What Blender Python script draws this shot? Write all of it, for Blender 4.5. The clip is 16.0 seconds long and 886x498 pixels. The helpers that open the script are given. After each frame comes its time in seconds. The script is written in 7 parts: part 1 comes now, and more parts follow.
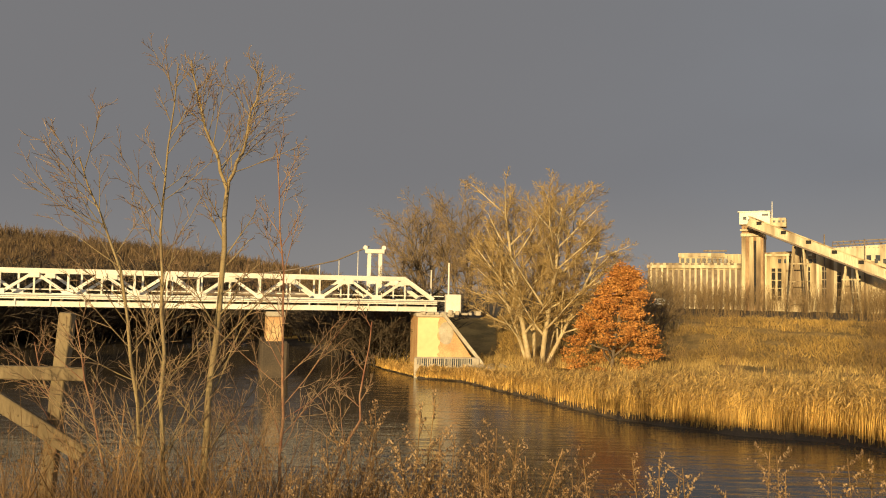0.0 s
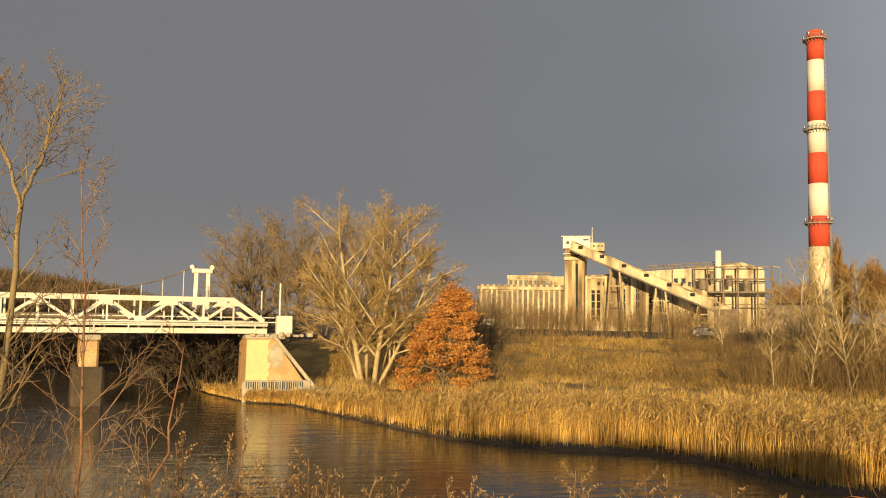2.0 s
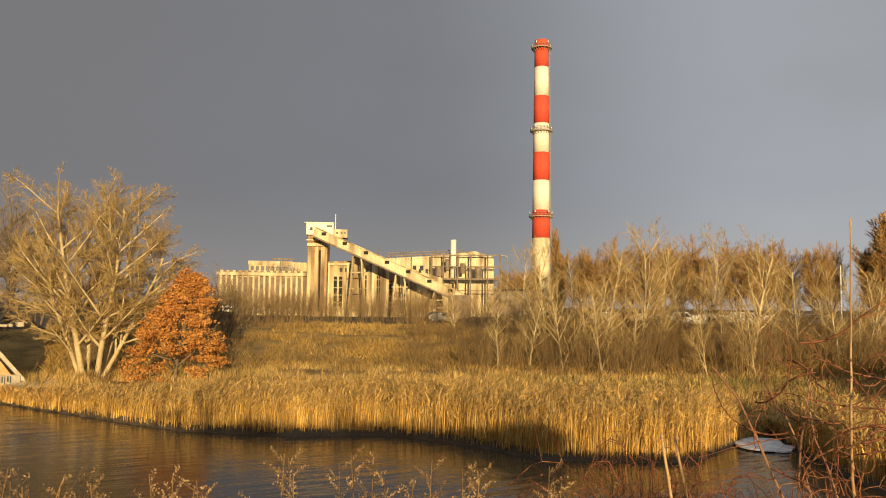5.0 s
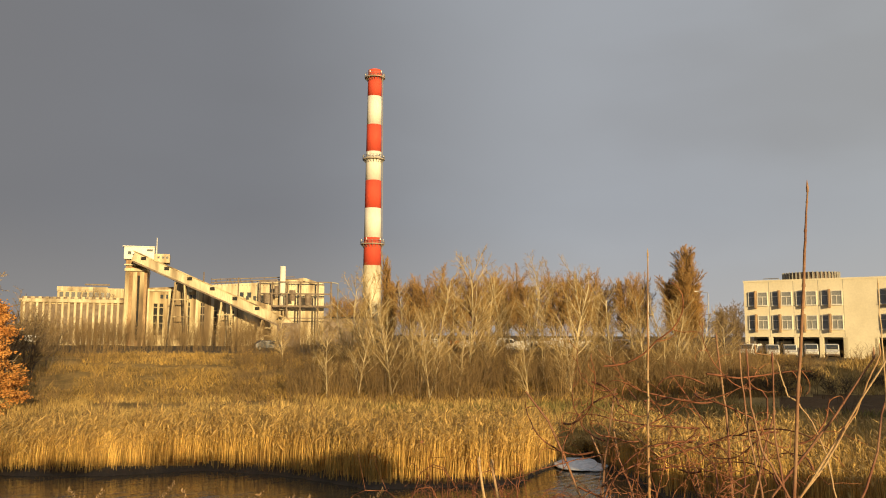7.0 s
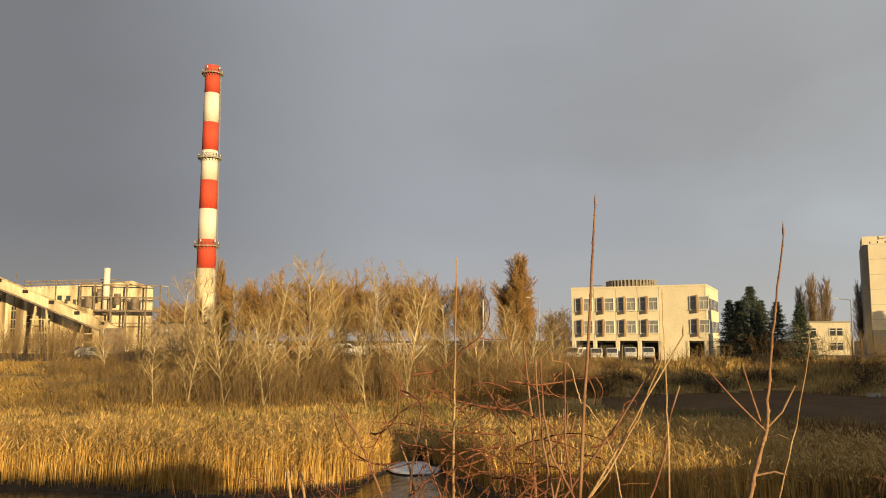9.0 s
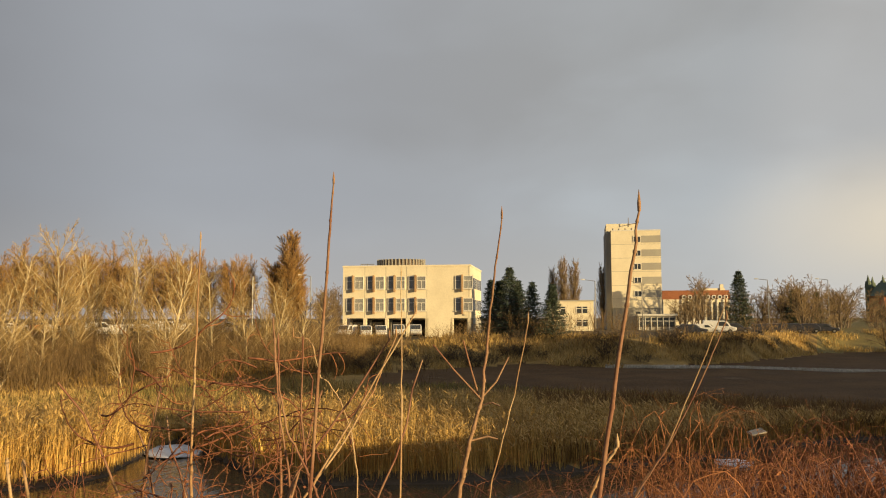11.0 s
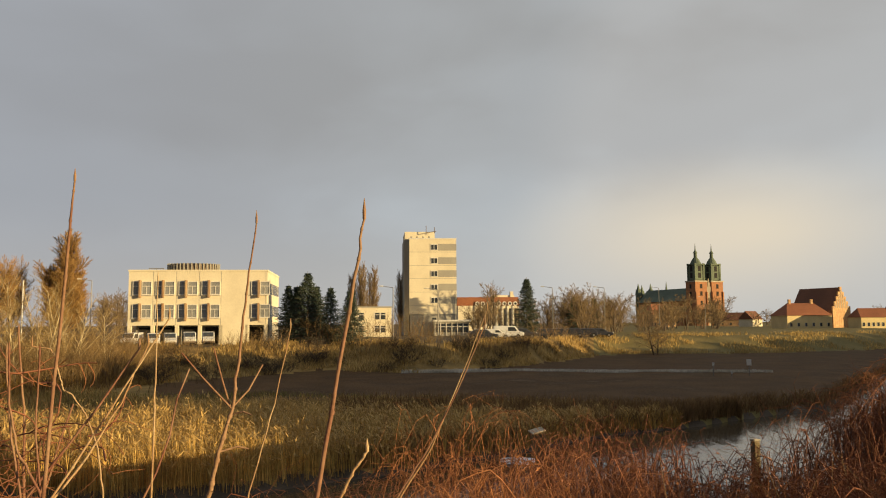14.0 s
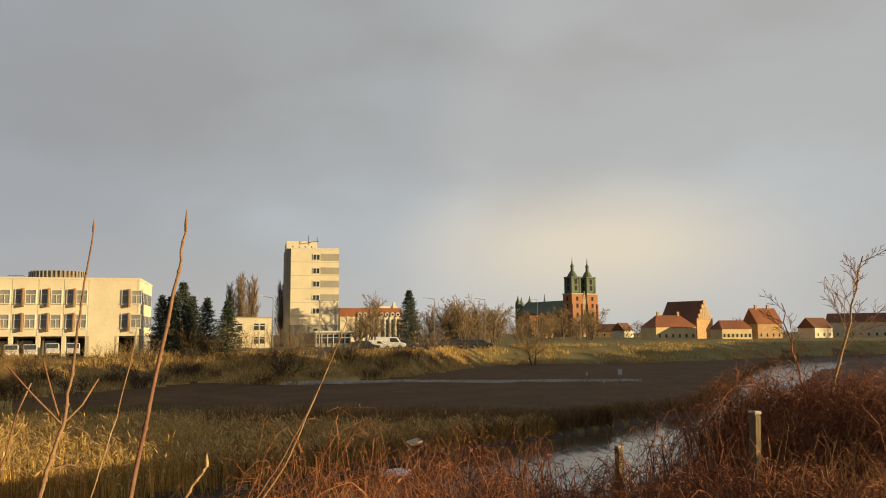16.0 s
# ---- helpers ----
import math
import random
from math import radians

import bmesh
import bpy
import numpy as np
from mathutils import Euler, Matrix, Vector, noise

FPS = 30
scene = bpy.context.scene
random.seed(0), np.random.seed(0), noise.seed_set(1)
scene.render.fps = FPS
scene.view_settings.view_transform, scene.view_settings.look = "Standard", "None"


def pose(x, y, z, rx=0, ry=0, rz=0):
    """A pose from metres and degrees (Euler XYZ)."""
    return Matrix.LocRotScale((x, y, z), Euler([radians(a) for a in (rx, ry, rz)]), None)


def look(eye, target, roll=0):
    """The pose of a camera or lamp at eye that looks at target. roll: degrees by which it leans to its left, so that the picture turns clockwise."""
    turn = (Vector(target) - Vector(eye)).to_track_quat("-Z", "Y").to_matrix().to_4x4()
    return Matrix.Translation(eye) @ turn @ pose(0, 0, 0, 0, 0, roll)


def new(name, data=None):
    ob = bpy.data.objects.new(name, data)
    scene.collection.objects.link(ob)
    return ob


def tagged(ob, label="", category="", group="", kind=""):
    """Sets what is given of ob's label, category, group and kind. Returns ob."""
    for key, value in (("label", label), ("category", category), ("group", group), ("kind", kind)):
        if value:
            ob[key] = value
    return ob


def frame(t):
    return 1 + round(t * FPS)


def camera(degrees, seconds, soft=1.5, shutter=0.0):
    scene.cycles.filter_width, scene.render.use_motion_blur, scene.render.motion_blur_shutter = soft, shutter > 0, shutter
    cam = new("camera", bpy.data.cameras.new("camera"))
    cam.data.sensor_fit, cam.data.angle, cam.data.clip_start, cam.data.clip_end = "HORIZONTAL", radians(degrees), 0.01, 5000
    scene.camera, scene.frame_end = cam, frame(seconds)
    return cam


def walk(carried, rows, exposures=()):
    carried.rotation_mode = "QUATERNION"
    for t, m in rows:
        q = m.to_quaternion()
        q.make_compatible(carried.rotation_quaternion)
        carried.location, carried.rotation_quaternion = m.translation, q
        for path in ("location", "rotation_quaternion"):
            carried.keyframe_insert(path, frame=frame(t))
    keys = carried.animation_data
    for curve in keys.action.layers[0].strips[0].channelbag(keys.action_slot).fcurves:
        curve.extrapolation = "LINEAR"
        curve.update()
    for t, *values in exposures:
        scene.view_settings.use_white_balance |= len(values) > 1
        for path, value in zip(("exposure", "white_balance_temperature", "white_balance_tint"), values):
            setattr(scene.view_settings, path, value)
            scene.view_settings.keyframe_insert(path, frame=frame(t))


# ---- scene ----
cam = camera(57.9, 16.0, soft=1.05)
PATH = [  # seconds, x, y, z, yaw, pitch, roll
    (0, 0.005, 0.345, 5.984, -0.10, 3.09, -1.12),
    (0.5, 0.014, 0.356, 5.991, -2.95, 3.46, -1.04),
    (1, 0.040, 0.374, 5.996, -6.55, 4.06, -1.03),
    (1.5, 0.061, 0.388, 6.000, -9.32, 4.42, -0.97),
    (2, 0.106, 0.405, 6.006, -11.89, 4.79, -0.98),
    (2.5, 0.143, 0.407, 6.000, -14.01, 5.06, -1.01),
    (3, 0.162, 0.399, 6.003, -17.07, 5.01, -0.88),
    (3.2, 0.168, 0.394, 6.005, -18.49, 5.00, -0.76),
    (5.3, 0.261, 0.321, 5.996, -31.84, 4.10, -0.63),
    (5.5, 0.268, 0.314, 5.996, -32.98, 4.20, -0.58),
    (6, 0.283, 0.308, 5.996, -35.73, 4.69, -0.48),
    (6.5, 0.303, 0.310, 5.995, -38.94, 5.48, -0.39),
    (7, 0.290, 0.322, 5.994, -42.12, 6.12, -0.29),
    (7.5, 0.332, 0.339, 5.999, -45.90, 5.75, -0.12),
    (8, 0.364, 0.322, 6.004, -49.20, 5.91, 0.15),
    (8.5, 0.403, 0.301, 6.007, -50.36, 6.19, 0.07),
    (9, 0.408, 0.282, 6.007, -53.54, 6.50, -0.02),
    (9.5, 0.391, 0.251, 6.008, -57.92, 6.83, 0.12),
    (10, 0.434, 0.241, 6.010, -62.39, 6.75, 0.15),
    (10.2, 0.435, 0.228, 6.008, -64.25, 6.20, 0.15),
    (12.4, 0.437, 0.156, 6.000, -76.85, 5.41, 0.32),
    (12.5, 0.438, 0.150, 6.000, -77.50, 5.47, 0.35),
    (13, 0.448, 0.132, 5.997, -79.52, 5.65, 0.28),
    (13.5, 0.456, 0.112, 5.995, -82.05, 5.30, 0.30),
    (14, 0.459, 0.095, 6.002, -83.96, 5.30, 0.37),
    (14.5, 0.454, 0.083, 5.998, -85.94, 5.47, 0.42),
    (15, 0.458, 0.060, 6.006, -88.39, 5.71, 0.40),
    (15.5, 0.447, 0.036, 6.005, -90.31, 5.92, 0.34),
    (16, 0.439, 0.010, 6.005, -92.31, 6.03, 0.33),
]
walk(cam, [(t, pose(x, y, z, 90 + pitch, roll, yaw)) for t, x, y, z, yaw, pitch, roll in PATH])

# ---- plan helpers: az is degrees clockwise from +y as seen from the origin ----
def P(az, d, z=0.0):
    a = radians(az)
    return Vector((d * math.sin(a), d * math.cos(a), z))


def frange(a, b, n):
    return [a + (b - a) * i / (n - 1) for i in range(n)]


# ---- world, sun ----
SUN_AZ, SUN_EL = 200.0, 7.3
world = bpy.data.worlds.new("stormy_sky")
scene.world = world
world.use_nodes = True
wt = world.node_tree
wt.nodes.clear()


def wnode(kind, **values):
    n = wt.nodes.new(kind)
    for k, v in values.items():
        n.inputs[k].default_value = v
    return n


sky = wt.nodes.new("ShaderNodeTexSky")
sky.sky_type = "NISHITA"
sky.sun_disc = False
sky.sun_elevation = radians(SUN_EL)
sky.sun_rotation = radians(SUN_AZ)
coord = wt.nodes.new("ShaderNodeTexCoord")
sep = wt.nodes.new("ShaderNodeSeparateXYZ")
wt.links.new(coord.outputs["Generated"], sep.inputs[0])


def wmath(op, a, b=0.0, clamp=False):
    n = wt.nodes.new("ShaderNodeMath")
    n.operation, n.use_clamp = op, clamp
    for i, v in enumerate((a, b)):
        if isinstance(v, (int, float)):
            n.inputs[i].default_value = v
        else:
            wt.links.new(v, n.inputs[i])
    return n.outputs[0]


def wmix(fac, a, b):
    n = wt.nodes.new("ShaderNodeMix")
    n.data_type = "RGBA"
    wt.links.new(fac, n.inputs[0])
    for i, v in ((6, a), (7, b)):
        if isinstance(v, tuple):
            n.inputs[i].default_value = (*v, 1)
        else:
            wt.links.new(v, n.inputs[i])
    return n.outputs[2]


def wramp(value, stops):
    n = wt.nodes.new("ShaderNodeValToRGB")
    wt.links.new(value, n.inputs[0])
    r = n.color_ramp
    r.interpolation = "EASE"
    while len(r.elements) < len(stops):
        r.elements.new(0.5)
    for e, (p, c) in zip(r.elements, stops):
        e.position, e.color = p, (*c, 1)
    return n.outputs[0]


# the storm front stands over the river mouth and thins out clockwise from there
east = wmath("ADD", wmath("MULTIPLY", sep.outputs[0], 0.5), 0.5)
front = wramp(wmath("ADD", wmath("MULTIPLY", sep.outputs[0], 0.42), wmath("SUBTRACT", 0.55, wmath("MULTIPLY", sep.outputs[1], 0.45))),
              [(0.08, (0.19, 0.188, 0.195)), (0.34, (0.195, 0.20, 0.215)), (0.62, (0.36, 0.38, 0.41)), (0.95, (0.40, 0.42, 0.43)), (1.0, (0.45, 0.46, 0.46))])
mapping = wt.nodes.new("ShaderNodeMapping")
mapping.inputs["Scale"].default_value = (1.0, 1.0, 2.2)
wt.links.new(coord.outputs["Generated"], mapping.inputs[0])
clouds = wnode("ShaderNodeTexNoise", Scale=1.5, Detail=3.0, Roughness=0.45, Distortion=0.2)
wt.links.new(mapping.outputs[0], clouds.inputs["Vector"])
puffs = wnode("ShaderNodeTexNoise", Scale=4.0, Detail=4.0, Roughness=0.5, Distortion=0.3)
wt.links.new(mapping.outputs[0], puffs.inputs["Vector"])
tone = wmath("ADD", wmath("MULTIPLY", clouds.outputs["Fac"], 0.75), wmath("MULTIPLY", puffs.outputs["Fac"], 0.25))
bank = wramp(tone, [(0.34, (0.86, 0.83, 0.81)), (0.50, (1.0, 0.99, 0.99)), (0.66, (1.16, 1.18, 1.20))])
amount = wramp(east, [(0.45, (0.06, 0.06, 0.06)), (0.85, (0.35, 0.35, 0.35)), (1.0, (1, 1, 1))])
sepa = wt.nodes.new("ShaderNodeSeparateColor")
wt.links.new(amount, sepa.inputs[0])
shade = wmix(sepa.outputs[0], (1, 1, 1), bank)
mul = wt.nodes.new("ShaderNodeMix")
mul.data_type, mul.blend_type = "RGBA", "MULTIPLY"
mul.inputs[0].default_value = 1.0
wt.links.new(front, mul.inputs[6])
wt.links.new(shade, mul.inputs[7])
# a warm break low in the south-east where the cloud opens on the lit haze
away = wt.nodes.new("ShaderNodeVectorMath")
away.operation = "SUBTRACT"
wt.links.new(coord.outputs["Generated"], away.inputs[0])
away.inputs[1].default_value = P(103, 1, 0.105).normalized()
squash = wt.nodes.new("ShaderNodeVectorMath")
squash.operation = "MULTIPLY"
wt.links.new(away.outputs[0], squash.inputs[0])
squash.inputs[1].default_value = (1, 1, 2.6)
far = wt.nodes.new("ShaderNodeVectorMath")
far.operation = "LENGTH"
wt.links.new(squash.outputs[0], far.inputs[0])
glow = wmath("MULTIPLY", wramp(far.outputs["Value"], [(0.0, (0.8, 0.8, 0.8)), (0.30, (0, 0, 0))]), wmath("ADD", wmath("MULTIPLY", tone, 1.6), -0.2, True), True)
opened = wmix(glow, mul.outputs[2], (0.88, 0.74, 0.52))
low = wramp(sep.outputs[2], [(0.0, (1, 1, 1)), (0.16, (0, 0, 0))])
hazed = wmix(wmath("MULTIPLY", wmath("MULTIPLY", low, east), 0.30), opened, (0.62, 0.56, 0.47))
back1 = wt.nodes.new("ShaderNodeBackground")
wt.links.new(hazed, back1.inputs[0])
back1.inputs[1].default_value = 1.0
back2 = wt.nodes.new("ShaderNodeBackground")
wt.links.new(sky.outputs[0], back2.inputs[0])
back2.inputs[1].default_value = 0.05
# open sky only behind the viewer, towards the low sun
open_sky = wramp(wmath("SUBTRACT", 0.5, wmath("MULTIPLY", sep.outputs[1], 0.5)), [(0.86, (0, 0, 0)), (1.0, (0.8, 0.8, 0.8))])
mixs = wt.nodes.new("ShaderNodeMixShader")
wt.links.new(open_sky, mixs.inputs[0])
wt.links.new(back1.outputs[0], mixs.inputs[1])
wt.links.new(back2.outputs[0], mixs.inputs[2])
wout = wt.nodes.new("ShaderNodeOutputWorld")
wt.links.new(mixs.outputs[0], wout.inputs[0])

sun = new("sun", bpy.data.lights.new("sun", "SUN"))
sun.data.energy, sun.data.angle, sun.data.color = 6.6, radians(0.6), (1.0, 0.725, 0.35)
sun.matrix_world = look(P(SUN_AZ, 100, 100 * math.tan(radians(SUN_EL))), (0, 0, 0))
scene.view_settings.exposure = 0.0


# ---- materials ----
def material(name, base, second=None, scale=1.0, rough=0.85, metal=0.0, bump=0.25, grain=12.0, stretch=(1, 1, 1), third=None, vary=0.0, spec=0.3, island=False, thin=0.0, stops_at=(0.34, 0.62, 0.74), speckle=0.2):
    """Two noises, a large one between base and second and a fine one that lightens and darkens, with relief."""
    m = bpy.data.materials.new(name)
    m.use_nodes = True
    t = m.node_tree
    b = t.nodes["Principled BSDF"]
    b.inputs["Roughness"].default_value, b.inputs["Metallic"].default_value = rough, metal
    b.inputs["Specular IOR Level"].default_value = spec
    second = second or tuple(c * 0.72 for c in base)
    geo = t.nodes.new("ShaderNodeNewGeometry")
    mp = t.nodes.new("ShaderNodeMapping")
    mp.inputs["Scale"].default_value = stretch
    t.links.new(geo.outputs["Position"], mp.inputs[0])
    big = t.nodes.new("ShaderNodeTexNoise")
    big.inputs["Scale"].default_value, big.inputs["Detail"].default_value = scale, 6
    t.links.new(mp.outputs[0], big.inputs["Vector"])
    fine = t.nodes.new("ShaderNodeTexNoise")
    fine.inputs["Scale"].default_value, fine.inputs["Detail"].default_value = scale * grain, 4
    t.links.new(mp.outputs[0], fine.inputs["Vector"])
    ramp = t.nodes.new("ShaderNodeValToRGB")
    stops = [(stops_at[0], base), (stops_at[1], second)] + ([(stops_at[2], third)] if third else [])
    while len(ramp.color_ramp.elements) < len(stops):
        ramp.color_ramp.elements.new(0.5)
    for e, (p, c) in zip(ramp.color_ramp.elements, stops):
        e.position, e.color = p, (*c, 1)
    t.links.new(big.outputs["Fac"], ramp.inputs[0])
    val = t.nodes.new("ShaderNodeMapRange")
    val.inputs["From Min"].default_value, val.inputs["From Max"].default_value = 0.3, 0.7
    val.inputs["To Min"].default_value, val.inputs["To Max"].default_value = 1 - speckle, 1 + speckle
    t.links.new(fine.outputs["Fac"], val.inputs["Value"])
    hsv = t.nodes.new("ShaderNodeHueSaturation")
    t.links.new(ramp.outputs[0], hsv.inputs["Color"])
    value = val.outputs[0]
    if vary:
        src = geo.outputs["Random Per Island"] if island else None
        if not island:
            info = t.nodes.new("ShaderNodeObjectInfo")
            src = info.outputs["Random"]
        mr = t.nodes.new("ShaderNodeMapRange")
        mr.inputs["To Min"].default_value, mr.inputs["To Max"].default_value = 1 - vary, 1 + vary
        t.links.new(src, mr.inputs["Value"])
        mu = t.nodes.new("ShaderNodeMath")
        mu.operation = "MULTIPLY"
        t.links.new(value, mu.inputs[0])
        t.links.new(mr.outputs[0], mu.inputs[1])
        value = mu.outputs[0]
    t.links.new(value, hsv.inputs["Value"])
    t.links.new(hsv.outputs[0], b.inputs["Base Color"])
    if bump:
        bp = t.nodes.new("ShaderNodeBump")
        bp.inputs["Strength"].default_value, bp.inputs["Distance"].default_value = bump, 0.5 / (scale * grain)
        t.links.new(fine.outputs["Fac"], bp.inputs["Height"])
        t.links.new(bp.outputs[0], b.inputs["Normal"])
    if thin:
        tr = t.nodes.new("ShaderNodeBsdfTranslucent")
        t.links.new(hsv.outputs[0], tr.inputs[0])
        mx = t.nodes.new("ShaderNodeMixShader")
        mx.inputs[0].default_value = thin
        t.links.new(b.outputs[0], mx.inputs[1])
        t.links.new(tr.outputs[0], mx.inputs[2])
        t.links.new(mx.outputs[0], t.nodes["Material Output"].inputs[0])
    return m


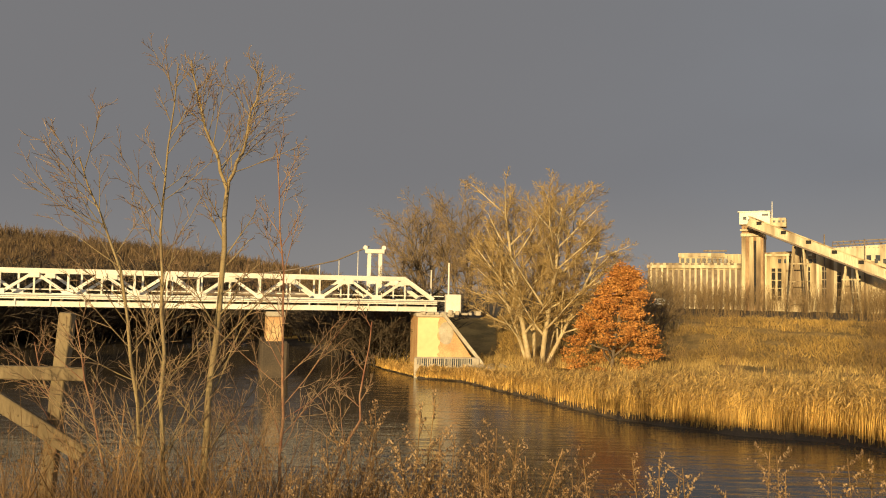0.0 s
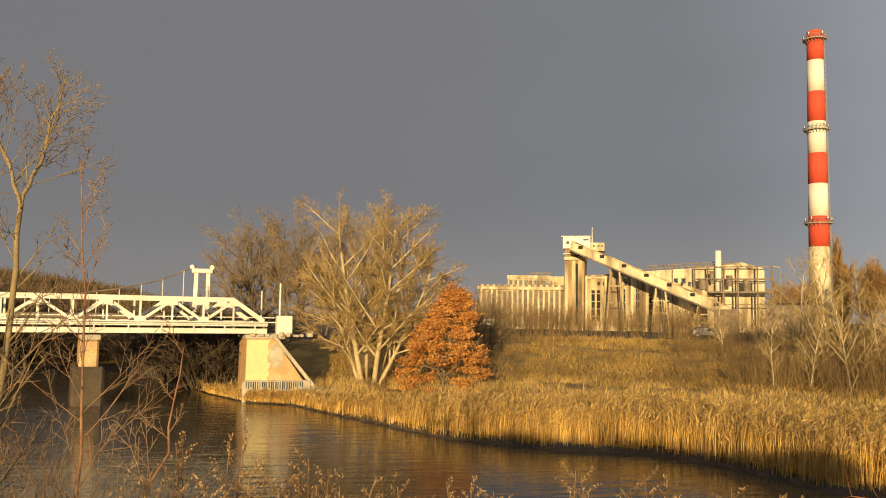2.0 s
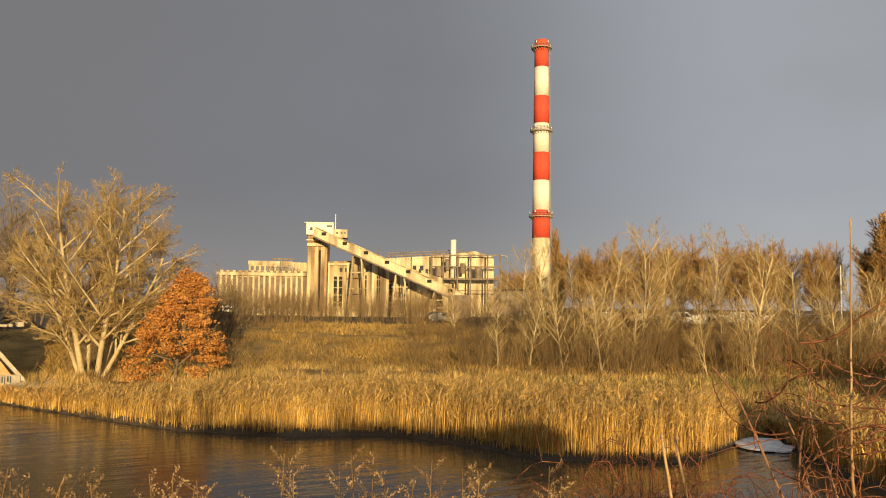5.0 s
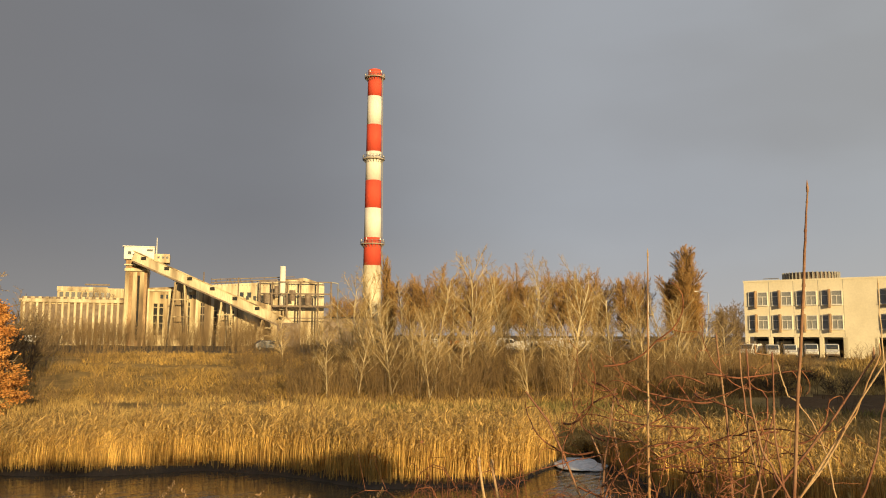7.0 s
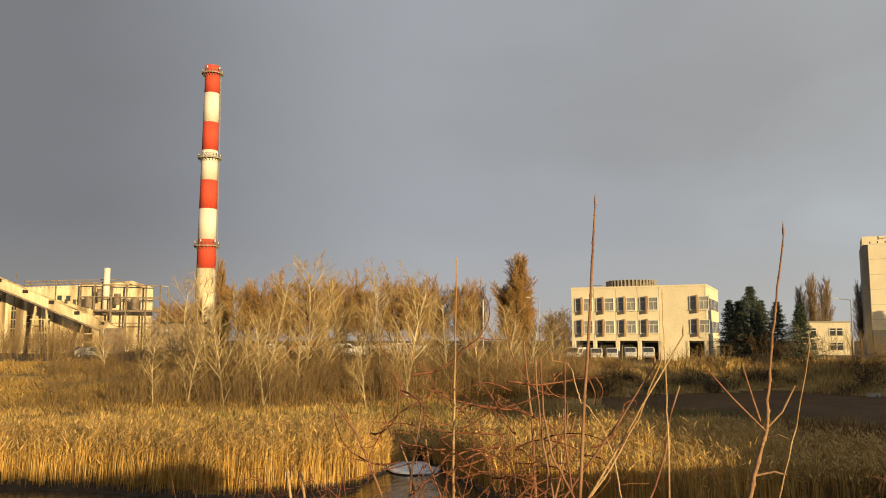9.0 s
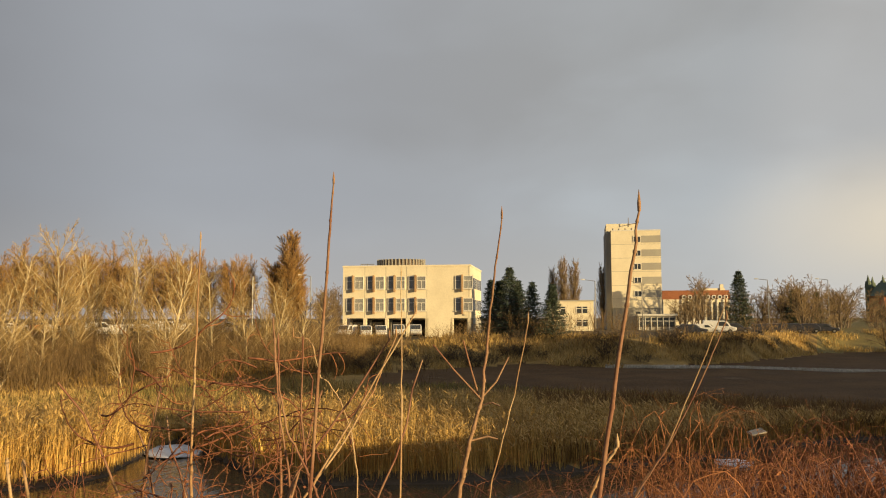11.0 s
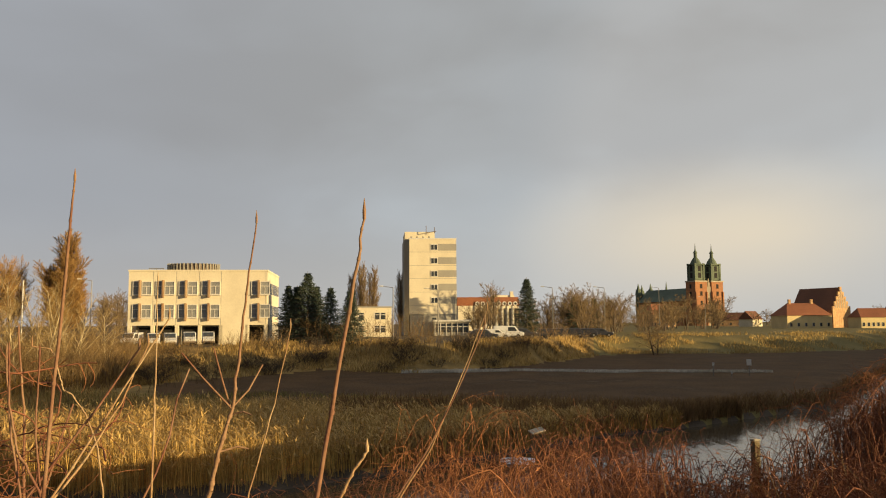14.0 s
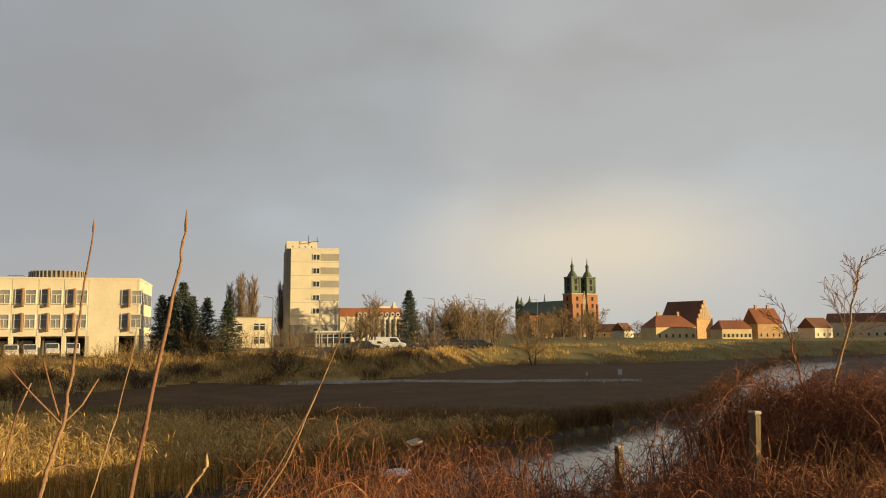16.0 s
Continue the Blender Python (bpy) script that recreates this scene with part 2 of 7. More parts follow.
M = dict(
    straw=material("straw_grass", (0.44, 0.29, 0.10), (0.24, 0.16, 0.06), 0.5, grain=14, bump=0.8, third=(0.18, 0.14, 0.06), spec=0.08),
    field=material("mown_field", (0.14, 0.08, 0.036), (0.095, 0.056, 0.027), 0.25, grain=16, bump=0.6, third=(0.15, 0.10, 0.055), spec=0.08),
    green=material("green_verge", (0.25, 0.195, 0.075), (0.19, 0.155, 0.06), 0.3, grain=14, bump=0.6, spec=0.08),
    mud=material("bank_mud", (0.10, 0.075, 0.05), (0.07, 0.055, 0.04), 0.8, bump=0.7),
    litter=material("bramble_litter", (0.13, 0.075, 0.035), (0.085, 0.05, 0.03), 1.2, bump=0.9, third=(0.19, 0.12, 0.05)),
    yard=material("yard_gravel", (0.19, 0.15, 0.095), (0.13, 0.10, 0.065), 0.6, bump=0.4, spec=0.05),
    reed=material("reed_stalk", (0.74, 0.49, 0.14), (0.45, 0.28, 0.085), 0.9, grain=9, bump=0, vary=0.5, island=True, thin=0.2),
    plume=material("reed_plume", (0.66, 0.45, 0.16), (0.42, 0.27, 0.095), 0.8, bump=0, vary=0.3, island=True, thin=0.25),
    grassblade=material("dry_grass_blade", (0.68, 0.48, 0.18), (0.36, 0.25, 0.09), 0.3, bump=0, vary=0.3, island=True, thin=0.2),
    greenblade=material("faded_green_blade", (0.20, 0.19, 0.06), (0.30, 0.24, 0.08), 0.35, bump=0, vary=0.3, island=True, thin=0.2),
    brushtwig=material("brush_twig", (0.29, 0.195, 0.085), (0.19, 0.125, 0.06), 0.5, bump=0, vary=0.25, island=True),
    bark=material("pale_poplar_bark", (0.62, 0.51, 0.31), (0.42, 0.33, 0.19), 1.4, bump=0.5),
    twig=material("golden_twig", (0.46, 0.33, 0.14), (0.33, 0.23, 0.10), 0.8, bump=0, vary=0.25, island=True),
    poplar=material("poplar_twig", (0.48, 0.29, 0.10), (0.34, 0.205, 0.075), 0.4, bump=0, vary=0.2, island=True),
    dullbark=material("grey_brown_bark", (0.20, 0.15, 0.10), (0.13, 0.10, 0.07), 1.2, bump=0.5),
    dulltwig=material("grey_brown_twig", (0.31, 0.22, 0.115), (0.22, 0.155, 0.08), 0.8, bump=0, vary=0.25, island=True),
    oakleaf=material("dry_oak_leaf", (0.62, 0.32, 0.09), (0.46, 0.20, 0.055), 0.9, bump=0, vary=0.35, island=True, thin=0.2),
    needle=material("spruce_needle", (0.065, 0.09, 0.055), (0.09, 0.115, 0.085), 0.9, bump=0, vary=0.3, island=True),
    redstem=material("red_shoot_bark", (0.19, 0.08, 0.05), (0.31, 0.19, 0.11), 6.0, bump=0.4, grain=20),
    saplingbark=material("olive_young_bark", (0.33, 0.255, 0.13), (0.20, 0.15, 0.08), 4, bump=0.5, grain=20),
    palestem=material("pale_shoot_bark", (0.50, 0.37, 0.21), (0.34, 0.20, 0.10), 5, bump=0.4, grain=20),
    bramble=material("bramble_cane", (0.29, 0.115, 0.056), (0.175, 0.07, 0.038), 1.5, bump=0, vary=0.35, island=True),
    dryweed=material("dry_weed", (0.30, 0.19, 0.08), (0.19, 0.115, 0.05), 1.5, bump=0, vary=0.35, island=True, thin=0.15),
    stemtwig=material("young_twig_bark", (0.33, 0.23, 0.13), (0.19, 0.12, 0.07), 1.5, bump=0, vary=0.3, island=True),
    cane=material("orange_cane", (0.38, 0.16, 0.065), (0.24, 0.10, 0.045), 1.5, bump=0, vary=0.3, island=True),
    # twig colour darkened to carry the shade on the far banks
    scrub=material("shade_toned_scrub_twig", (0.10, 0.075, 0.05), (0.065, 0.05, 0.035), 0.5, bump=0, vary=0.3, island=True),
    slopeblade=material("slope_grass_blade", (0.58, 0.38, 0.11), (0.28, 0.185, 0.065), 0.22, bump=0, vary=0.3, island=True, thin=0.2),
    # straw raised to a pale tone to read as sunlit
    sunstraw=material("sunlit_toned_straw", (0.74, 0.71, 0.64), (0.58, 0.54, 0.45), 0.6, bump=0, vary=0.2, island=True),
    brownweed=material("brown_weed", (0.20, 0.125, 0.055), (0.13, 0.08, 0.04), 0.8, bump=0, vary=0.3, island=True),
    undergrowth=material("undergrowth_stalk", (0.25, 0.145, 0.055), (0.11, 0.065, 0.03), 1.2, bump=0, vary=0.4, island=True),
    fluff=material("weed_seedhead", (0.46, 0.32, 0.17), (0.30, 0.19, 0.10), 2.5, bump=0, vary=0.35, island=True, thin=0.3),
    white=material("white_bridge_paint", (0.78, 0.76, 0.68), (0.66, 0.62, 0.52), 0.7, rough=0.5, bump=0.1, spec=0.5, speckle=0.1),
    rust=material("dirty_steel", (0.25, 0.20, 0.15), (0.15, 0.11, 0.08), 1.2, rough=0.7, bump=0.3),
    dark=material("dark_void", (0.03, 0.028, 0.025), (0.02, 0.02, 0.02), 1, bump=0),
    brick=material("warm_brick", (0.60, 0.42, 0.22), (0.50, 0.285, 0.14), 0.9, bump=0.4, third=(0.62, 0.52, 0.36)),
    brickdark=material("church_brick", (0.45, 0.225, 0.11), (0.35, 0.165, 0.085), 0.05, bump=0.2, grain=30),
    mortar=material("mortar", (0.42, 0.36, 0.27), (0.33, 0.28, 0.21), 1.5),
    concrete=material("stained_concrete", (0.56, 0.47, 0.29), (0.30, 0.225, 0.13), 0.55, grain=8, bump=0.4, stretch=(1, 1, 0.16), third=(0.16, 0.115, 0.07), stops_at=(0.42, 0.54, 0.63)),
    concrete2=material("pale_concrete", (0.64, 0.56, 0.38), (0.44, 0.36, 0.23), 0.5, grain=8, bump=0.3, stretch=(1, 1, 0.2), third=(0.26, 0.20, 0.125), stops_at=(0.44, 0.56, 0.66)),
    rusty=material("rust_streaked_concrete", (0.46, 0.33, 0.19), (0.26, 0.155, 0.085), 0.6, grain=10, bump=0.3, stretch=(1, 1, 0.25)),
    cream=material("cream_plaster", (0.78, 0.71, 0.53), (0.71, 0.64, 0.47), 0.35, grain=14, bump=0.05, speckle=0.05),
    yellow=material("yellow_render", (0.76, 0.63, 0.34), (0.68, 0.55, 0.29), 0.3, bump=0.05, speckle=0.05),
    greypl=material("grey_plaster", (0.40, 0.385, 0.33), (0.36, 0.345, 0.30), 0.35, grain=14, bump=0.05, speckle=0.05),
    # pane colour lightened to hold the reflection of the sky
    skyglass=material("sky_toned_window_glass", (0.30, 0.31, 0.30), (0.22, 0.23, 0.23), 0.6, rough=0.1, bump=0, spec=0.6),
    glass=material("dark_window_glass", (0.055, 0.065, 0.075), (0.04, 0.045, 0.05), 0.8, rough=0.12, bump=0, spec=0.6),
    frame=material("white_window_frame", (0.74, 0.72, 0.66), (0.66, 0.64, 0.58), 2, rough=0.5, bump=0),
    red=material("red_chimney_paint", (0.62, 0.085, 0.045), (0.54, 0.07, 0.04), 0.25, grain=12, bump=0.05, stretch=(1, 1, 0.3), speckle=0.07),
    chwhite=material("white_chimney_paint", (0.78, 0.74, 0.65), (0.70, 0.65, 0.55), 0.25, grain=12, bump=0.05, stretch=(1, 1, 0.3), speckle=0.07),
    copper=material("green_copper", (0.16, 0.20, 0.145), (0.11, 0.14, 0.105), 0.1, grain=20, bump=0.1),
    tile=material("red_roof_tile", (0.34, 0.135, 0.065), (0.26, 0.10, 0.05), 0.1, grain=30, bump=0.2),
    tiledark=material("brown_roof_tile", (0.22, 0.10, 0.06), (0.17, 0.08, 0.05), 0.1, grain=30, bump=0.2),
    wood=material("weathered_timber", (0.25, 0.195, 0.11), (0.14, 0.105, 0.06), 3.0, grain=10, bump=0.5, stretch=(1, 1, 0.3)),
    carwhite=material("white_car_paint", (0.74, 0.74, 0.72), (0.68, 0.68, 0.66), 2, rough=0.3, bump=0, spec=0.5),
    cardark=material("dark_car_paint", (0.05, 0.055, 0.07), (0.04, 0.04, 0.05), 2, rough=0.3, bump=0, spec=0.5),
    rubber=material("tyre_rubber", (0.03, 0.03, 0.03), (0.02, 0.02, 0.02), 4, bump=0),
    orange=material("orange_panel", (0.58, 0.20, 0.05), (0.48, 0.16, 0.05), 0.4),
    ice=material("thin_snow_ice", (0.84, 0.85, 0.87), (0.72, 0.73, 0.76), 0.4, rough=0.6, bump=0.2),
    stone=material("pale_rubble", (0.52, 0.46, 0.36), (0.38, 0.33, 0.25), 2.0, bump=0.6),
    steel=material("grey_steel", (0.30, 0.29, 0.27), (0.22, 0.21, 0.19), 2, rough=0.5, metal=0.3, bump=0),
    paintblack=material("black_spray_paint", (0.035, 0.04, 0.05), (0.06, 0.07, 0.08), 2, bump=0),
    hillwood=material("far_bare_wood", (0.21, 0.14, 0.07), (0.13, 0.09, 0.05), 0.05, grain=12, bump=0.5, vary=0.25, island=True),
)


# ---- mesh helpers ----
def link_mesh(name, verts, faces, mat, smooth=False):
    me = bpy.data.meshes.new(name)
    me.from_pydata(verts, [], faces)
    me.materials.append(mat)
    if smooth:
        me.polygons.foreach_set("use_smooth", [True] * len(me.polygons))
    me.update()
    return me


def part(name, bm, mat, parent=None, label="", smooth=False):
    """Links a bmesh as one mesh object under a thing or a part."""
    me = bpy.data.meshes.new(name)
    bm.to_mesh(me)
    bm.free()
    me.materials.append(mat)
    if smooth:
        me.polygons.foreach_set("use_smooth", [True] * len(me.polygons))
    ob = new(name, me)
    ob.parent = parent
    if label:
        ob["label"] = label
    return ob


def piece(name, me, parent, m=None):
    ob = new(name, me)
    ob.parent = parent
    if m is not None:
        ob.matrix_basis = m
    return ob


def thing(name, az, d, z, label, category, turn=0.0, group="", kind=""):
    """An Empty on the plan whose x runs to the right and y away from the origin."""
    ob = new(name)
    p = P(az, d, z)
    ob.matrix_basis = pose(p.x, p.y, p.z, 0, 0, -az + turn)
    return tagged(ob, label, category, group, kind)


def box(bm, x0, x1, y0, y1, z0, z1, bevel=0.0):
    r = bmesh.ops.create_cube(bm, size=1.0)
    for v in r["verts"]:
        v.co = ((x0 + x1) / 2 + v.co.x * (x1 - x0), (y0 + y1) / 2 + v.co.y * (y1 - y0), (z0 + z1) / 2 + v.co.z * (z1 - z0))
    if bevel:
        edges = list({e for v in r["verts"] for e in v.link_edges})
        bmesh.ops.bevel(bm, geom=edges, offset=bevel, segments=1, affect="EDGES")
    return bm


def tube(bm, p, q, r0, r1=None, n=8):
    r1 = r0 if r1 is None else r1
    p, q = Vector(p), Vector(q)
    m = Matrix.Translation((p + q) / 2) @ (q - p).to_track_quat("Z", "Y").to_matrix().to_4x4()
    bmesh.ops.create_cone(bm, cap_ends=True, segments=n, radius1=r0, radius2=r1, depth=(q - p).length, matrix=m)
    return bm


def beam(bm, p, q, w, h):
    """A rectangular bar from p to q, w across and h high."""
    p, q = Vector(p), Vector(q)
    d = (q - p)
    up = Vector((0, 0, 1)) if abs(d.normalized().z) < 0.95 else Vector((0, 1, 0))
    side = d.cross(up).normalized()
    top = side.cross(d).normalized()
    vs = [bm.verts.new(e + side * (sx * w / 2) + top * (sz * h / 2)) for e in (p, q) for sx, sz in ((-1, -1), (1, -1), (1, 1), (-1, 1))]
    for f in ((0, 1, 2, 3), (7, 6, 5, 4), (0, 4, 5, 1), (1, 5, 6, 2), (2, 6, 7, 3), (3, 7, 4, 0)):
        bm.faces.new([vs[i] for i in f])
    bmesh.ops.recalc_face_normals(bm, faces=bm.faces)
    return bm


def prism(bm, profile, y0, y1):
    """A profile in x and z, drawn out along y."""
    a = [bm.verts.new((x, y0, z)) for x, z in profile]
    b = [bm.verts.new((x, y1, z)) for x, z in profile]
    bm.faces.new(a)
    bm.faces.new(b[::-1])
    n = len(profile)
    for i in range(n):
        bm.faces.new((a[i], b[i], b[(i + 1) % n], a[(i + 1) % n]))
    bmesh.ops.recalc_face_normals(bm, faces=bm.faces)
    return bm


def B():
    return bmesh.new()


def stick_mesh(name, segs, mat, sides=3):
    """Many tapered sticks in one mesh; segs is an array of x y z x y z r0 r1."""
    s = np.asarray(segs, float).reshape(-1, 8)
    p, q, r0, r1 = s[:, 0:3], s[:, 3:6], s[:, 6], s[:, 7]
    d = q - p
    d /= np.linalg.norm(d, axis=1, keepdims=True) + 1e-9
    ref = np.where(np.abs(d[:, 2:3]) > 0.9, [[1.0, 0, 0]], [[0, 0, 1.0]])
    u = np.cross(d, ref)
    u /= np.linalg.norm(u, axis=1, keepdims=True) + 1e-9
    w = np.cross(d, u)
    n = len(s)
    v = np.empty((n, 2 * sides, 3))
    for k in range(sides):
        a = 2 * math.pi * k / sides
        o = math.cos(a) * u + math.sin(a) * w
        v[:, k] = p + o * r0[:, None]
        v[:, sides + k] = q + o * r1[:, None]
    base = np.arange(n)[:, None] * 2 * sides
    f = np.concatenate([np.stack([base[:, 0] + k, base[:, 0] + (k + 1) % sides, base[:, 0] + sides + (k + 1) % sides, base[:, 0] + sides + k], 1) for k in range(sides)])
    return quad_mesh(name, v.reshape(-1, 3), f, mat)


def quad_mesh(name, verts, faces, mat):
    me = bpy.data.meshes.new(name)
    verts, faces = np.asarray(verts, np.float32), np.asarray(faces, np.int32)
    me.vertices.add(len(verts))
    me.vertices.foreach_set("co", verts.ravel())
    k = faces.shape[1]
    me.loops.add(faces.size)
    me.loops.foreach_set("vertex_index", faces.ravel())
    me.polygons.add(len(faces))
    me.polygons.foreach_set("loop_start", np.arange(len(faces), dtype=np.int32) * k)
    me.update(calc_edges=True)
    me.materials.append(mat)
    return me


# ---- lie of the land ----
FAR_EDGE = ([-180, -120, -90, -60, -30, -20, -12, -8, -4, -1.5, 1.5, 4, 9, 12.7, 20, 26, 31, 37, 45, 47.5, 50.2, 52, 53.6, 57, 62, 70, 80, 89, 95, 101, 109, 112, 115, 121, 140, 180],
            [80, 80, 80, 80, 82, 92, 95, 80, 62, 56, 54.5, 50, 43.5, 40, 37.8, 38, 36, 32.5, 33, 34, 39.5, 42.5, 38.0, 32, 30, 30, 33, 38, 44, 49, 61, 90, 170, 184, 250, 250])
NEAR_EDGE = ([-180, -120, -100, -80, -60, 0, 60, 112, 125, 135, 140, 180], [80, 80, 70, 25, 11, 10.5, 10.5, 14, 100, 240, 250, 250])
BASE = ([-180, -60, -30, -12, -4, 0, 6, 16, 27, 42, 50, 60, 67, 75, 82, 90, 96, 105, 110, 121, 140, 180],
        [100, 100, 130, 118, 74, 62, 59, 63, 62, 57, 61, 68, 77, 88, 84, 96, 130, 136, 150, 205, 270, 270])
TOP = ([-180, -60, -30, -12, -4, 0, 6, 16, 27, 42, 50, 60, 67, 75, 82, 90, 96, 105, 110, 121, 140, 180],
       [130, 130, 160, 140, 92, 76, 78, 104, 100, 92, 88, 90, 93, 99, 96, 106, 144, 156, 172, 235, 300, 300])

FIELD_EDGE = ([60, 64, 70, 84, 92, 100, 106, 112, 116], [68, 61, 58, 57, 56, 55, 57, 66, 90])


def land(az, r):
    """Height of the ground at a bearing and a distance."""
    fe, ne, b0, t0 = (np.interp(az, *c) for c in (FAR_EDGE, NEAR_EDGE, BASE, TOP))
    near = np.clip((ne - r) * 0.52, -0.9, 4.35)
    s = np.clip((r - b0) / np.maximum(t0 - b0, 1), 0, 1)
    beyond = np.clip((r - fe) * 0.8, -0.9, 0.35) + 0.65 * np.clip((r - fe - 2) / np.maximum(b0 - fe - 2, 1), 0, 1) + 2.6 * s * s * (3 - 2 * s)
    beyond = beyond - 0.7 * np.clip((r - 180) / 200, 0, 1)
    return np.where(r < (fe + ne) / 2, near, beyond)


def lump(x, y, k):
    return noise.noise(Vector((x * k, y * k, 3.7)))


def ground_at(az, r):
    p = P(az, r)
    z = float(land(az, r))
    return z + 0.16 * lump(p.x, p.y, 0.23) * min(1.0, max(0.0, (z - 0.15) * 2))


def on_land(az, r, dz=0.0):
    return P(az, r, ground_at(az, r) + dz)


def ground_kind(az, r, z):
    fe, ne, b0, t0 = (np.interp(az, *c) for c in (FAR_EDGE, NEAR_EDGE, BASE, TOP))
    if r < (fe + ne) / 2:
        return 3 if z < 0.3 else 4
    if z < 0.2:
        return 3
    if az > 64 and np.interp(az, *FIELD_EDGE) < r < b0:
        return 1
    if az > 94:
        return 2
    if r > t0 + 2:
        return 5
    return 0


def build_ground():
    azs = [-180 + 6 * i for i in range(23)] + [-42 + 0.5 * i for i in range(336)] + [126 + 6 * i for i in range(9)]
    rs = [0.0, 1.0, 2.0]
    while rs[-1] < 4000:
        rs.append(rs[-1] * (1.028 if 26 < rs[-1] < 170 else 1.09) + 0.1)
    verts, faces, kinds = [(0, 0, float(land(0, 0)))], [], []
    for r in rs[1:]:
        for az in azs:
            p = on_land(az, r)
            verts.append((p.x, p.y, p.z))
    n = len(azs)
    for i in range(n):
        faces.append((0, 1 + (i + 1) % n, 1 + i))
        kinds.append(4)
    for j in range(len(rs) - 2):
        for i in range(n):
            a, b = 1 + j * n + i, 1 + j * n + (i + 1) % n
            faces.append((a, b, b + n, a + n))
            kinds.append(ground_kind(azs[i], rs[j + 1] * 1.01, verts[a][2]))
    me = link_mesh("ground", verts, faces, M["straw"], True)
    for k in ("field", "green", "mud", "litter", "yard"):
        me.materials.append(M[k])
    me.polygons.foreach_set("material_index", kinds)
    ob = new("ground", me)
    return tagged(ob, "dry winter grassland, mown field and muddy river banks", "ground", kind="structure")


build_ground()


def water_material():
    m = bpy.data.materials.new("river_water")
    m.use_nodes = True
    t = m.node_tree
    b = t.nodes["Principled BSDF"]
    b.inputs["Base Color"].default_value = (0.085, 0.065, 0.04, 1)
    b.inputs["Roughness"].default_value = 0.1
    b.inputs["IOR"].default_value = 1.333
    geo = t.nodes.new("ShaderNodeNewGeometry")
    mp = t.nodes.new("ShaderNodeMapping")
    mp.inputs["Rotation"].default_value = (0, 0, radians(38))
    mp.inputs["Scale"].default_value = (0.35, 1.6, 1)
    t.links.new(geo.outputs["Position"], mp.inputs[0])
    n1 = t.nodes.new("ShaderNodeTexNoise")
    n1.inputs["Scale"].default_value, n1.inputs["Detail"].default_value = 1.1, 5
    n2 = t.nodes.new("ShaderNodeTexNoise")
    n2.inputs["Scale"].default_value, n2.inputs["Detail"].default_value = 0.22, 3
    t.links.new(mp.outputs[0], n1.inputs["Vector"])
    t.links.new(geo.outputs["Position"], n2.inputs["Vector"])
    mu = t.nodes.new("ShaderNodeMath")
    mu.operation = "MULTIPLY"
    t.links.new(n1.outputs["Fac"], mu.inputs[0])
    t.links.new(n2.outputs["Fac"], mu.inputs[1])
    bp = t.nodes.new("ShaderNodeBump")
    bp.inputs["Strength"].default_value, bp.inputs["Distance"].default_value = 0.34, 0.25
    t.links.new(mu.outputs[0], bp.inputs["Height"])
    t.links.new(bp.outputs[0], b.inputs["Normal"])
    return m


M["water"] = water_material()
me = link_mesh("river", [(-500, -420, 0), (420, -420, 0), (420, 420, 0), (-500, 420, 0)], [(0, 1, 2, 3)], M["water"])
tagged(new("water", me), "slow brown river with faint ripples", "river", kind="structure")


# ---- truss bridge over the river ----
EYE = Vector((0, 0.35, 6.0))


def push(root, k=1.08):
    """Sets a thing farther off along the line of sight and larger by as much."""
    root.matrix_basis = Matrix.Translation(EYE) @ Matrix.Scale(k, 4) @ Matrix.Translation(-EYE) @ root.matrix_basis
    return root


BR_A, BR_B = Vector((-0.3, 54.1, 0)), Vector((-40.0, 44.2, 0))


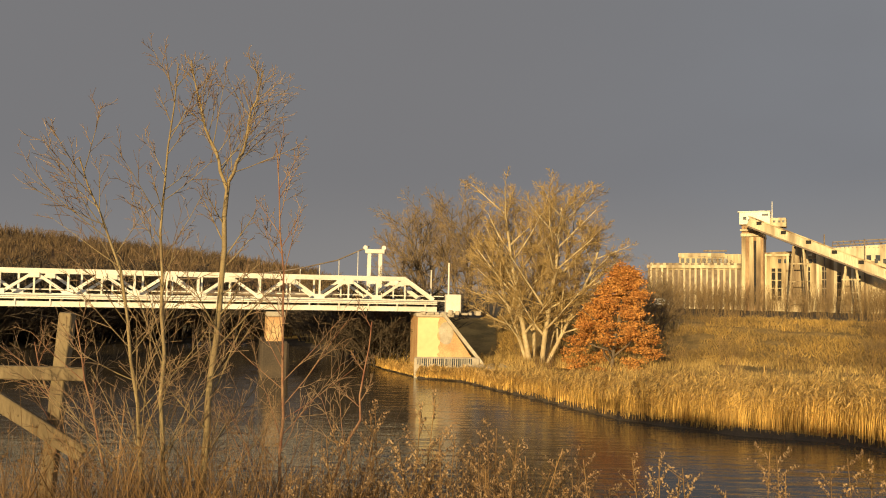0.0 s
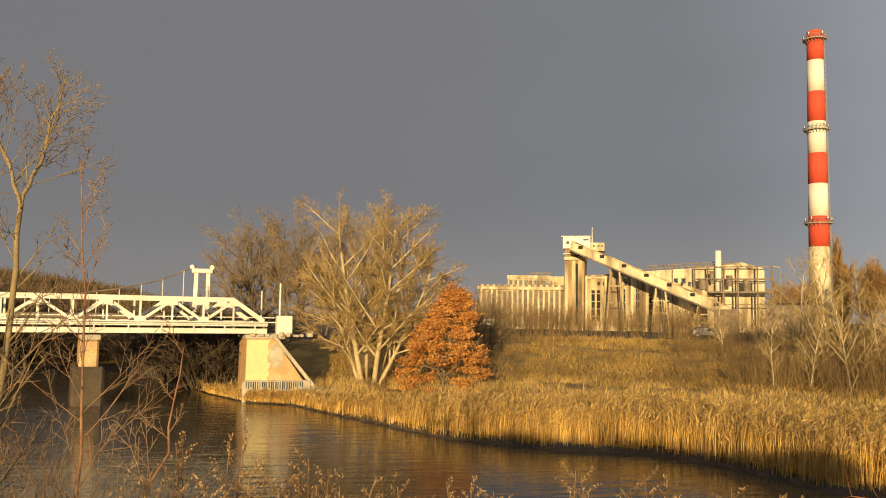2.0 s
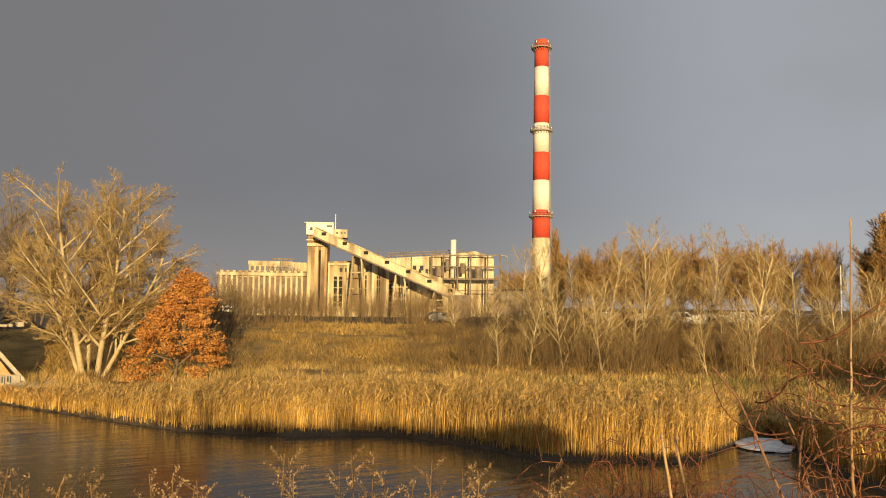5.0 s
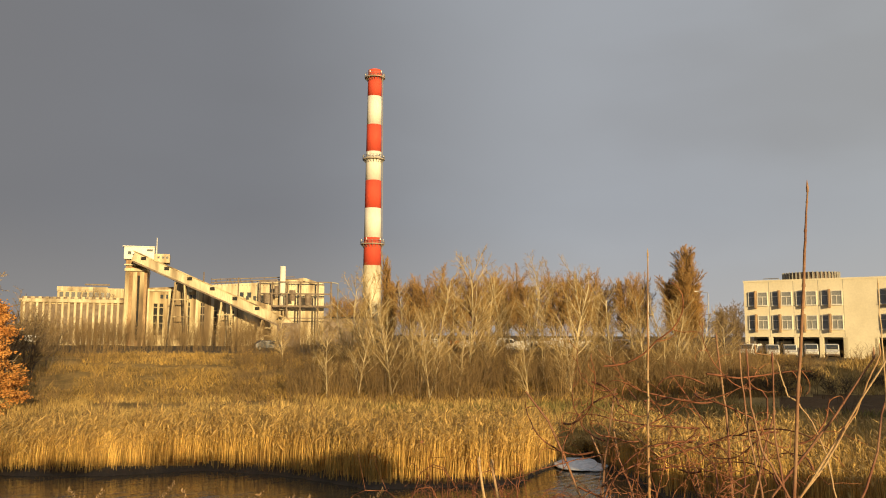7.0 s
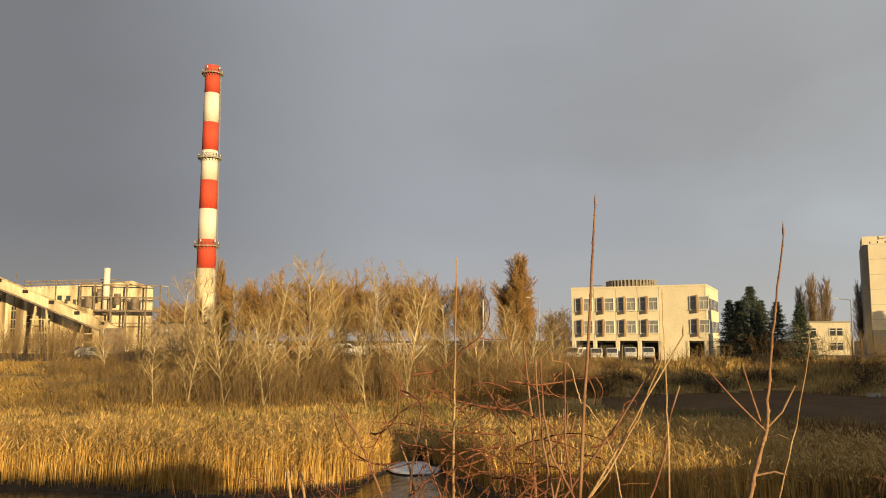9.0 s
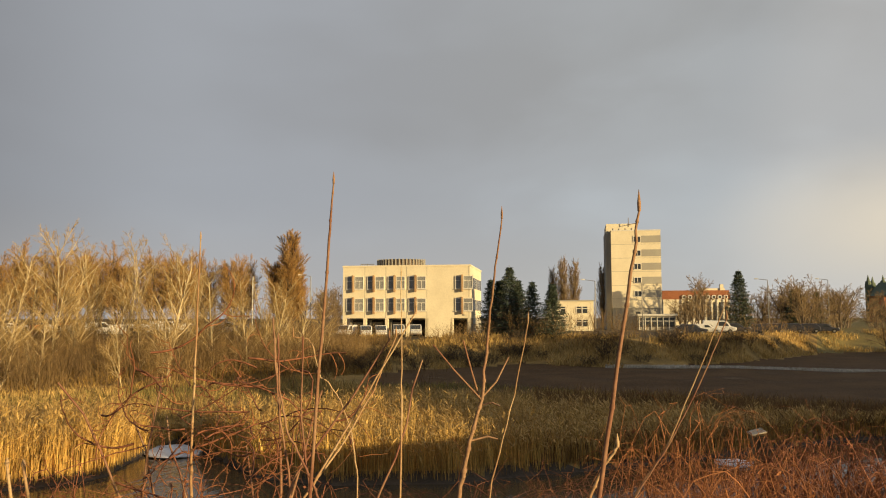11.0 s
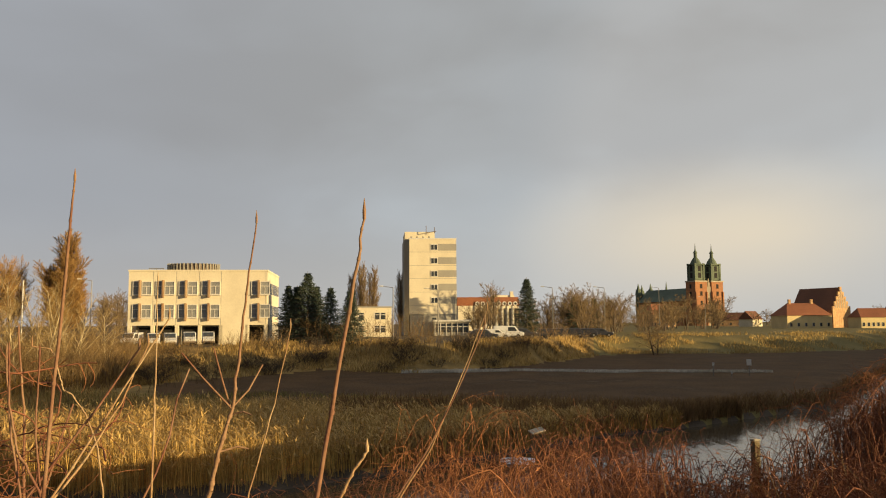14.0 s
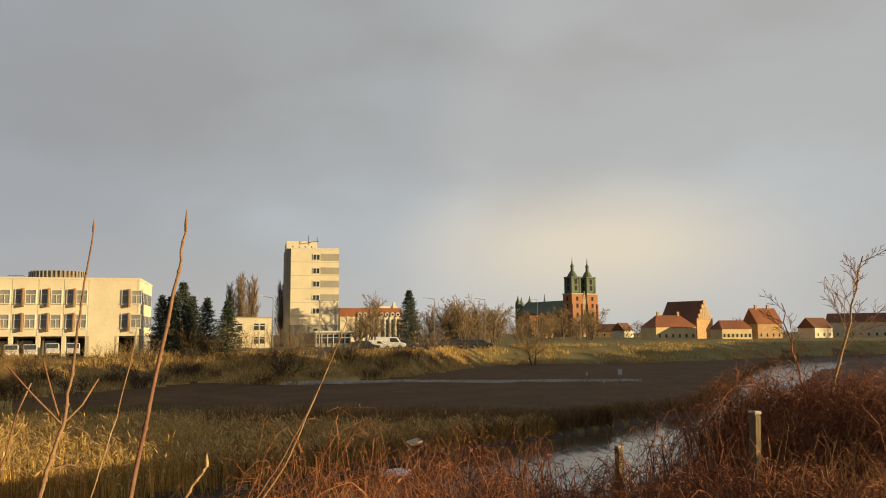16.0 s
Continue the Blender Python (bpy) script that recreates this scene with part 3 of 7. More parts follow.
def truss_bridge():
    d = BR_B - BR_A
    L, turn = d.length, math.degrees(math.atan2(d.y, d.x))
    root = new("truss_bridge")
    root.matrix_basis = pose(BR_A.x, BR_A.y, 0, 0, 0, turn)
    tagged(root, "white painted steel truss bridge with riveted lattice sides", "bridge")
    top, deck, low = 6.82, 5.42, 4.78
    # local y runs towards the viewer for a bridge drawn from right to left, so the near side is +y
    for side, y in (("near", 0.0), ("far", -4.2)):
        bm = B()
        beam(bm, (2.2, y, top), (L, y, top), 0.26, 0.26)
        beam(bm, (0.25, y, deck + 0.05), (2.25, y, top), 0.24, 0.24)
        part("top_chord", bm, M["white"], root)
        part("bottom_chord", beam(B(), (0, y, deck - 0.08), (L, y, deck - 0.08), 0.28, 0.2), M["white"], root)
        x, step, k = 2.2, 3.75, 0
        while x < L:
            for x0, x1 in ((x, x - step / 2), (x, x + step / 2)):
                if 0.3 < x1 < L:
                    part("diagonal", beam(B(), (x0, y + 0.01, top - 0.1), (x1, y + 0.01, deck), 0.15, 0.17), M["white"], root)
            part("post", beam(B(), (x, y, top - 0.1), (x, y, deck), 0.10, 0.10), M["white"], root)
            if x + step / 2 < L:
                part("post", beam(B(), (x + step / 2, y, top - 0.1), (x + step / 2, y, deck), 0.12, 0.13), M["white"], root)
            bm = B()
            box(bm, x - 0.3, x + 0.3, y - 0.07, y + 0.17, top - 0.42, top - 0.12)
            part("gusset", bm, M["white"], root)
            if x + step / 2 < L:
                part("gusset", box(B(), x + step / 2 - 0.32, x + step / 2 + 0.32, y - 0.07, y + 0.17, deck, deck + 0.28), M["white"], root)
            x += step
    part("deck", box(B(), 0, L, -4.05, -0.15, deck - 0.34, deck - 0.19), M["rust"], root)
    # outrigger walkway and plate girder below it
    part("girder", box(B(), 0.1, L, 0.32, 0.44, low - 0.06, low + 0.22), M["white"], root)
    part("girder", box(B(), 0.1, L, 0.2, 0.5, low - 0.1, low - 0.06), M["white"], root, "pale lower flange")
    part("girder", box(B(), 0.1, L, 0.22, 0.5, low + 0.36, low + 0.44), M["white"], root)
    part("girder", box(B(), 0.1, L, -4.3, -4.1, low - 0.1, low + 0.4), M["rust"], root)
    x = 0.3
    while x < L:
        part("bracket", box(B(), x - 0.06, x + 0.06, -4.1, 0.42, low - 0.02, low + 0.36), M["rust"], root)
        part("stiffener", box(B(), x + 0.55, x + 0.63, 0.36, 0.5, low - 0.06, low + 0.38), M["white"], root)
        x += 1.9
    part("handrail", beam(B(), (-0.6, -0.4, deck + 0.28), (L, -0.4, deck + 0.28), 0.05, 0.06), M["white"], root)
    part("handrail", beam(B(), (-0.6, 0.5, deck - 0.02), (L, 0.5, deck - 0.02), 0.05, 0.06), M["white"], root)
    return root


push(truss_bridge())


def bridge_pier(pos, w, label):
    root = new("bridge_pier")
    root.matrix_basis = pose(pos.x, pos.y, -0.6, 0, 0, 14)
    tagged(root, label, "pier")
    part("shaft", box(B(), -w / 2, w / 2, -0.3, 4.2, 0, 4.85, 0.12), M["brick"], root)
    # lower part of the pier, wider and darker than the brick shaft
    part("footing", box(B(), -w / 2 - 0.35, w / 2 + 0.35, -0.7, 4.6, 0, 3.3, 0.15), M["mud"], root)
    part("bearing_block", box(B(), -w / 2 - 0.06, w / 2 + 0.06, -0.4, 4.3, 4.85, 5.16, 0.04), M["stone"], root)
    return root


push(bridge_pier(Vector((-10.5, 51.3, 0)), 1.05, "brick river pier with a pale bearing block under the bridge"))
push(bridge_pier(Vector((-30.5, 46.3, 0)), 1.05, "brick river pier with a pale bearing block under the bridge"))


def abutment():
    root = thing("bridge_abutment", 0.6, 53.2, 0, "brick bridge abutment with a sloping wing wall and a painted foot", "abutment", turn=8)
    part("wall", prism(B(), [(-2.1, -0.6), (1.8, -0.6), (1.8, 1.35), (-0.35, 4.35), (-2.1, 4.35)], 0.0, 5.0), M["brick"], root)
    part("coping", beam(B(), (-0.5, -0.12, 4.62), (2.4, -0.12, 1.1), 0.5, 0.2), M["stone"], root, "pale stone coping down the wing wall")
    part("cap", box(B(), -2.2, 0.3, -0.15, 5.1, 4.35, 4.62, 0.05), M["stone"], root)
    part("plinth", box(B(), -2.3, 2.0, -0.45, 0.0, -0.6, 1.75, 0.08), M["stone"], root)
    part("parapet_block", box(B(), -0.25, 0.75, -0.1, 0.7, 4.62, 5.85, 0.05), M["white"], root, "white end block of the bridge")
    rnd = random.Random(4)
    for i in range(26):
        x = -2.1 + 3.5 * i / 25
        h = rnd.uniform(0.3, 0.6)
        part("painted_bar", box(B(), x, x + rnd.uniform(0.05, 0.11), -0.457, -0.45, 1.68 - h, 1.68), M["paintblack"], root)
    rag = [(-2.08, 1.75)] + [(-0.7 + 0.35 * noise.noise(Vector((0, 0, z * 1.7))) + 0.2 * noise.noise(Vector((3, 0, z * 5))), z) for z in frange(1.75, 4.3, 16)] + [(-2.08, 4.3)]
    part("render_patch", prism(B(), rag, -0.03, -0.004), M["yellow"], root, "patch of weathered yellow render")
    rag = [(-0.2 + 0.5 * math.cos(a) * (1 + 0.5 * noise.noise(Vector((math.cos(a) * 2, math.sin(a) * 2, 1)))), 3.3 + 0.75 * math.sin(a)) for a in frange(0, 6.0, 18)]
    part("render_patch", prism(B(), rag, -0.024, -0.004), M["stone"], root, "patch of bare pale masonry")
    for k in range(9):
        x = -1.9 + k * 0.45
        part("broken_block", box(B(), x, x + rnd.uniform(0.2, 0.4), -0.3, 0.4, 4.5, 4.5 + rnd.uniform(0.12, 0.4), 0.04), M["stone"], root)
    return root


push(abutment())
rnd = random.Random(9)


def boulder_mesh(seed, mat, r=1.0):
    bm = B()
    bmesh.ops.create_icosphere(bm, subdivisions=2, radius=r)
    for v in bm.verts:
        v.co *= 1 + 0.35 * noise.noise(v.co * 1.3 + Vector((seed * 7, 0, 0)))
        v.co.z *= 0.6
    me = bpy.data.meshes.new("rubble_stone")
    bm.to_mesh(me)
    bm.free()
    me.materials.append(mat)
    return me


stones = [boulder_mesh(i, M["stone"]) for i in range(3)]
for i in range(16):
    az, r = rnd.uniform(2.2, 4.6), rnd.uniform(55.8, 58.0)
    s = rnd.uniform(0.2, 0.5)
    p = on_land(az, r, s * 0.2)
    o = tagged(new("rubble_stone", stones[i % 3]), "pale broken stone at the foot of the abutment", "stone", "rubble by the abutment")
    o.matrix_basis = pose(p.x, p.y, p.z, rnd.uniform(-20, 20), 0, rnd.uniform(0, 360)) @ Matrix.Diagonal((s, s, s, 1))


def pipe_pylon():
    root = thing("suspension_pylon", -4.75, 75, 1.0, "white steel pylon frame carrying a cable over the river", "pylon", turn=0)
    for x in (-0.55, 0.45):
        part("leg", beam(B(), (x * 1.25, 0, 0), (x, 0, 8.7), 0.34, 0.34), M["white"], root)
        bm = B()
        tube(bm, (x * 1.7, -0.3, 8.98), (x * 1.7, 0.3, 8.98), 0.2, n=14)
        part("saddle_wheel", bm, M["white"], root)
    part("crosshead", box(B(), -0.95, 0.85, -0.3, 0.3, 8.45, 8.85, 0.05), M["white"], root)
    part("crosshead", box(B(), -0.6, 0.5, -0.15, 0.15, 5.6, 5.9, 0.03), M["white"], root)
    for side, pts in (("left", [(-0.6, 0, 9.1), (-3.5, -1, 7.7), (-7, -2, 6.8), (-12, -3.5, 6.0), (-18, -5, 5.6)]), ("right", [(0.5, 0, 9.1), (2.0, 0.4, 7.2), (3.6, 0.9, 5.2)])):
        for k in range(len(pts) - 1):
            part("cable", tube(B(), pts[k], pts[k + 1], 0.06, n=6), M["rust"], root)
    for i in range(9):
        x = -1.6 - i * 1.7
        zc = float(np.interp(-x, [0.6, 3.5, 7, 12, 18], [9.1, 7.7, 6.8, 6.0, 5.6]))
        part("hanger", tube(B(), (x, x * 0.28, zc), (x, x * 0.28, 4.6), 0.035, n=5), M["white"], root)
    part("pipe", tube(B(), (4, 1, 4.5), (-18, -5, 4.5), 0.28, n=10), M["rust"], root)
    return root


pipe_pylon()


def pole(az, d, h, r=0.06, mat="white", label="thin white steel pole", z=None):
    root = thing("steel_pole", az, d, ground_at(az, d) - 0.1 if z is None else z, label, "pole")
    part("shaft", tube(B(), (0, 0, 0), (0, 0, h), r, r * 0.8), M[mat], root)
    part("base_collar", tube(B(), (0, 0, 0), (0, 0, 0.3), r * 2, r * 1.8), M[mat], root)
    return root


pole(-0.75, 62, 7.0, 0.07)
pole(0.5, 60, 7.5, 0.08)


# ---- chimney ----
def chimney():
    root = thing("power_plant_chimney", 37.03, 250, 2.5, "tall red and white banded concrete chimney with three railed galleries", "chimney")

    def rad(z):
        return 3.0 - 0.85 * (z - 2.5) / 88

    bands = [(2.5, 27.3, "concrete2"), (27.3, 36.0, "red"), (36.0, 45.3, "chwhite"), (45.3, 54.1, "red"), (54.1, 63.3, "chwhite"),
             (63.3, 72.0, "red"), (72.0, 81.2, "chwhite"), (81.2, 87.6, "red")]
    for z0, z1, k in bands:
        bm = B()
        tube(bm, (0, 0, z0 - 2.5), (0, 0, z1 - 2.5), rad(z0), rad(z1), 40)
        part("band", bm, M[k], root, {"red": "red painted band", "chwhite": "white painted band"}.get(k, "bare concrete foot"), True)
    bm = B()
    tube(bm, (0, 0, 85.1), (0, 0, 87.4), rad(90) * 1.03, rad(90) * 0.98, 32)
    part("cap", bm, M["red"], root)
    for z in (34.0, 60.9, 87.4):
        h, r = z - 2.5, rad(z)
        bm = B()
        tube(bm, (0, 0, h - 0.15), (0, 0, h + 0.12), r + 1.05, n=40)
        g = part("gallery", bm, M["mortar"], root)
        bm = B()
        for i in range(20):
            a = 2 * math.pi * i / 20
            c, s = math.cos(a) * (r + 1.0), math.sin(a) * (r + 1.0)
            tube(bm, (c, s, h), (c, s, h + 1.15), 0.06, n=4)
            a2 = 2 * math.pi * (i + 1) / 20
            for hh in (0.6, 1.15):
                tube(bm, (c, s, h + hh), (math.cos(a2) * (r + 1.0), math.sin(a2) * (r + 1.0), h + hh), 0.05, n=4)
            tube(bm, (math.cos(a) * r, math.sin(a) * r, h - 1.1), (c * 0.98, s * 0.98, h - 0.1), 0.08, n=4)
        part("railing", bm, M["steel"], g)
        for a in (0.4, 1.6, 2.8, 4.2, 5.4):
            c, s = math.cos(a) * (r + 1.0), math.sin(a) * (r + 1.0)
            part("warning_lamp", tube(B(), (c, s, h + 1.1), (c, s, h + 1.75), 0.2, 0.14), M["frame"], g)
    bm = B()
    for x in (2.3, 2.8):
        a = math.radians(-18)
        tube(bm, (3.2 + (x - 2.5) * 0.3, -1.0 + (x - 2.5), 0), (2.45 + (x - 2.5) * 0.3, -0.7 + (x - 2.5), 86), 0.07, n=4)
    part("ladder", bm, M["steel"], root)
    return root


chimney()


# ---- power plant ----
def window_row(root, x0, step, n, y, z0, z1, w, frame=True, mat="glass"):
    for i in range(n):
        x = x0 + i * step
        g = part("window", box(B(), x, x + w, y - 0.02, y + 0.1, z0, z1), M[mat], root)
        if frame:
            bm = B()
            box(bm, x - 0.08, x + w + 0.08, y - 0.09, y - 0.02, z0 - 0.1, z0)
            box(bm, x - 0.08, x + w + 0.08, y - 0.09, y - 0.02, z1, z1 + 0.1)
            box(bm, x - 0.08, x, y - 0.09, y - 0.02, z0, z1)
            box(bm, x + w, x + w + 0.08, y - 0.09, y - 0.02, z0, z1)
            part("window_frame", bm, M["frame"], g)


def silo_house():
    root = thing("silo_house", 17.7, 176, 2.6, "weathered concrete bunker house with a row of tall pilasters", "industrial building", turn=-4)
    part("wall", box(B(), -10.2, 8.6, 0, 14, 0, 9.4), M["concrete"], root)
    part("cornice", box(B(), -10.4, 8.7, -0.75, 0.2, 9.4, 10.1, 0.06), M["concrete2"], root)
    part("roof", box(B(), -10.0, 8.5, 0.2, 14, 9.4, 10.5), M["rust"], root)
    for i in range(17):
        x = -9.7 + i * 1.13
        part("pilaster", box(B(), x, x + 0.42, -0.6, 0.0, 0.8, 9.4, 0.04), M["concrete2"], root)
    for i in range(16):
        x = -9.25 + i * 1.13
        part("recess", box(B(), x, x + 0.65, -0.05, 0.02, 1.2, 9.1), M["rust"], root)
    for i in range(14):
        part("cornice_block", box(B(), -9.6 + i * 1.28, -9.0 + i * 1.28, -0.8, -0.2, 10.1, 10.5), M["concrete2"], root)
    part("clerestory", box(B(), -4.2, 8.4, 4, 9, 10.5, 12.6), M["concrete"], root)
    part("clerestory_band", box(B(), -4.3, 5.2, 3.8, 4.0, 11.9, 12.8), M["concrete2"], root)
    window_row(root, -3.8, 1.1, 9, 3.95, 10.7, 11.7, 0.7, False)
    bm = B()
    for i in range(9):
        x = 0.2 + 0.75 * i
        beam(bm, (x, -0.6, 9.8), (x + 0.4, -0.4, 11.6 + 0.5 * math.sin(i * 2.1)), 0.1, 0.1)
        beam(bm, (x, -0.6, 11.2), (x + 0.9, -0.5, 10.6), 0.08, 0.08)
    beam(bm, (0.0, -0.5, 11.9), (4.5, -0.5, 12.0), 0.1, 0.1)
    beam(bm, (2.6, 2.5, 11.0), (2.6, 2.5, 13.3), 0.14, 0.14)
    beam(bm, (0.9, 2.5, 13.2), (5.6, 2.5, 13.2), 0.3, 0.3)
    part("roof_truss", bm, M["rust"], root, "collapsed rusty roof members")
    return root


def head_house():
    root = thing("conveyor_head_tower", 21.15, 166, 2.6, "tall streaked concrete bunker tower with a white cabin on top", "industrial building", turn=-4)
    part("wall", box(B(), -1.95, 2.0, 0, 9, 0, 17.6), M["rusty"], root)
    for x in (-1.95, -0.55, 0.75):
        part("pilaster", box(B(), x, x + 0.75, -0.35, 0, 0, 15.2, 0.05), M["concrete"], root)
    part("recess", box(B(), 0.28, 0.7, -0.06, 0.02, 2, 14.5), M["dark"], root)
    part("cornice", box(B(), -2.1, 2.1, -0.5, 9, 15.3, 15.9, 0.05), M["concrete2"], root)
    part("ledge", box(B(), -2.2, 1.0, -0.8, 0, 16.4, 16.65), M["concrete2"], root)
    c = part("cabin", box(B(), -2.3, 3.2, -0.9, 4.5, 17.6, 20.0, 0.04), M["white"], root, "white painted steel cabin")
    part("cabin_roof", box(B(), -2.6, 3.3, -1.1, 4.7, 20.0, 20.15), M["white"], c)
    part("cabin_window", box(B(), -1.6, -1.0, -0.94, -0.88, 18.5, 19.1), M["glass"], c)
    part("cabin_window", box(B(), 1.8, 2.9, -0.94, -0.88, 19.2, 19.6), M["glass"], c)
    part("annex", box(B(), 3.2, 6.0, 0.5, 5, 17.2, 18.9), M["concrete2"], root)
    for x in (3.7, 4.6, 5.3):
        part("annex_window", box(B(), x, x + 0.4, 0.44, 0.52, 18.0, 18.4), M["glass"], root)
    part("mast", tube(B(), (3.5, 1, 18), (3.5, 1, 22.1), 0.1, 0.07), M["white"], root, "white aerial mast")
    part("mast_base", tube(B(), (3.5, 1, 18.0), (3.5, 1, 20.2), 0.12, 0.1), M["white"], root)
    return root


def turbine_hall():
    root = thing("boiler_hall", 25.9, 169, 2.6, "derelict concrete boiler hall with blind windows and stained plaster", "industrial building", turn=-4)
    part("wall", prism(B(), [(-12.0, 0), (12.2, 0), (12.2, 9.2), (6, 11.0), (-2.0, 12.9), (-12.0, 12.4)], 0, 16), M["concrete"], root)
    for x, z in ((-12.0, 12.2), (-7.9, 12.2), (-5.4, 12.8), (-2.6, 12.8), (0.4, 11.8), (3.3, 11.0), (6.2, 10.2), (10.3, 9.0)):
        part("pilaster", box(B(), x, x + 0.55, -0.3, 0, 0, z, 0.04), M["concrete2"], root)
    part("cornice", box(B(), -12.2, -3.4, -0.4, 0, 11.7, 12.1, 0.03), M["concrete2"], root)
    for x in (-9.4, -8.3, -3.9, -3.1, 7.2, 8.6):
        part("small_window", box(B(), x, x + 0.55, -0.05, 0.03, 10.3, 11.1), M["glass"], root)
    for x, z0, z1 in ((-10.6, 3.0, 9.3), (-9.5, 3.0, 9.3), (-6.6, 2.0, 9.8), (-4.4, 2.2, 9.6), (-1.6, 3.0, 9.6), (0.9, 3.2, 8.6), (4.2, 3.0, 8.0)):
        w = part("tall_window", box(B(), x, x + 0.7, -0.05, 0.03, z0, z1), M["dark"], root)
        for k in range(4):
            part("glazing_bar", box(B(), x, x + 0.7, -0.09, -0.05, z0 + (z1 - z0) * (k + 0.5) / 4, z0 + (z1 - z0) * (k + 0.5) / 4 + 0.12), M["concrete2"], w)
    part("stair_tower", box(B(), -6.6, -4.0, -0.9, 0, 0, 13.9, 0.05), M["concrete"], root)
    part("ledge", box(B(), -7.0, -3.8, -1.1, 0, 13.9, 14.2), M["concrete2"], root)
    part("downpipe", tube(B(), (-1.2, -0.25, 0), (-1.2, -0.25, 15.8), 0.12), M["rust"], root)
    part("downpipe", tube(B(), (5.6, -0.25, 0), (5.6, -0.25, 14.8), 0.12), M["rust"], root)
    return root


def conveyor():
    root = thing("coal_conveyor", 25.6, 162, 2.6, "long sloping concrete conveyor gallery on trestle legs", "conveyor", turn=-4)
    a, b = Vector((-13.2, 0, 17.9)), Vector((16.5, 0, 5.0))
    d = (b - a).normalized()
    part("gallery", beam(B(), a, b, 3.0, 1.75), M["concrete2"], root)
    up = Vector((0, 0, 1))
    part("gallery_roof", beam(B(), a + up * 1.0, b + up * 1.0, 3.3, 0.22), M["concrete"], root)
    part("gallery_sill", beam(B(), a - up * 1.0, b - up * 1.0, 3.2, 0.3), M["rust"], root)
    for i in range(7):
        p = a.lerp(b, (i + 0.45) / 7)
        part("hatch", box(B(), p.x - 0.45, p.x + 0.45, -1.56, -1.48, p.z + 0.1, p.z + 0.75), M["dark"], root)
    for f in (0.29, 0.58, 0.84):
        p = a.lerp(b, f)
        for s in (-1.2, 1.2):
            for y in (-1.2, 1.2):
                part("trestle_leg", beam(B(), (p.x + s * 1.4, y, 0), (p.x + s * 0.7, y, p.z - 1), 0.3, 0.3), M["concrete"], root)
        for k in range(3):
            z = (p.z - 1) * (k + 1) / 4
            part("trestle_tie", beam(B(), (p.x - 1.6, -1.2, z), (p.x + 1.6, -1.2, z), 0.2, 0.2), M["concrete"], root)
    part("transfer_house", box(B(), 13.8, 18.2, -1.6, 1.6, 0, 5.6, 0.05), M["rust"], root)
    return root


def boiler_block():
    root = thing("boiler_block", 29.8, 192, 2.6, "pale concrete boiler block with a broken roof and steel gantries", "industrial building", turn=-4)
    part("wall", prism(B(), [(-14, 0), (13, 0), (13, 14.2), (7.6, 15.9), (-14, 14.6)], 0, 16), M["concrete2"], root)
    window_row(root, -6.4, 1.7, 2, -0.02, 11.8, 13.0, 0.9, False)
    window_row(root, 3.4, 2.0, 2, -0.02, 11.4, 13.2, 1.0, False)
    rnd2 = random.Random(12)
    bm = B()
    for i in range(26):
        x = -13 + i * 0.8
        beam(bm, (x, -0.1, 14.6), (x + rnd2.uniform(-0.9, 0.9), 1.5, 15.6 + rnd2.uniform(0, 0.9)), 0.12, 0.12)
    beam(bm, (-13, 0.3, 15.2), (7, 0.3, 16.3), 0.2, 0.25)
    beam(bm, (-13, 1.6, 16.0), (6, 1.6, 16.9), 0.14, 0.2)
    part("broken_roof", bm, M["rust"], root, "twisted rusty roof framing")
    part("gable", prism(B(), [(-1, 15.1), (8.2, 15.9), (13, 14.2), (13, 15.2), (8.4, 16.6), (3, 16.0)], 0.4, 9), M["concrete2"], root)
    part("vent_stack", tube(B(), (3.4, -1.5, 9), (3.4, -1.5, 19.1), 0.72, 0.66, 20), M["chwhite"], root, "pale steel vent stack", True)
    for x in (-1.6, 1.2, 4.6, 7.6, 11.6, 14.6):
        part("gantry_column", tube(B(), (x, -2.6, 0), (x, -2.6, 15.4), 0.2, n=6), M["rust"], root)
        part("gantry_column", tube(B(), (x, -5.2, 0), (x, -5.2, 12.6), 0.2, n=6), M["rust"], root)
    for z in (9.8, 12.6, 15.4):
        part("gantry_beam", beam(B(), (-1.8, -2.6, z), (14.8, -2.6, z), 0.25, 0.25), M["rust"], root)
        part("gantry_beam", beam(B(), (-1.8, -5.2, z - 2.8), (14.8, -5.2, z - 2.8), 0.2, 0.2), M["rust"], root)
    for i, (x, z, r) in enumerate(((0.2, 11.5, 0.9), (5.8, 12.2, 0.7), (9.4, 11.2, 0.8), (2.2, 13.2, 0.5))):
        part("vessel", tube(B(), (x, -4.2, z - 1.2), (x, -4.2, z + 1.2), r, r, 14), M["rust"], root)
    part("platform", box(B(), -1.8, 14.8, -5.3, -2.5, 9.5, 9.75), M["rust"], root)
    part("davit", tube(B(), (14.8, -2.6, 15.4), (16.2, -2.6, 15.2), 0.15, n=6), M["steel"], root)
    part("davit", tube(B(), (16.2, -2.6, 15.3), (16.2, -2.6, 6.0), 0.15, n=6), M["steel"], root)
    return root


silo_house()
head_house()
turbine_hall()
conveyor()
boiler_block()


def long_shed():
    root = thing("long_shed", 34.6, 205, 2.6, "low dark shed beside the chimney", "shed")
    part("wall", box(B(), -5, 9, 0, 8, 0, 7.4), M["rust"], root)
    part("roof", box(B(), -5.3, 9.3, -0.4, 8.4, 7.4, 7.8), M["dark"], root)


long_shed()


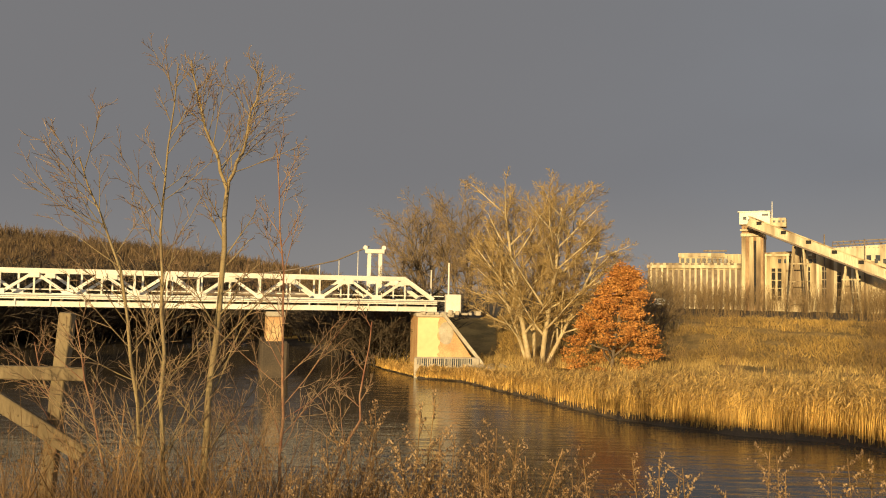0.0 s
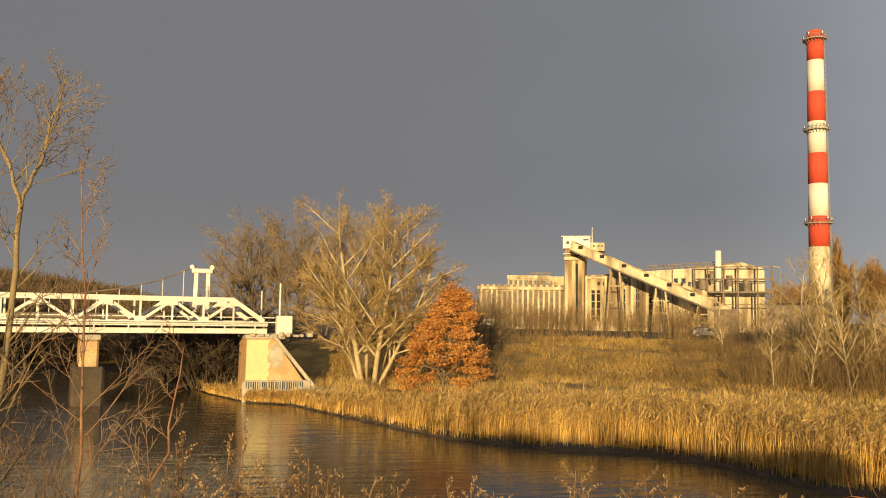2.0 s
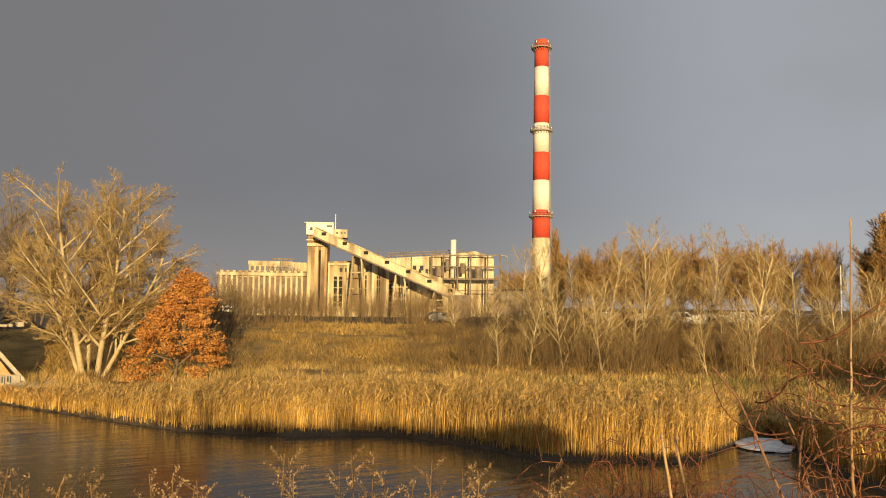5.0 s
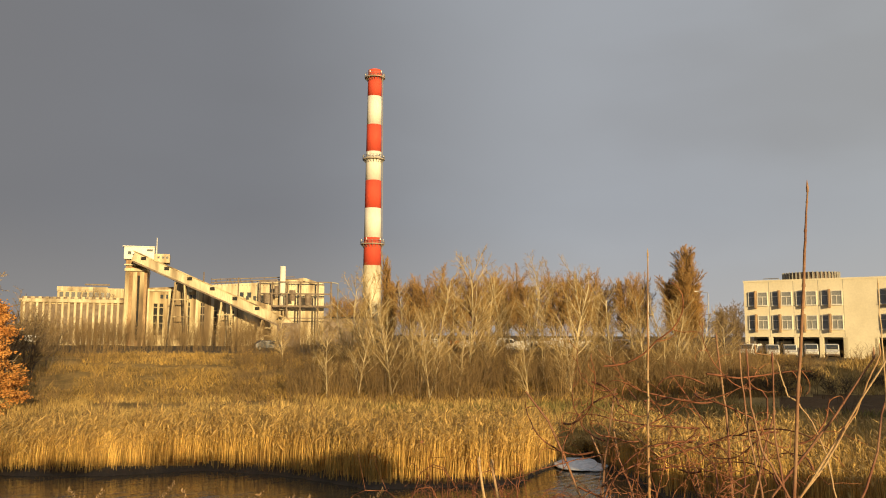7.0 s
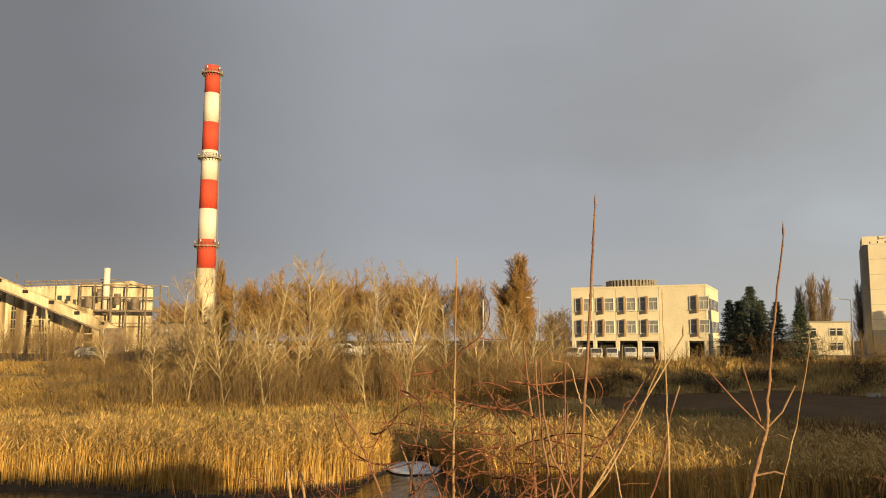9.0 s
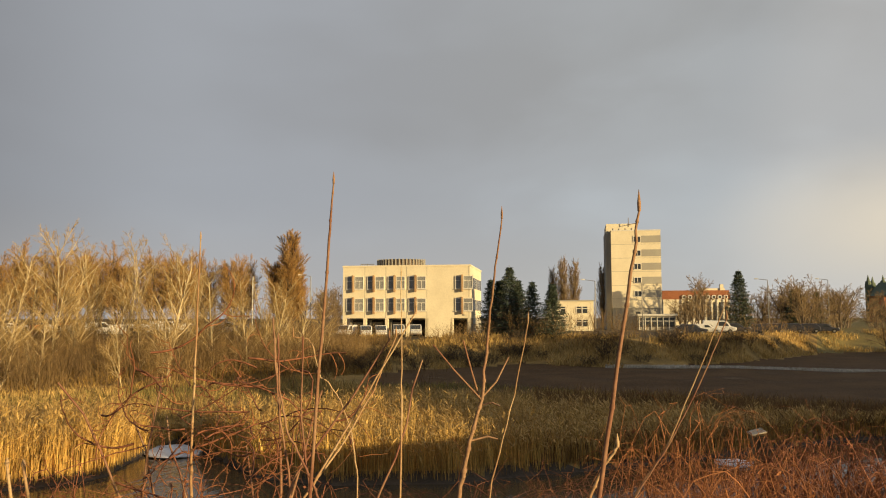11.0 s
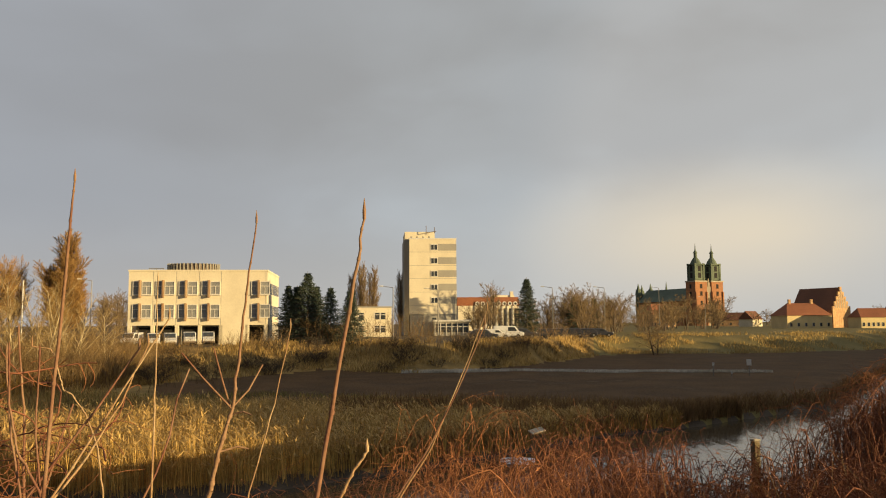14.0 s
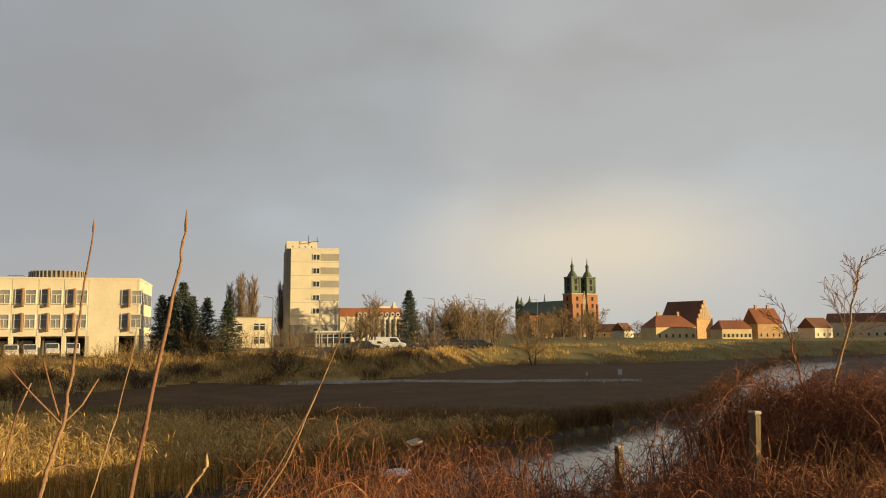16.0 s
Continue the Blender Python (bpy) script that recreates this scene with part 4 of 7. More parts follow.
# ---- office block ----
def office():
    root = thing("office_building", 67.05, 104.2, 3.4, "cream three-storey office block with paired windows and brown fins", "office building", turn=-11)
    W, H = 8.4, 9.2
    part("wall", box(B(), -W, W, 0.1, 14, 2.55, H), M["cream"], root)
    part("ground_floor_core", box(B(), -W + 0.4, W, 2.4, 13.8, 0, 2.55), M["greypl"], root)
    part("parapet", box(B(), -W - 0.06, W + 0.06, 0.04, 14.06, H, H + 0.22), M["cream"], root)
    part("plinth_wall", box(B(), 2.55, 6.0, 0.1, 2.4, 0, 2.55), M["cream"], root)
    for x in (-W, -5.65, -2.75, 0.0, 2.6, 5.75, 8.0):
        part("column", box(B(), x, x + 0.42, 0.1, 0.6, 0, 2.55), M["cream"], root)
    for x in (-5.45, -2.65, 0.1, 2.75, 8.2):
        part("panel_joint", box(B(), x - 0.025, x + 0.025, 0.085, 0.1, 2.6, H), M["greypl"], root)
    for zr in (3.55, 6.4):
        for x in (-7.8, -5.05, -2.3, 0.45, 6.5):
            for x0, w in ((x, 0.62), (x + 1.06, 1.05)):
                wn = part("window", box(B(), x0, x0 + w, 0.02, 0.14, zr, zr + 1.5), M["skyglass"], root)
                bm = B()
                box(bm, x0 - 0.07, x0, -0.04, 0.1, zr - 0.07, zr + 1.57)
                box(bm, x0 + w, x0 + w + 0.07, -0.04, 0.1, zr - 0.07, zr + 1.57)
                box(bm, x0, x0 + w, -0.04, 0.1, zr - 0.07, zr)
                box(bm, x0, x0 + w, -0.04, 0.1, zr + 1.5, zr + 1.57)
                box(bm, x0, x0 + w, -0.03, 0.02, zr + 0.95, zr + 1.02)
                if w > 1:
                    box(bm, x0 + w * 0.5 - 0.03, x0 + w * 0.5 + 0.03, -0.03, 0.02, zr, zr + 0.95)
                part("window_frame", bm, M["frame"], wn)
                part("window_sill", box(B(), x0 - 0.12, x0 + w + 0.12, -0.12, 0.1, zr - 0.15, zr - 0.08), M["frame"], wn)
            part("fin", box(B(), x + 0.74, x + 0.94, -0.5, 0.1, zr - 0.45, zr + 1.72, 0.02), M["rusty"], root, "brown sunshade fin")
    # black panels paint the shade inside the open ground floor
    for x0, x1 in ((-7.6, -5.5), (-5.0, -2.7), (-2.2, 0.0), (0.5, 2.5), (6.0, 7.6)):
        part("garage_door", box(B(), x0, x1, 2.3, 2.4, 0, 2.3), M["dark"], root)
    for i in range(8):
        for zr in (3.6, 6.45):
            part("side_window", box(B(), W - 0.02, W + 0.03, 1.2 + i * 1.6, 2.3 + i * 1.6, zr, zr + 1.4), M["glass"], root)
    bm = B()
    bmesh.ops.create_cone(bm, cap_ends=True, segments=28, radius1=2.9, radius2=2.75, depth=1.1, matrix=Matrix.Translation((-1.7, 5.5, H + 0.7)) @ Matrix.Diagonal((1.12, 0.9, 1, 1)))
    part("roof_drum", bm, M["rust"], root, "brown slatted roof plant drum")
    for i in range(22):
        a = math.pi + math.pi * i / 21
        x, y = -1.7 + 3.28 * math.cos(a), 5.5 + 2.65 * math.sin(a)
        part("drum_slat", box(B(), x - 0.06, x + 0.06, y - 0.06, y + 0.06, H + 0.15, H + 1.3), M["greypl"], root)
    part("roof_rail", tube(B(), (-6.6, 2.5, H + 0.55), (-4.8, 2.5, H + 0.55), 0.05, n=6), M["steel"], root)
    for x in (-6.6, -5.7, -4.8):
        part("roof_rail", tube(B(), (x, 2.5, H + 0.2), (x, 2.5, H + 0.55), 0.04, n=6), M["steel"], root)
    return root


office()


# ---- tower block ----
def tower():
    root = thing("tower_block", 83.25, 160, 3.4, "cream and grey eight-storey tower block with a roof cabin", "tower block", turn=4)
    part("wall", box(B(), -4.7, 4.7, 0, 14, 4.4, 19.4), M["cream"], root)
    part("base_wall", box(B(), -4.6, 4.6, 0.1, 14, 0, 4.4), M["greypl"], root)
    part("parapet", box(B(), -4.75, 4.75, -0.05, 14.05, 19.4, 19.6), M["frame"], root)
    part("roof_cabin", box(B(), -5.5, 0.6, 3.0, 13, 19.4, 21.2), M["cream"], root)
    # left side of the tower, its shade given by the grey colour
    part("side_bay", box(B(), -5.7, -4.7, 2.0, 13, 0, 19.6), M["greypl"], root)
    for i, z in enumerate((6.6, 9.2, 11.9, 14.5, 17.2)):
        part("grey_band", box(B(), 1.05, 4.72, -0.03, 0.02, z - 0.1, z + 1.25), M["greypl"], root)
        w = part("window", box(B(), -0.35, 0.85, -0.04, 0.05, z + 0.05, z + 1.05), M["glass"], root)
        bm = B()
        box(bm, -0.47, -0.35, -0.1, 0.02, z - 0.05, z + 1.2)
        box(bm, 0.85, 0.97, -0.1, 0.02, z - 0.05, z + 1.2)
        box(bm, -0.35, 0.85, -0.1, 0.02, z + 1.05, z + 1.2)
        box(bm, -0.35, 0.85, -0.1, 0.02, z - 0.05, z + 0.06)
        box(bm, 0.18, 0.28, -0.09, -0.02, z + 0.05, z + 1.05)
        part("window_frame", bm, M["frame"], w)
        part("panel_joint", box(B(), -4.7, 4.7, -0.015, 0.0, z - 0.42, z - 0.36), M["greypl"], root)
    part("window", box(B(), -0.2, 0.6, 0.04, 0.12, 2.9, 3.7), M["glass"], root)
    for i in range(4):
        part("roof_vent", tube(B(), (-4.2 + i * 1.2, 1.5, 19.6), (-4.2 + i * 1.2, 1.5, 20.1), 0.2), M["steel"], root)
    part("aerial", beam(B(), (-1.2, 2.0, 20.9), (0.8, 2.0, 21.2), 0.12, 0.14), M["rust"], root)
    part("aerial", tube(B(), (0.5, 2.0, 20.8), (0.5, 2.0, 22.0), 0.07, n=6), M["rust"], root)
    part("aerial", tube(B(), (-1.2, 2.0, 20.8), (-1.2, 2.0, 22.3), 0.07, n=6), M["rust"], root)
    e = thing("entrance_pavilion", 84.6, 153, 3.4, "low glazed entrance pavilion with a pale roof", "pavilion", turn=4)
    part("wall", box(B(), -3.4, 3.2, 0.2, 6, 0, 2.9), M["greypl"], e)
    part("roof", box(B(), -3.6, 3.5, -0.3, 6.2, 2.9, 3.25, 0.04), M["frame"], e)
    for i in range(6):
        w = part("window", box(B(), -3.2 + i * 1.07, -2.35 + i * 1.07, 0.1, 0.25, 0.9, 2.5), M["glass"], e)
        part("window_frame", box(B(), -3.34 + i * 1.07, -3.2 + i * 1.07, 0.02, 0.22, 0.3, 2.7), M["frame"], w)
        part("glazing_bar", box(B(), -3.2 + i * 1.07, -2.35 + i * 1.07, 0.06, 0.12, 1.9, 2.0), M["frame"], w)
    g = thing("annex_building", 79.0, 150, 3.4, "low cream annex with white-framed windows", "building", turn=3)
    part("wall", box(B(), -5.0, 3.4, 0, 10, 0, 5.6), M["cream"], g)
    part("roof", box(B(), -5.2, 3.6, -0.2, 10.2, 5.6, 5.8), M["greypl"], g)
    for z in (1.0, 3.4):
        for x in (-2.6, 0.3, 1.4):
            w = part("window", box(B(), x, x + 0.85, -0.04, 0.05, z, z + 1.2), M["glass"], g)
            part("window_frame", box(B(), x - 0.12, x, -0.08, 0.02, z - 0.1, z + 1.3), M["frame"], w)
            part("window_frame", box(B(), x, x + 0.85, -0.08, 0.02, z + 0.8, z + 0.9), M["frame"], w)


tower()


# ---- long ministry-like block ----
def long_block():
    root = thing("long_tile_roofed_building", 87.2, 300, 2.8, "long pale building with arched dormers and a red tiled roof", "building", turn=10)
    part("wall", box(B(), -11.5, 11.5, 0, 14, 0, 9.6), M["cream"], root)
    part("roof", prism(B(), [(-12, 9.6), (12, 9.6), (11.4, 12.8), (-11.6, 12.8)], 0.3, 13.5), M["tile"], root)
    for i in range(8):
        x = -4.6 + i * 2.05
        part("pilaster", box(B(), x - 0.75, x - 0.35, -0.4, 0, 0, 9.6), M["frame"], root)
        part("window", box(B(), x, x + 0.8, -0.05, 0.05, 2.0, 8.6), M["glass"], root)
        bm = B()
        tube(bm, (x + 0.4, -0.3, 10.4), (x + 0.4, 1.5, 10.4), 0.8, n=16)
        dm = part("dormer", bm, M["frame"], root)
        part("dormer_window", tube(B(), (x + 0.4, -0.36, 10.4), (x + 0.4, 0.0, 10.4), 0.45, n=12), M["glass"], dm)
    part("ridge_rail", box(B(), 2, 10.5, 3, 5, 12.8, 13.6), M["cream"], root)
    part("chimney_stack", box(B(), 8.8, 10.0, 2.5, 4, 12.8, 15.0), M["cream"], root)
    return root


long_block()


# ---- cathedral and old houses ----
def cathedral():
    root = thing("cathedral", 102.35, 640, 2.5, "red brick cathedral with twin green copper spires and a long nave", "church", turn=40)
    # local x to the right, y away; the west front faces -y
    for x in (-7.6, 7.6):
        t = part("tower", box(B(), x - 5.4, x + 5.4, 0, 11, 0, 33.6), M["brickdark"], root, "square red brick tower")
        part("tower_cornice", box(B(), x - 5.8, x + 5.8, -0.4, 11.4, 33.4, 34.4), M["stone"], t)
        for z in (9, 16, 23, 28.5):
            part("lancet", box(B(), x - 1.0, x + 1.0, -0.15, 0.1, z, z + 3.2), M["dark"], t)
            part("lancet", box(B(), x - 5.5, x - 5.3, 4.5, 6.5, z, z + 3.2), M["dark"], t)
        for sx in (-5.4, 4.4):
            part("buttress", box(B(), x + sx, x + sx + 1.0, -0.9, 0, 0, 26), M["brickdark"], t)
        s = part("belfry", box(B(), x - 4.2, x + 4.2, 1.3, 9.7, 34.4, 46.4, 0.8), M["copper"], root, "green copper belfry stage")
        for sx in (-4.2, 3.6):
            for y in (1.3, 9.1):
                part("corner_column", box(B(), x + sx - 0.4, x + sx + 1.0, y - 0.4, y + 1.0, 34.4, 47.6), M["copper"], s)
        for z in (36.5, 41.5):
            part("opening", box(B(), x - 1.3, x + 1.3, 1.2, 1.35, z, z + 4.0), M["dark"], s)
            part("opening", box(B(), x - 4.3, x - 4.15, 4.2, 6.8, z, z + 4.0), M["dark"], s)
        part("cornice", box(B(), x - 4.8, x + 4.8, 0.7, 10.3, 46.4, 47.2), M["copper"], s)
        bm = B()
        for z0, z1, r0, r1 in ((47.2, 49.6, 4.4, 3.2), (49.6, 52.0, 3.2, 1.6), (52.0, 55.6, 1.3, 1.2), (55.6, 57.6, 1.7, 0.7), (57.6, 63.0, 0.5, 0.1)):
            tube(bm, (x, 5.5, z0), (x, 5.5, z1), r0, r1, 12)
        part("cupola", bm, M["copper"], root)
    part("west_front", box(B(), -2.4, 2.4, 1.0, 10, 0, 28), M["brickdark"], root)
    for i, h in enumerate((27, 30, 33, 36, 33, 30, 27)):
        x = -2.1 + i * 0.7
        part("stepped_gable", box(B(), x - 0.3, x + 0.3, 0.6, 1.4, 18, h), M["mortar"], root)
    part("rose_window", tube(B(), (0, 0.5, 14.5), (0, 1.0, 14.5), 1.9, n=24), M["glass"], root)
    part("portal", prism(B(), [(-1.6, 0), (1.6, 0), (1.6, 6), (0, 9), (-1.6, 6)], 0.5, 1.1), M["mortar"], root)
    part("nave_wall", box(B(), -9, 9, 11, 78, 0, 20), M["brickdark"], root)
    bm = prism(B(), [(-10.5, 19.5), (10.5, 19.5), (0, 29.8)], 11, 78)
    part("nave_roof", bm, M["copper"], root, "long green copper roof")
    part("aisle_wall", box(B(), -15, -9, 14, 70, 0, 11), M["brickdark"], root)
    part("aisle_roof", prism(B(), [(-15.6, 11), (-8.9, 11), (-8.9, 15.5)], 14, 70), M["copper"], root)
    for i in range(8):
        part("nave_window", box(B(), -15.1, -14.9, 17 + i * 6.6, 19.5 + i * 6.6, 3, 9), M["glass"], root)
    for x, y, h in ((-7.5, 80, 36), (-1, 84, 35), (5, 80, 36)):
        bm = B()
        tube(bm, (x, y, 0), (x, y, h - 10), 2.6, 2.4, 10)
        tube(bm, (x, y, h - 10), (x, y, h - 5), 2.8, 2.0, 10)
        tube(bm, (x, y, h - 5), (x, y, h), 1.3, 0.1, 8)
        part("ambulatory_turret", bm, M["copper"], root)
    part("ridge_turret", tube(B(), (0, 52, 29), (0, 52, 36.5), 0.9, 0.1, 8), M["copper"], root)
    return root


cathedral()


def house(az, d, w, dep, wall_h, roof_h, wallm, roofm, label, turn=0, hip=0.0, chimneys=0, rows=1, cols=4, name="house", gable=None, z=2.7):
    root = thing(name, az, d, z, label, "house", turn=turn)
    part("wall", box(B(), -w / 2, w / 2, 0, dep, 0, wall_h), M[wallm], root)
    e = 0.4
    bm = B()
    a = [bm.verts.new(c) for c in ((-w / 2 - e, -e, wall_h), (w / 2 + e, -e, wall_h), (w / 2 + e, dep + e, wall_h), (-w / 2 - e, dep + e, wall_h))]
    r0, r1 = bm.verts.new((-w / 2 - e + hip * w, dep / 2, wall_h + roof_h)), bm.verts.new((w / 2 + e - hip * w, dep / 2, wall_h + roof_h))
    for f in ((a[0], a[1], r1, r0), (a[1], a[2], r1), (a[2], a[3], r0, r1), (a[3], a[0], r0), (a[3], a[2], a[1], a[0])):
        bm.faces.new(f)
    part("roof", bm, M[roofm], root)
    for k in range(rows):
        for i in range(cols):
            x = -w / 2 + w * (i + 0.5) / cols
            zz = 1.0 + k * 2.9
            if zz + 1.6 < wall_h:
                win = part("window", box(B(), x - 0.5, x + 0.5, -0.06, 0.06, zz, zz + 1.5), M["glass"], root)
                part("window_frame", box(B(), x - 0.62, x - 0.5, -0.1, 0.05, zz - 0.1, zz + 1.6), M["frame"], win)
    for i in range(chimneys):
        x = -w / 4 + i * w / 2 / max(1, chimneys - 1)
        part("chimney_stack", box(B(), x - 0.5, x + 0.5, dep / 2 - 0.5, dep / 2 + 0.5, wall_h + roof_h - 1, wall_h + roof_h + 1.6), M["brick"], root)
    return root


house(108.45, 375, 20, 14, 5.6, 5.4, "yellow", "tile", "pale yellow manor house with a hipped red tiled roof", hip=0.22, chimneys=2, cols=6, turn=30)
part_of = house(112.35, 372, 14, 10, 4.6, 3.8, "yellow", "tile", "small yellow house with a red tiled roof", hip=0.12, cols=7, turn=30)
house(114.4, 410, 13, 12, 7.0, 7.5, "brick", "tile", "red brick house with a steep tiled roof", cols=4, chimneys=2, turn=35)
house(99.35, 560, 17, 16, 8.5, 7.0, "brick", "tile", "brick house with a tall red tiled roof below the cathedral", hip=0.2, rows=3, cols=6, turn=30, name="priory_house")
house(105.3, 520, 11, 9, 4.5, 5.0, "cream", "tiledark", "small gabled cottage with a dark roof", cols=2, turn=60)
house(103.9, 545, 20, 10, 4.2, 4.8, "brick", "tiledark", "low cottage with a brown tiled roof", cols=4, turn=0)
house(117.6, 430, 12, 10, 5.0, 5.0, "cream", "tiledark", "small house with a dark tiled roof beyond the river", cols=3, turn=50)
house(119.5, 480, 30, 12, 8.0, 5.0, "cream", "tiledark", "long pale house with a dark roof beyond the river", cols=8, turn=-10)


def gable_church():
    root = thing("gothic_church", 110.3, 405, 2.7, "small gothic brick church with a steep brown roof and stepped gable", "church", turn=52)
    part("wall", box(B(), -6, 6, 0, 22, 0, 8), M["brickdark"], root)
    part("roof", prism(B(), [(-6.6, 7.8), (6.6, 7.8), (0, 18.4)], 0.4, 22), M["tiledark"], root)
    for i in range(9):
        x = -5.2 + i * 1.3
        part("stepped_gable", box(B(), x - 0.62, x + 0.62, -0.3, 0.4, 0, 18.6 - abs(i - 4) * 2.2), M["brick"], root)
        part("gable_niche", box(B(), x - 0.28, x + 0.28, -0.36, -0.3, 9, 17.2 - abs(i - 4) * 2.1 if abs(i - 4) < 4 else 9.2), M["mortar"], root)
    for y in (3, 8, 13, 18):
        part("buttress", box(B(), -6.9, -6, y, y + 1, 0, 7), M["brickdark"], root)
    return root


gable_church()


# ---- vegetation ----
def grow(rng, p, d, length, r, level, spec, limbs, twigs):
    """One branch in short bends, with children along it. spec: per level (kids, length ratio, angle, start, wobble, lift)."""
    kids, ratio, angle, start, wobble, lift = spec[level]
    last = level == len(spec) - 1
    n = 1 if last else 2 if level > 2 else 3 if level == 2 or (level == 1 and len(spec) == 3) else 5
    pts = [p.copy()]
    dirs = []
    for i in range(n):
        d = (d + Vector((rng.gauss(0, wobble), rng.gauss(0, wobble), rng.gauss(0, wobble) + lift))).normalized()
        p = p + d * (length / n)
        pts.append(p.copy())
        dirs.append(d.copy())
    tip = r * (0.35 if level < 2 else 0.45)
    for i in range(n):
        ra, rb = r + (tip - r) * i / n, r + (tip - r) * (i + 1) / n
        (limbs if level < 2 else twigs).append((*pts[i], *pts[i + 1], ra, rb))
    if last:
        return
    turn0 = rng.uniform(0, 6.28)
    for k in range(kids):
        f = start + (1 - start) * (k + rng.random()) / kids
        i = min(n - 1, int(f * n))
        q = pts[i].lerp(pts[i + 1], f * n - i)
        axis = dirs[i]
        ref = Vector((1, 0, 0)) if abs(axis.z) > 0.7 else Vector((0, 0, 1))
        su = axis.cross(ref).normalized()
        ph = turn0 + k * 2.4 + rng.gauss(0, 0.4)
        side = su * math.cos(ph) + axis.cross(su) * math.sin(ph)
        a = radians(angle * rng.uniform(0.6, 1.25))
        nd = axis * math.cos(a) + side * math.sin(a)
        grow(rng, q, nd, length * ratio * rng.uniform(0.65, 1.15) * (1.15 - 0.55 * f), max(r * 0.5 * (1.1 - 0.5 * f), spec_min[0]), level + 1, spec, limbs, twigs)


spec_min = [0.006]


def tree_meshes(seed, stems, spec, bark, twig, minr, sides=6):
    """stems: base offset, direction, length, radius for each trunk. Returns trunk and twig meshes."""
    rng = random.Random(seed)
    spec_min[0] = minr
    limbs, twigs = [], []
    for off, d, length, r in stems:
        grow(rng, Vector(off), Vector(d).normalized(), length, r, 0, spec, limbs, twigs)
    return stick_mesh("trunk", limbs, M[bark], sides), stick_mesh("crown", twigs, M[twig], 3)


def tree(name, meshes, pos, label, category="tree", scale=1.0, turn=0.0, group="", wide=1.0):
    root = new(name)
    root.matrix_basis = pose(pos.x, pos.y, pos.z, 0, 0, turn) @ Matrix.Diagonal((scale * wide, scale * wide, scale, 1))
    tagged(root, label, category, group)
    brush = category in ("brush", "shrub")
    a = piece("brush_stem" if brush else "trunk", meshes[0], root)
    b = piece("brush_crown" if brush else "crown", meshes[1], root)
    b["kind"] = "stuff"
    if brush:
        a["kind"] = "stuff"
    return root


def fan(rng, n, h, spread, r, base=0.4):
    out = []
    for i in range(n):
        a = 2 * math.pi * (i + rng.random() * 0.6) / n
        s = spread * rng.uniform(0.5, 1.1)
        out.append(((base * math.cos(a), base * math.sin(a), 0), (s * math.cos(a), s * math.sin(a), 1), h * rng.uniform(0.8, 1.05), r * rng.uniform(0.7, 1.1)))
    return out


def fe(a):
    return np.interp(a, *FAR_EDGE)


def be(a):
    return np.interp(a, *BASE)


def te(a):
    return np.interp(a, *TOP)


# the large pale poplar group by the bridge
broad = [(18, 0.45, 44, 0.18, 0.035, 0.03), (9, 0.46, 36, 0.12, 0.05, 0.035), (7, 0.50, 36, 0.1, 0.07, 0.03), (6, 0.6, 34, 0.1, 0.08, 0.02), (0, 0, 0, 0, 0.06, 0.01)]
STEMS = [(-0.75, 0.1, -0.40, 0.05, 8.6, 0.15), (-0.6, 0.0, -0.16, -0.1, 11.0, 0.21), (-0.35, 0.5, -0.05, 0.25, 11.4, 0.15), (0.1, -0.2, 0.10, -0.2, 11.2, 0.20), (0.25, 0.4, 0.26, 0.2, 10.4, 0.15), (0.4, -0.1, 0.46, -0.1, 9.0, 0.16)]
big = tree_meshes(23, [((x, y, 0), (dx, dy, 1), length, r * 0.9) for x, y, dx, dy, length, r in STEMS], broad, "bark", "twig", 0.010)
tree("bare_poplar", big, on_land(7.0, 59, -0.2), "large bare poplar with several pale trunks and a golden twig crown", turn=-5, scale=1.02, wide=1.14)
dull = [(12, 0.52, 46, 0.15, 0.06, 0.01), (9, 0.48, 42, 0.12, 0.08, 0.02), (8, 0.5, 40, 0.1, 0.1, 0.02), (0, 0.5, 32, 0.1, 0.1, 0.01)]
rng = random.Random(5)
mid = [tree_meshes(30 + i, fan(rng, 3, 9.5, 0.26, 0.16, 0.3), dull, "dullbark", "dulltwig", 0.016) for i in range(3)]
for i, (az, r, s) in enumerate(((-2.2, 92, 1.15), (-0.6, 84, 1.22), (1.6, 80, 1.05), (3.4, 77, 0.9), (13.6, 74, 0.6), (15.2, 80, 0.62), (16.2, 86, 0.5))):
    tree("bare_tree", mid[i % 3], on_land(az, r, -0.2), "bare grey-brown tree on the river bank", scale=s, turn=i * 70, group="bare bank trees")


rng = random.Random(91)
# scrub whose dark colour gives the shade under and beyond the bridge
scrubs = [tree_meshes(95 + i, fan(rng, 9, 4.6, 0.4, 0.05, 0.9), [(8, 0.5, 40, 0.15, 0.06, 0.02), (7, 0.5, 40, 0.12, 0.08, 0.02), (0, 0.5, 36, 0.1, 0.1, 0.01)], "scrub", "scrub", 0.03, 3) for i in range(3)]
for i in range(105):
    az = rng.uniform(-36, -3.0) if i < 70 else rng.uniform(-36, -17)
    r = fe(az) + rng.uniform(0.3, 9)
    tree("shade_toned_scrub", scrubs[i % 3], on_land(az, r, -0.2), "dense scrub beyond the bridge, coloured dark for its shade", "brush", rng.uniform(0.7, 1.25) * (1.35 if az < -17 else 1.0), rng.uniform(0, 360), "dark scrub beyond the bridge", wide=1.5)
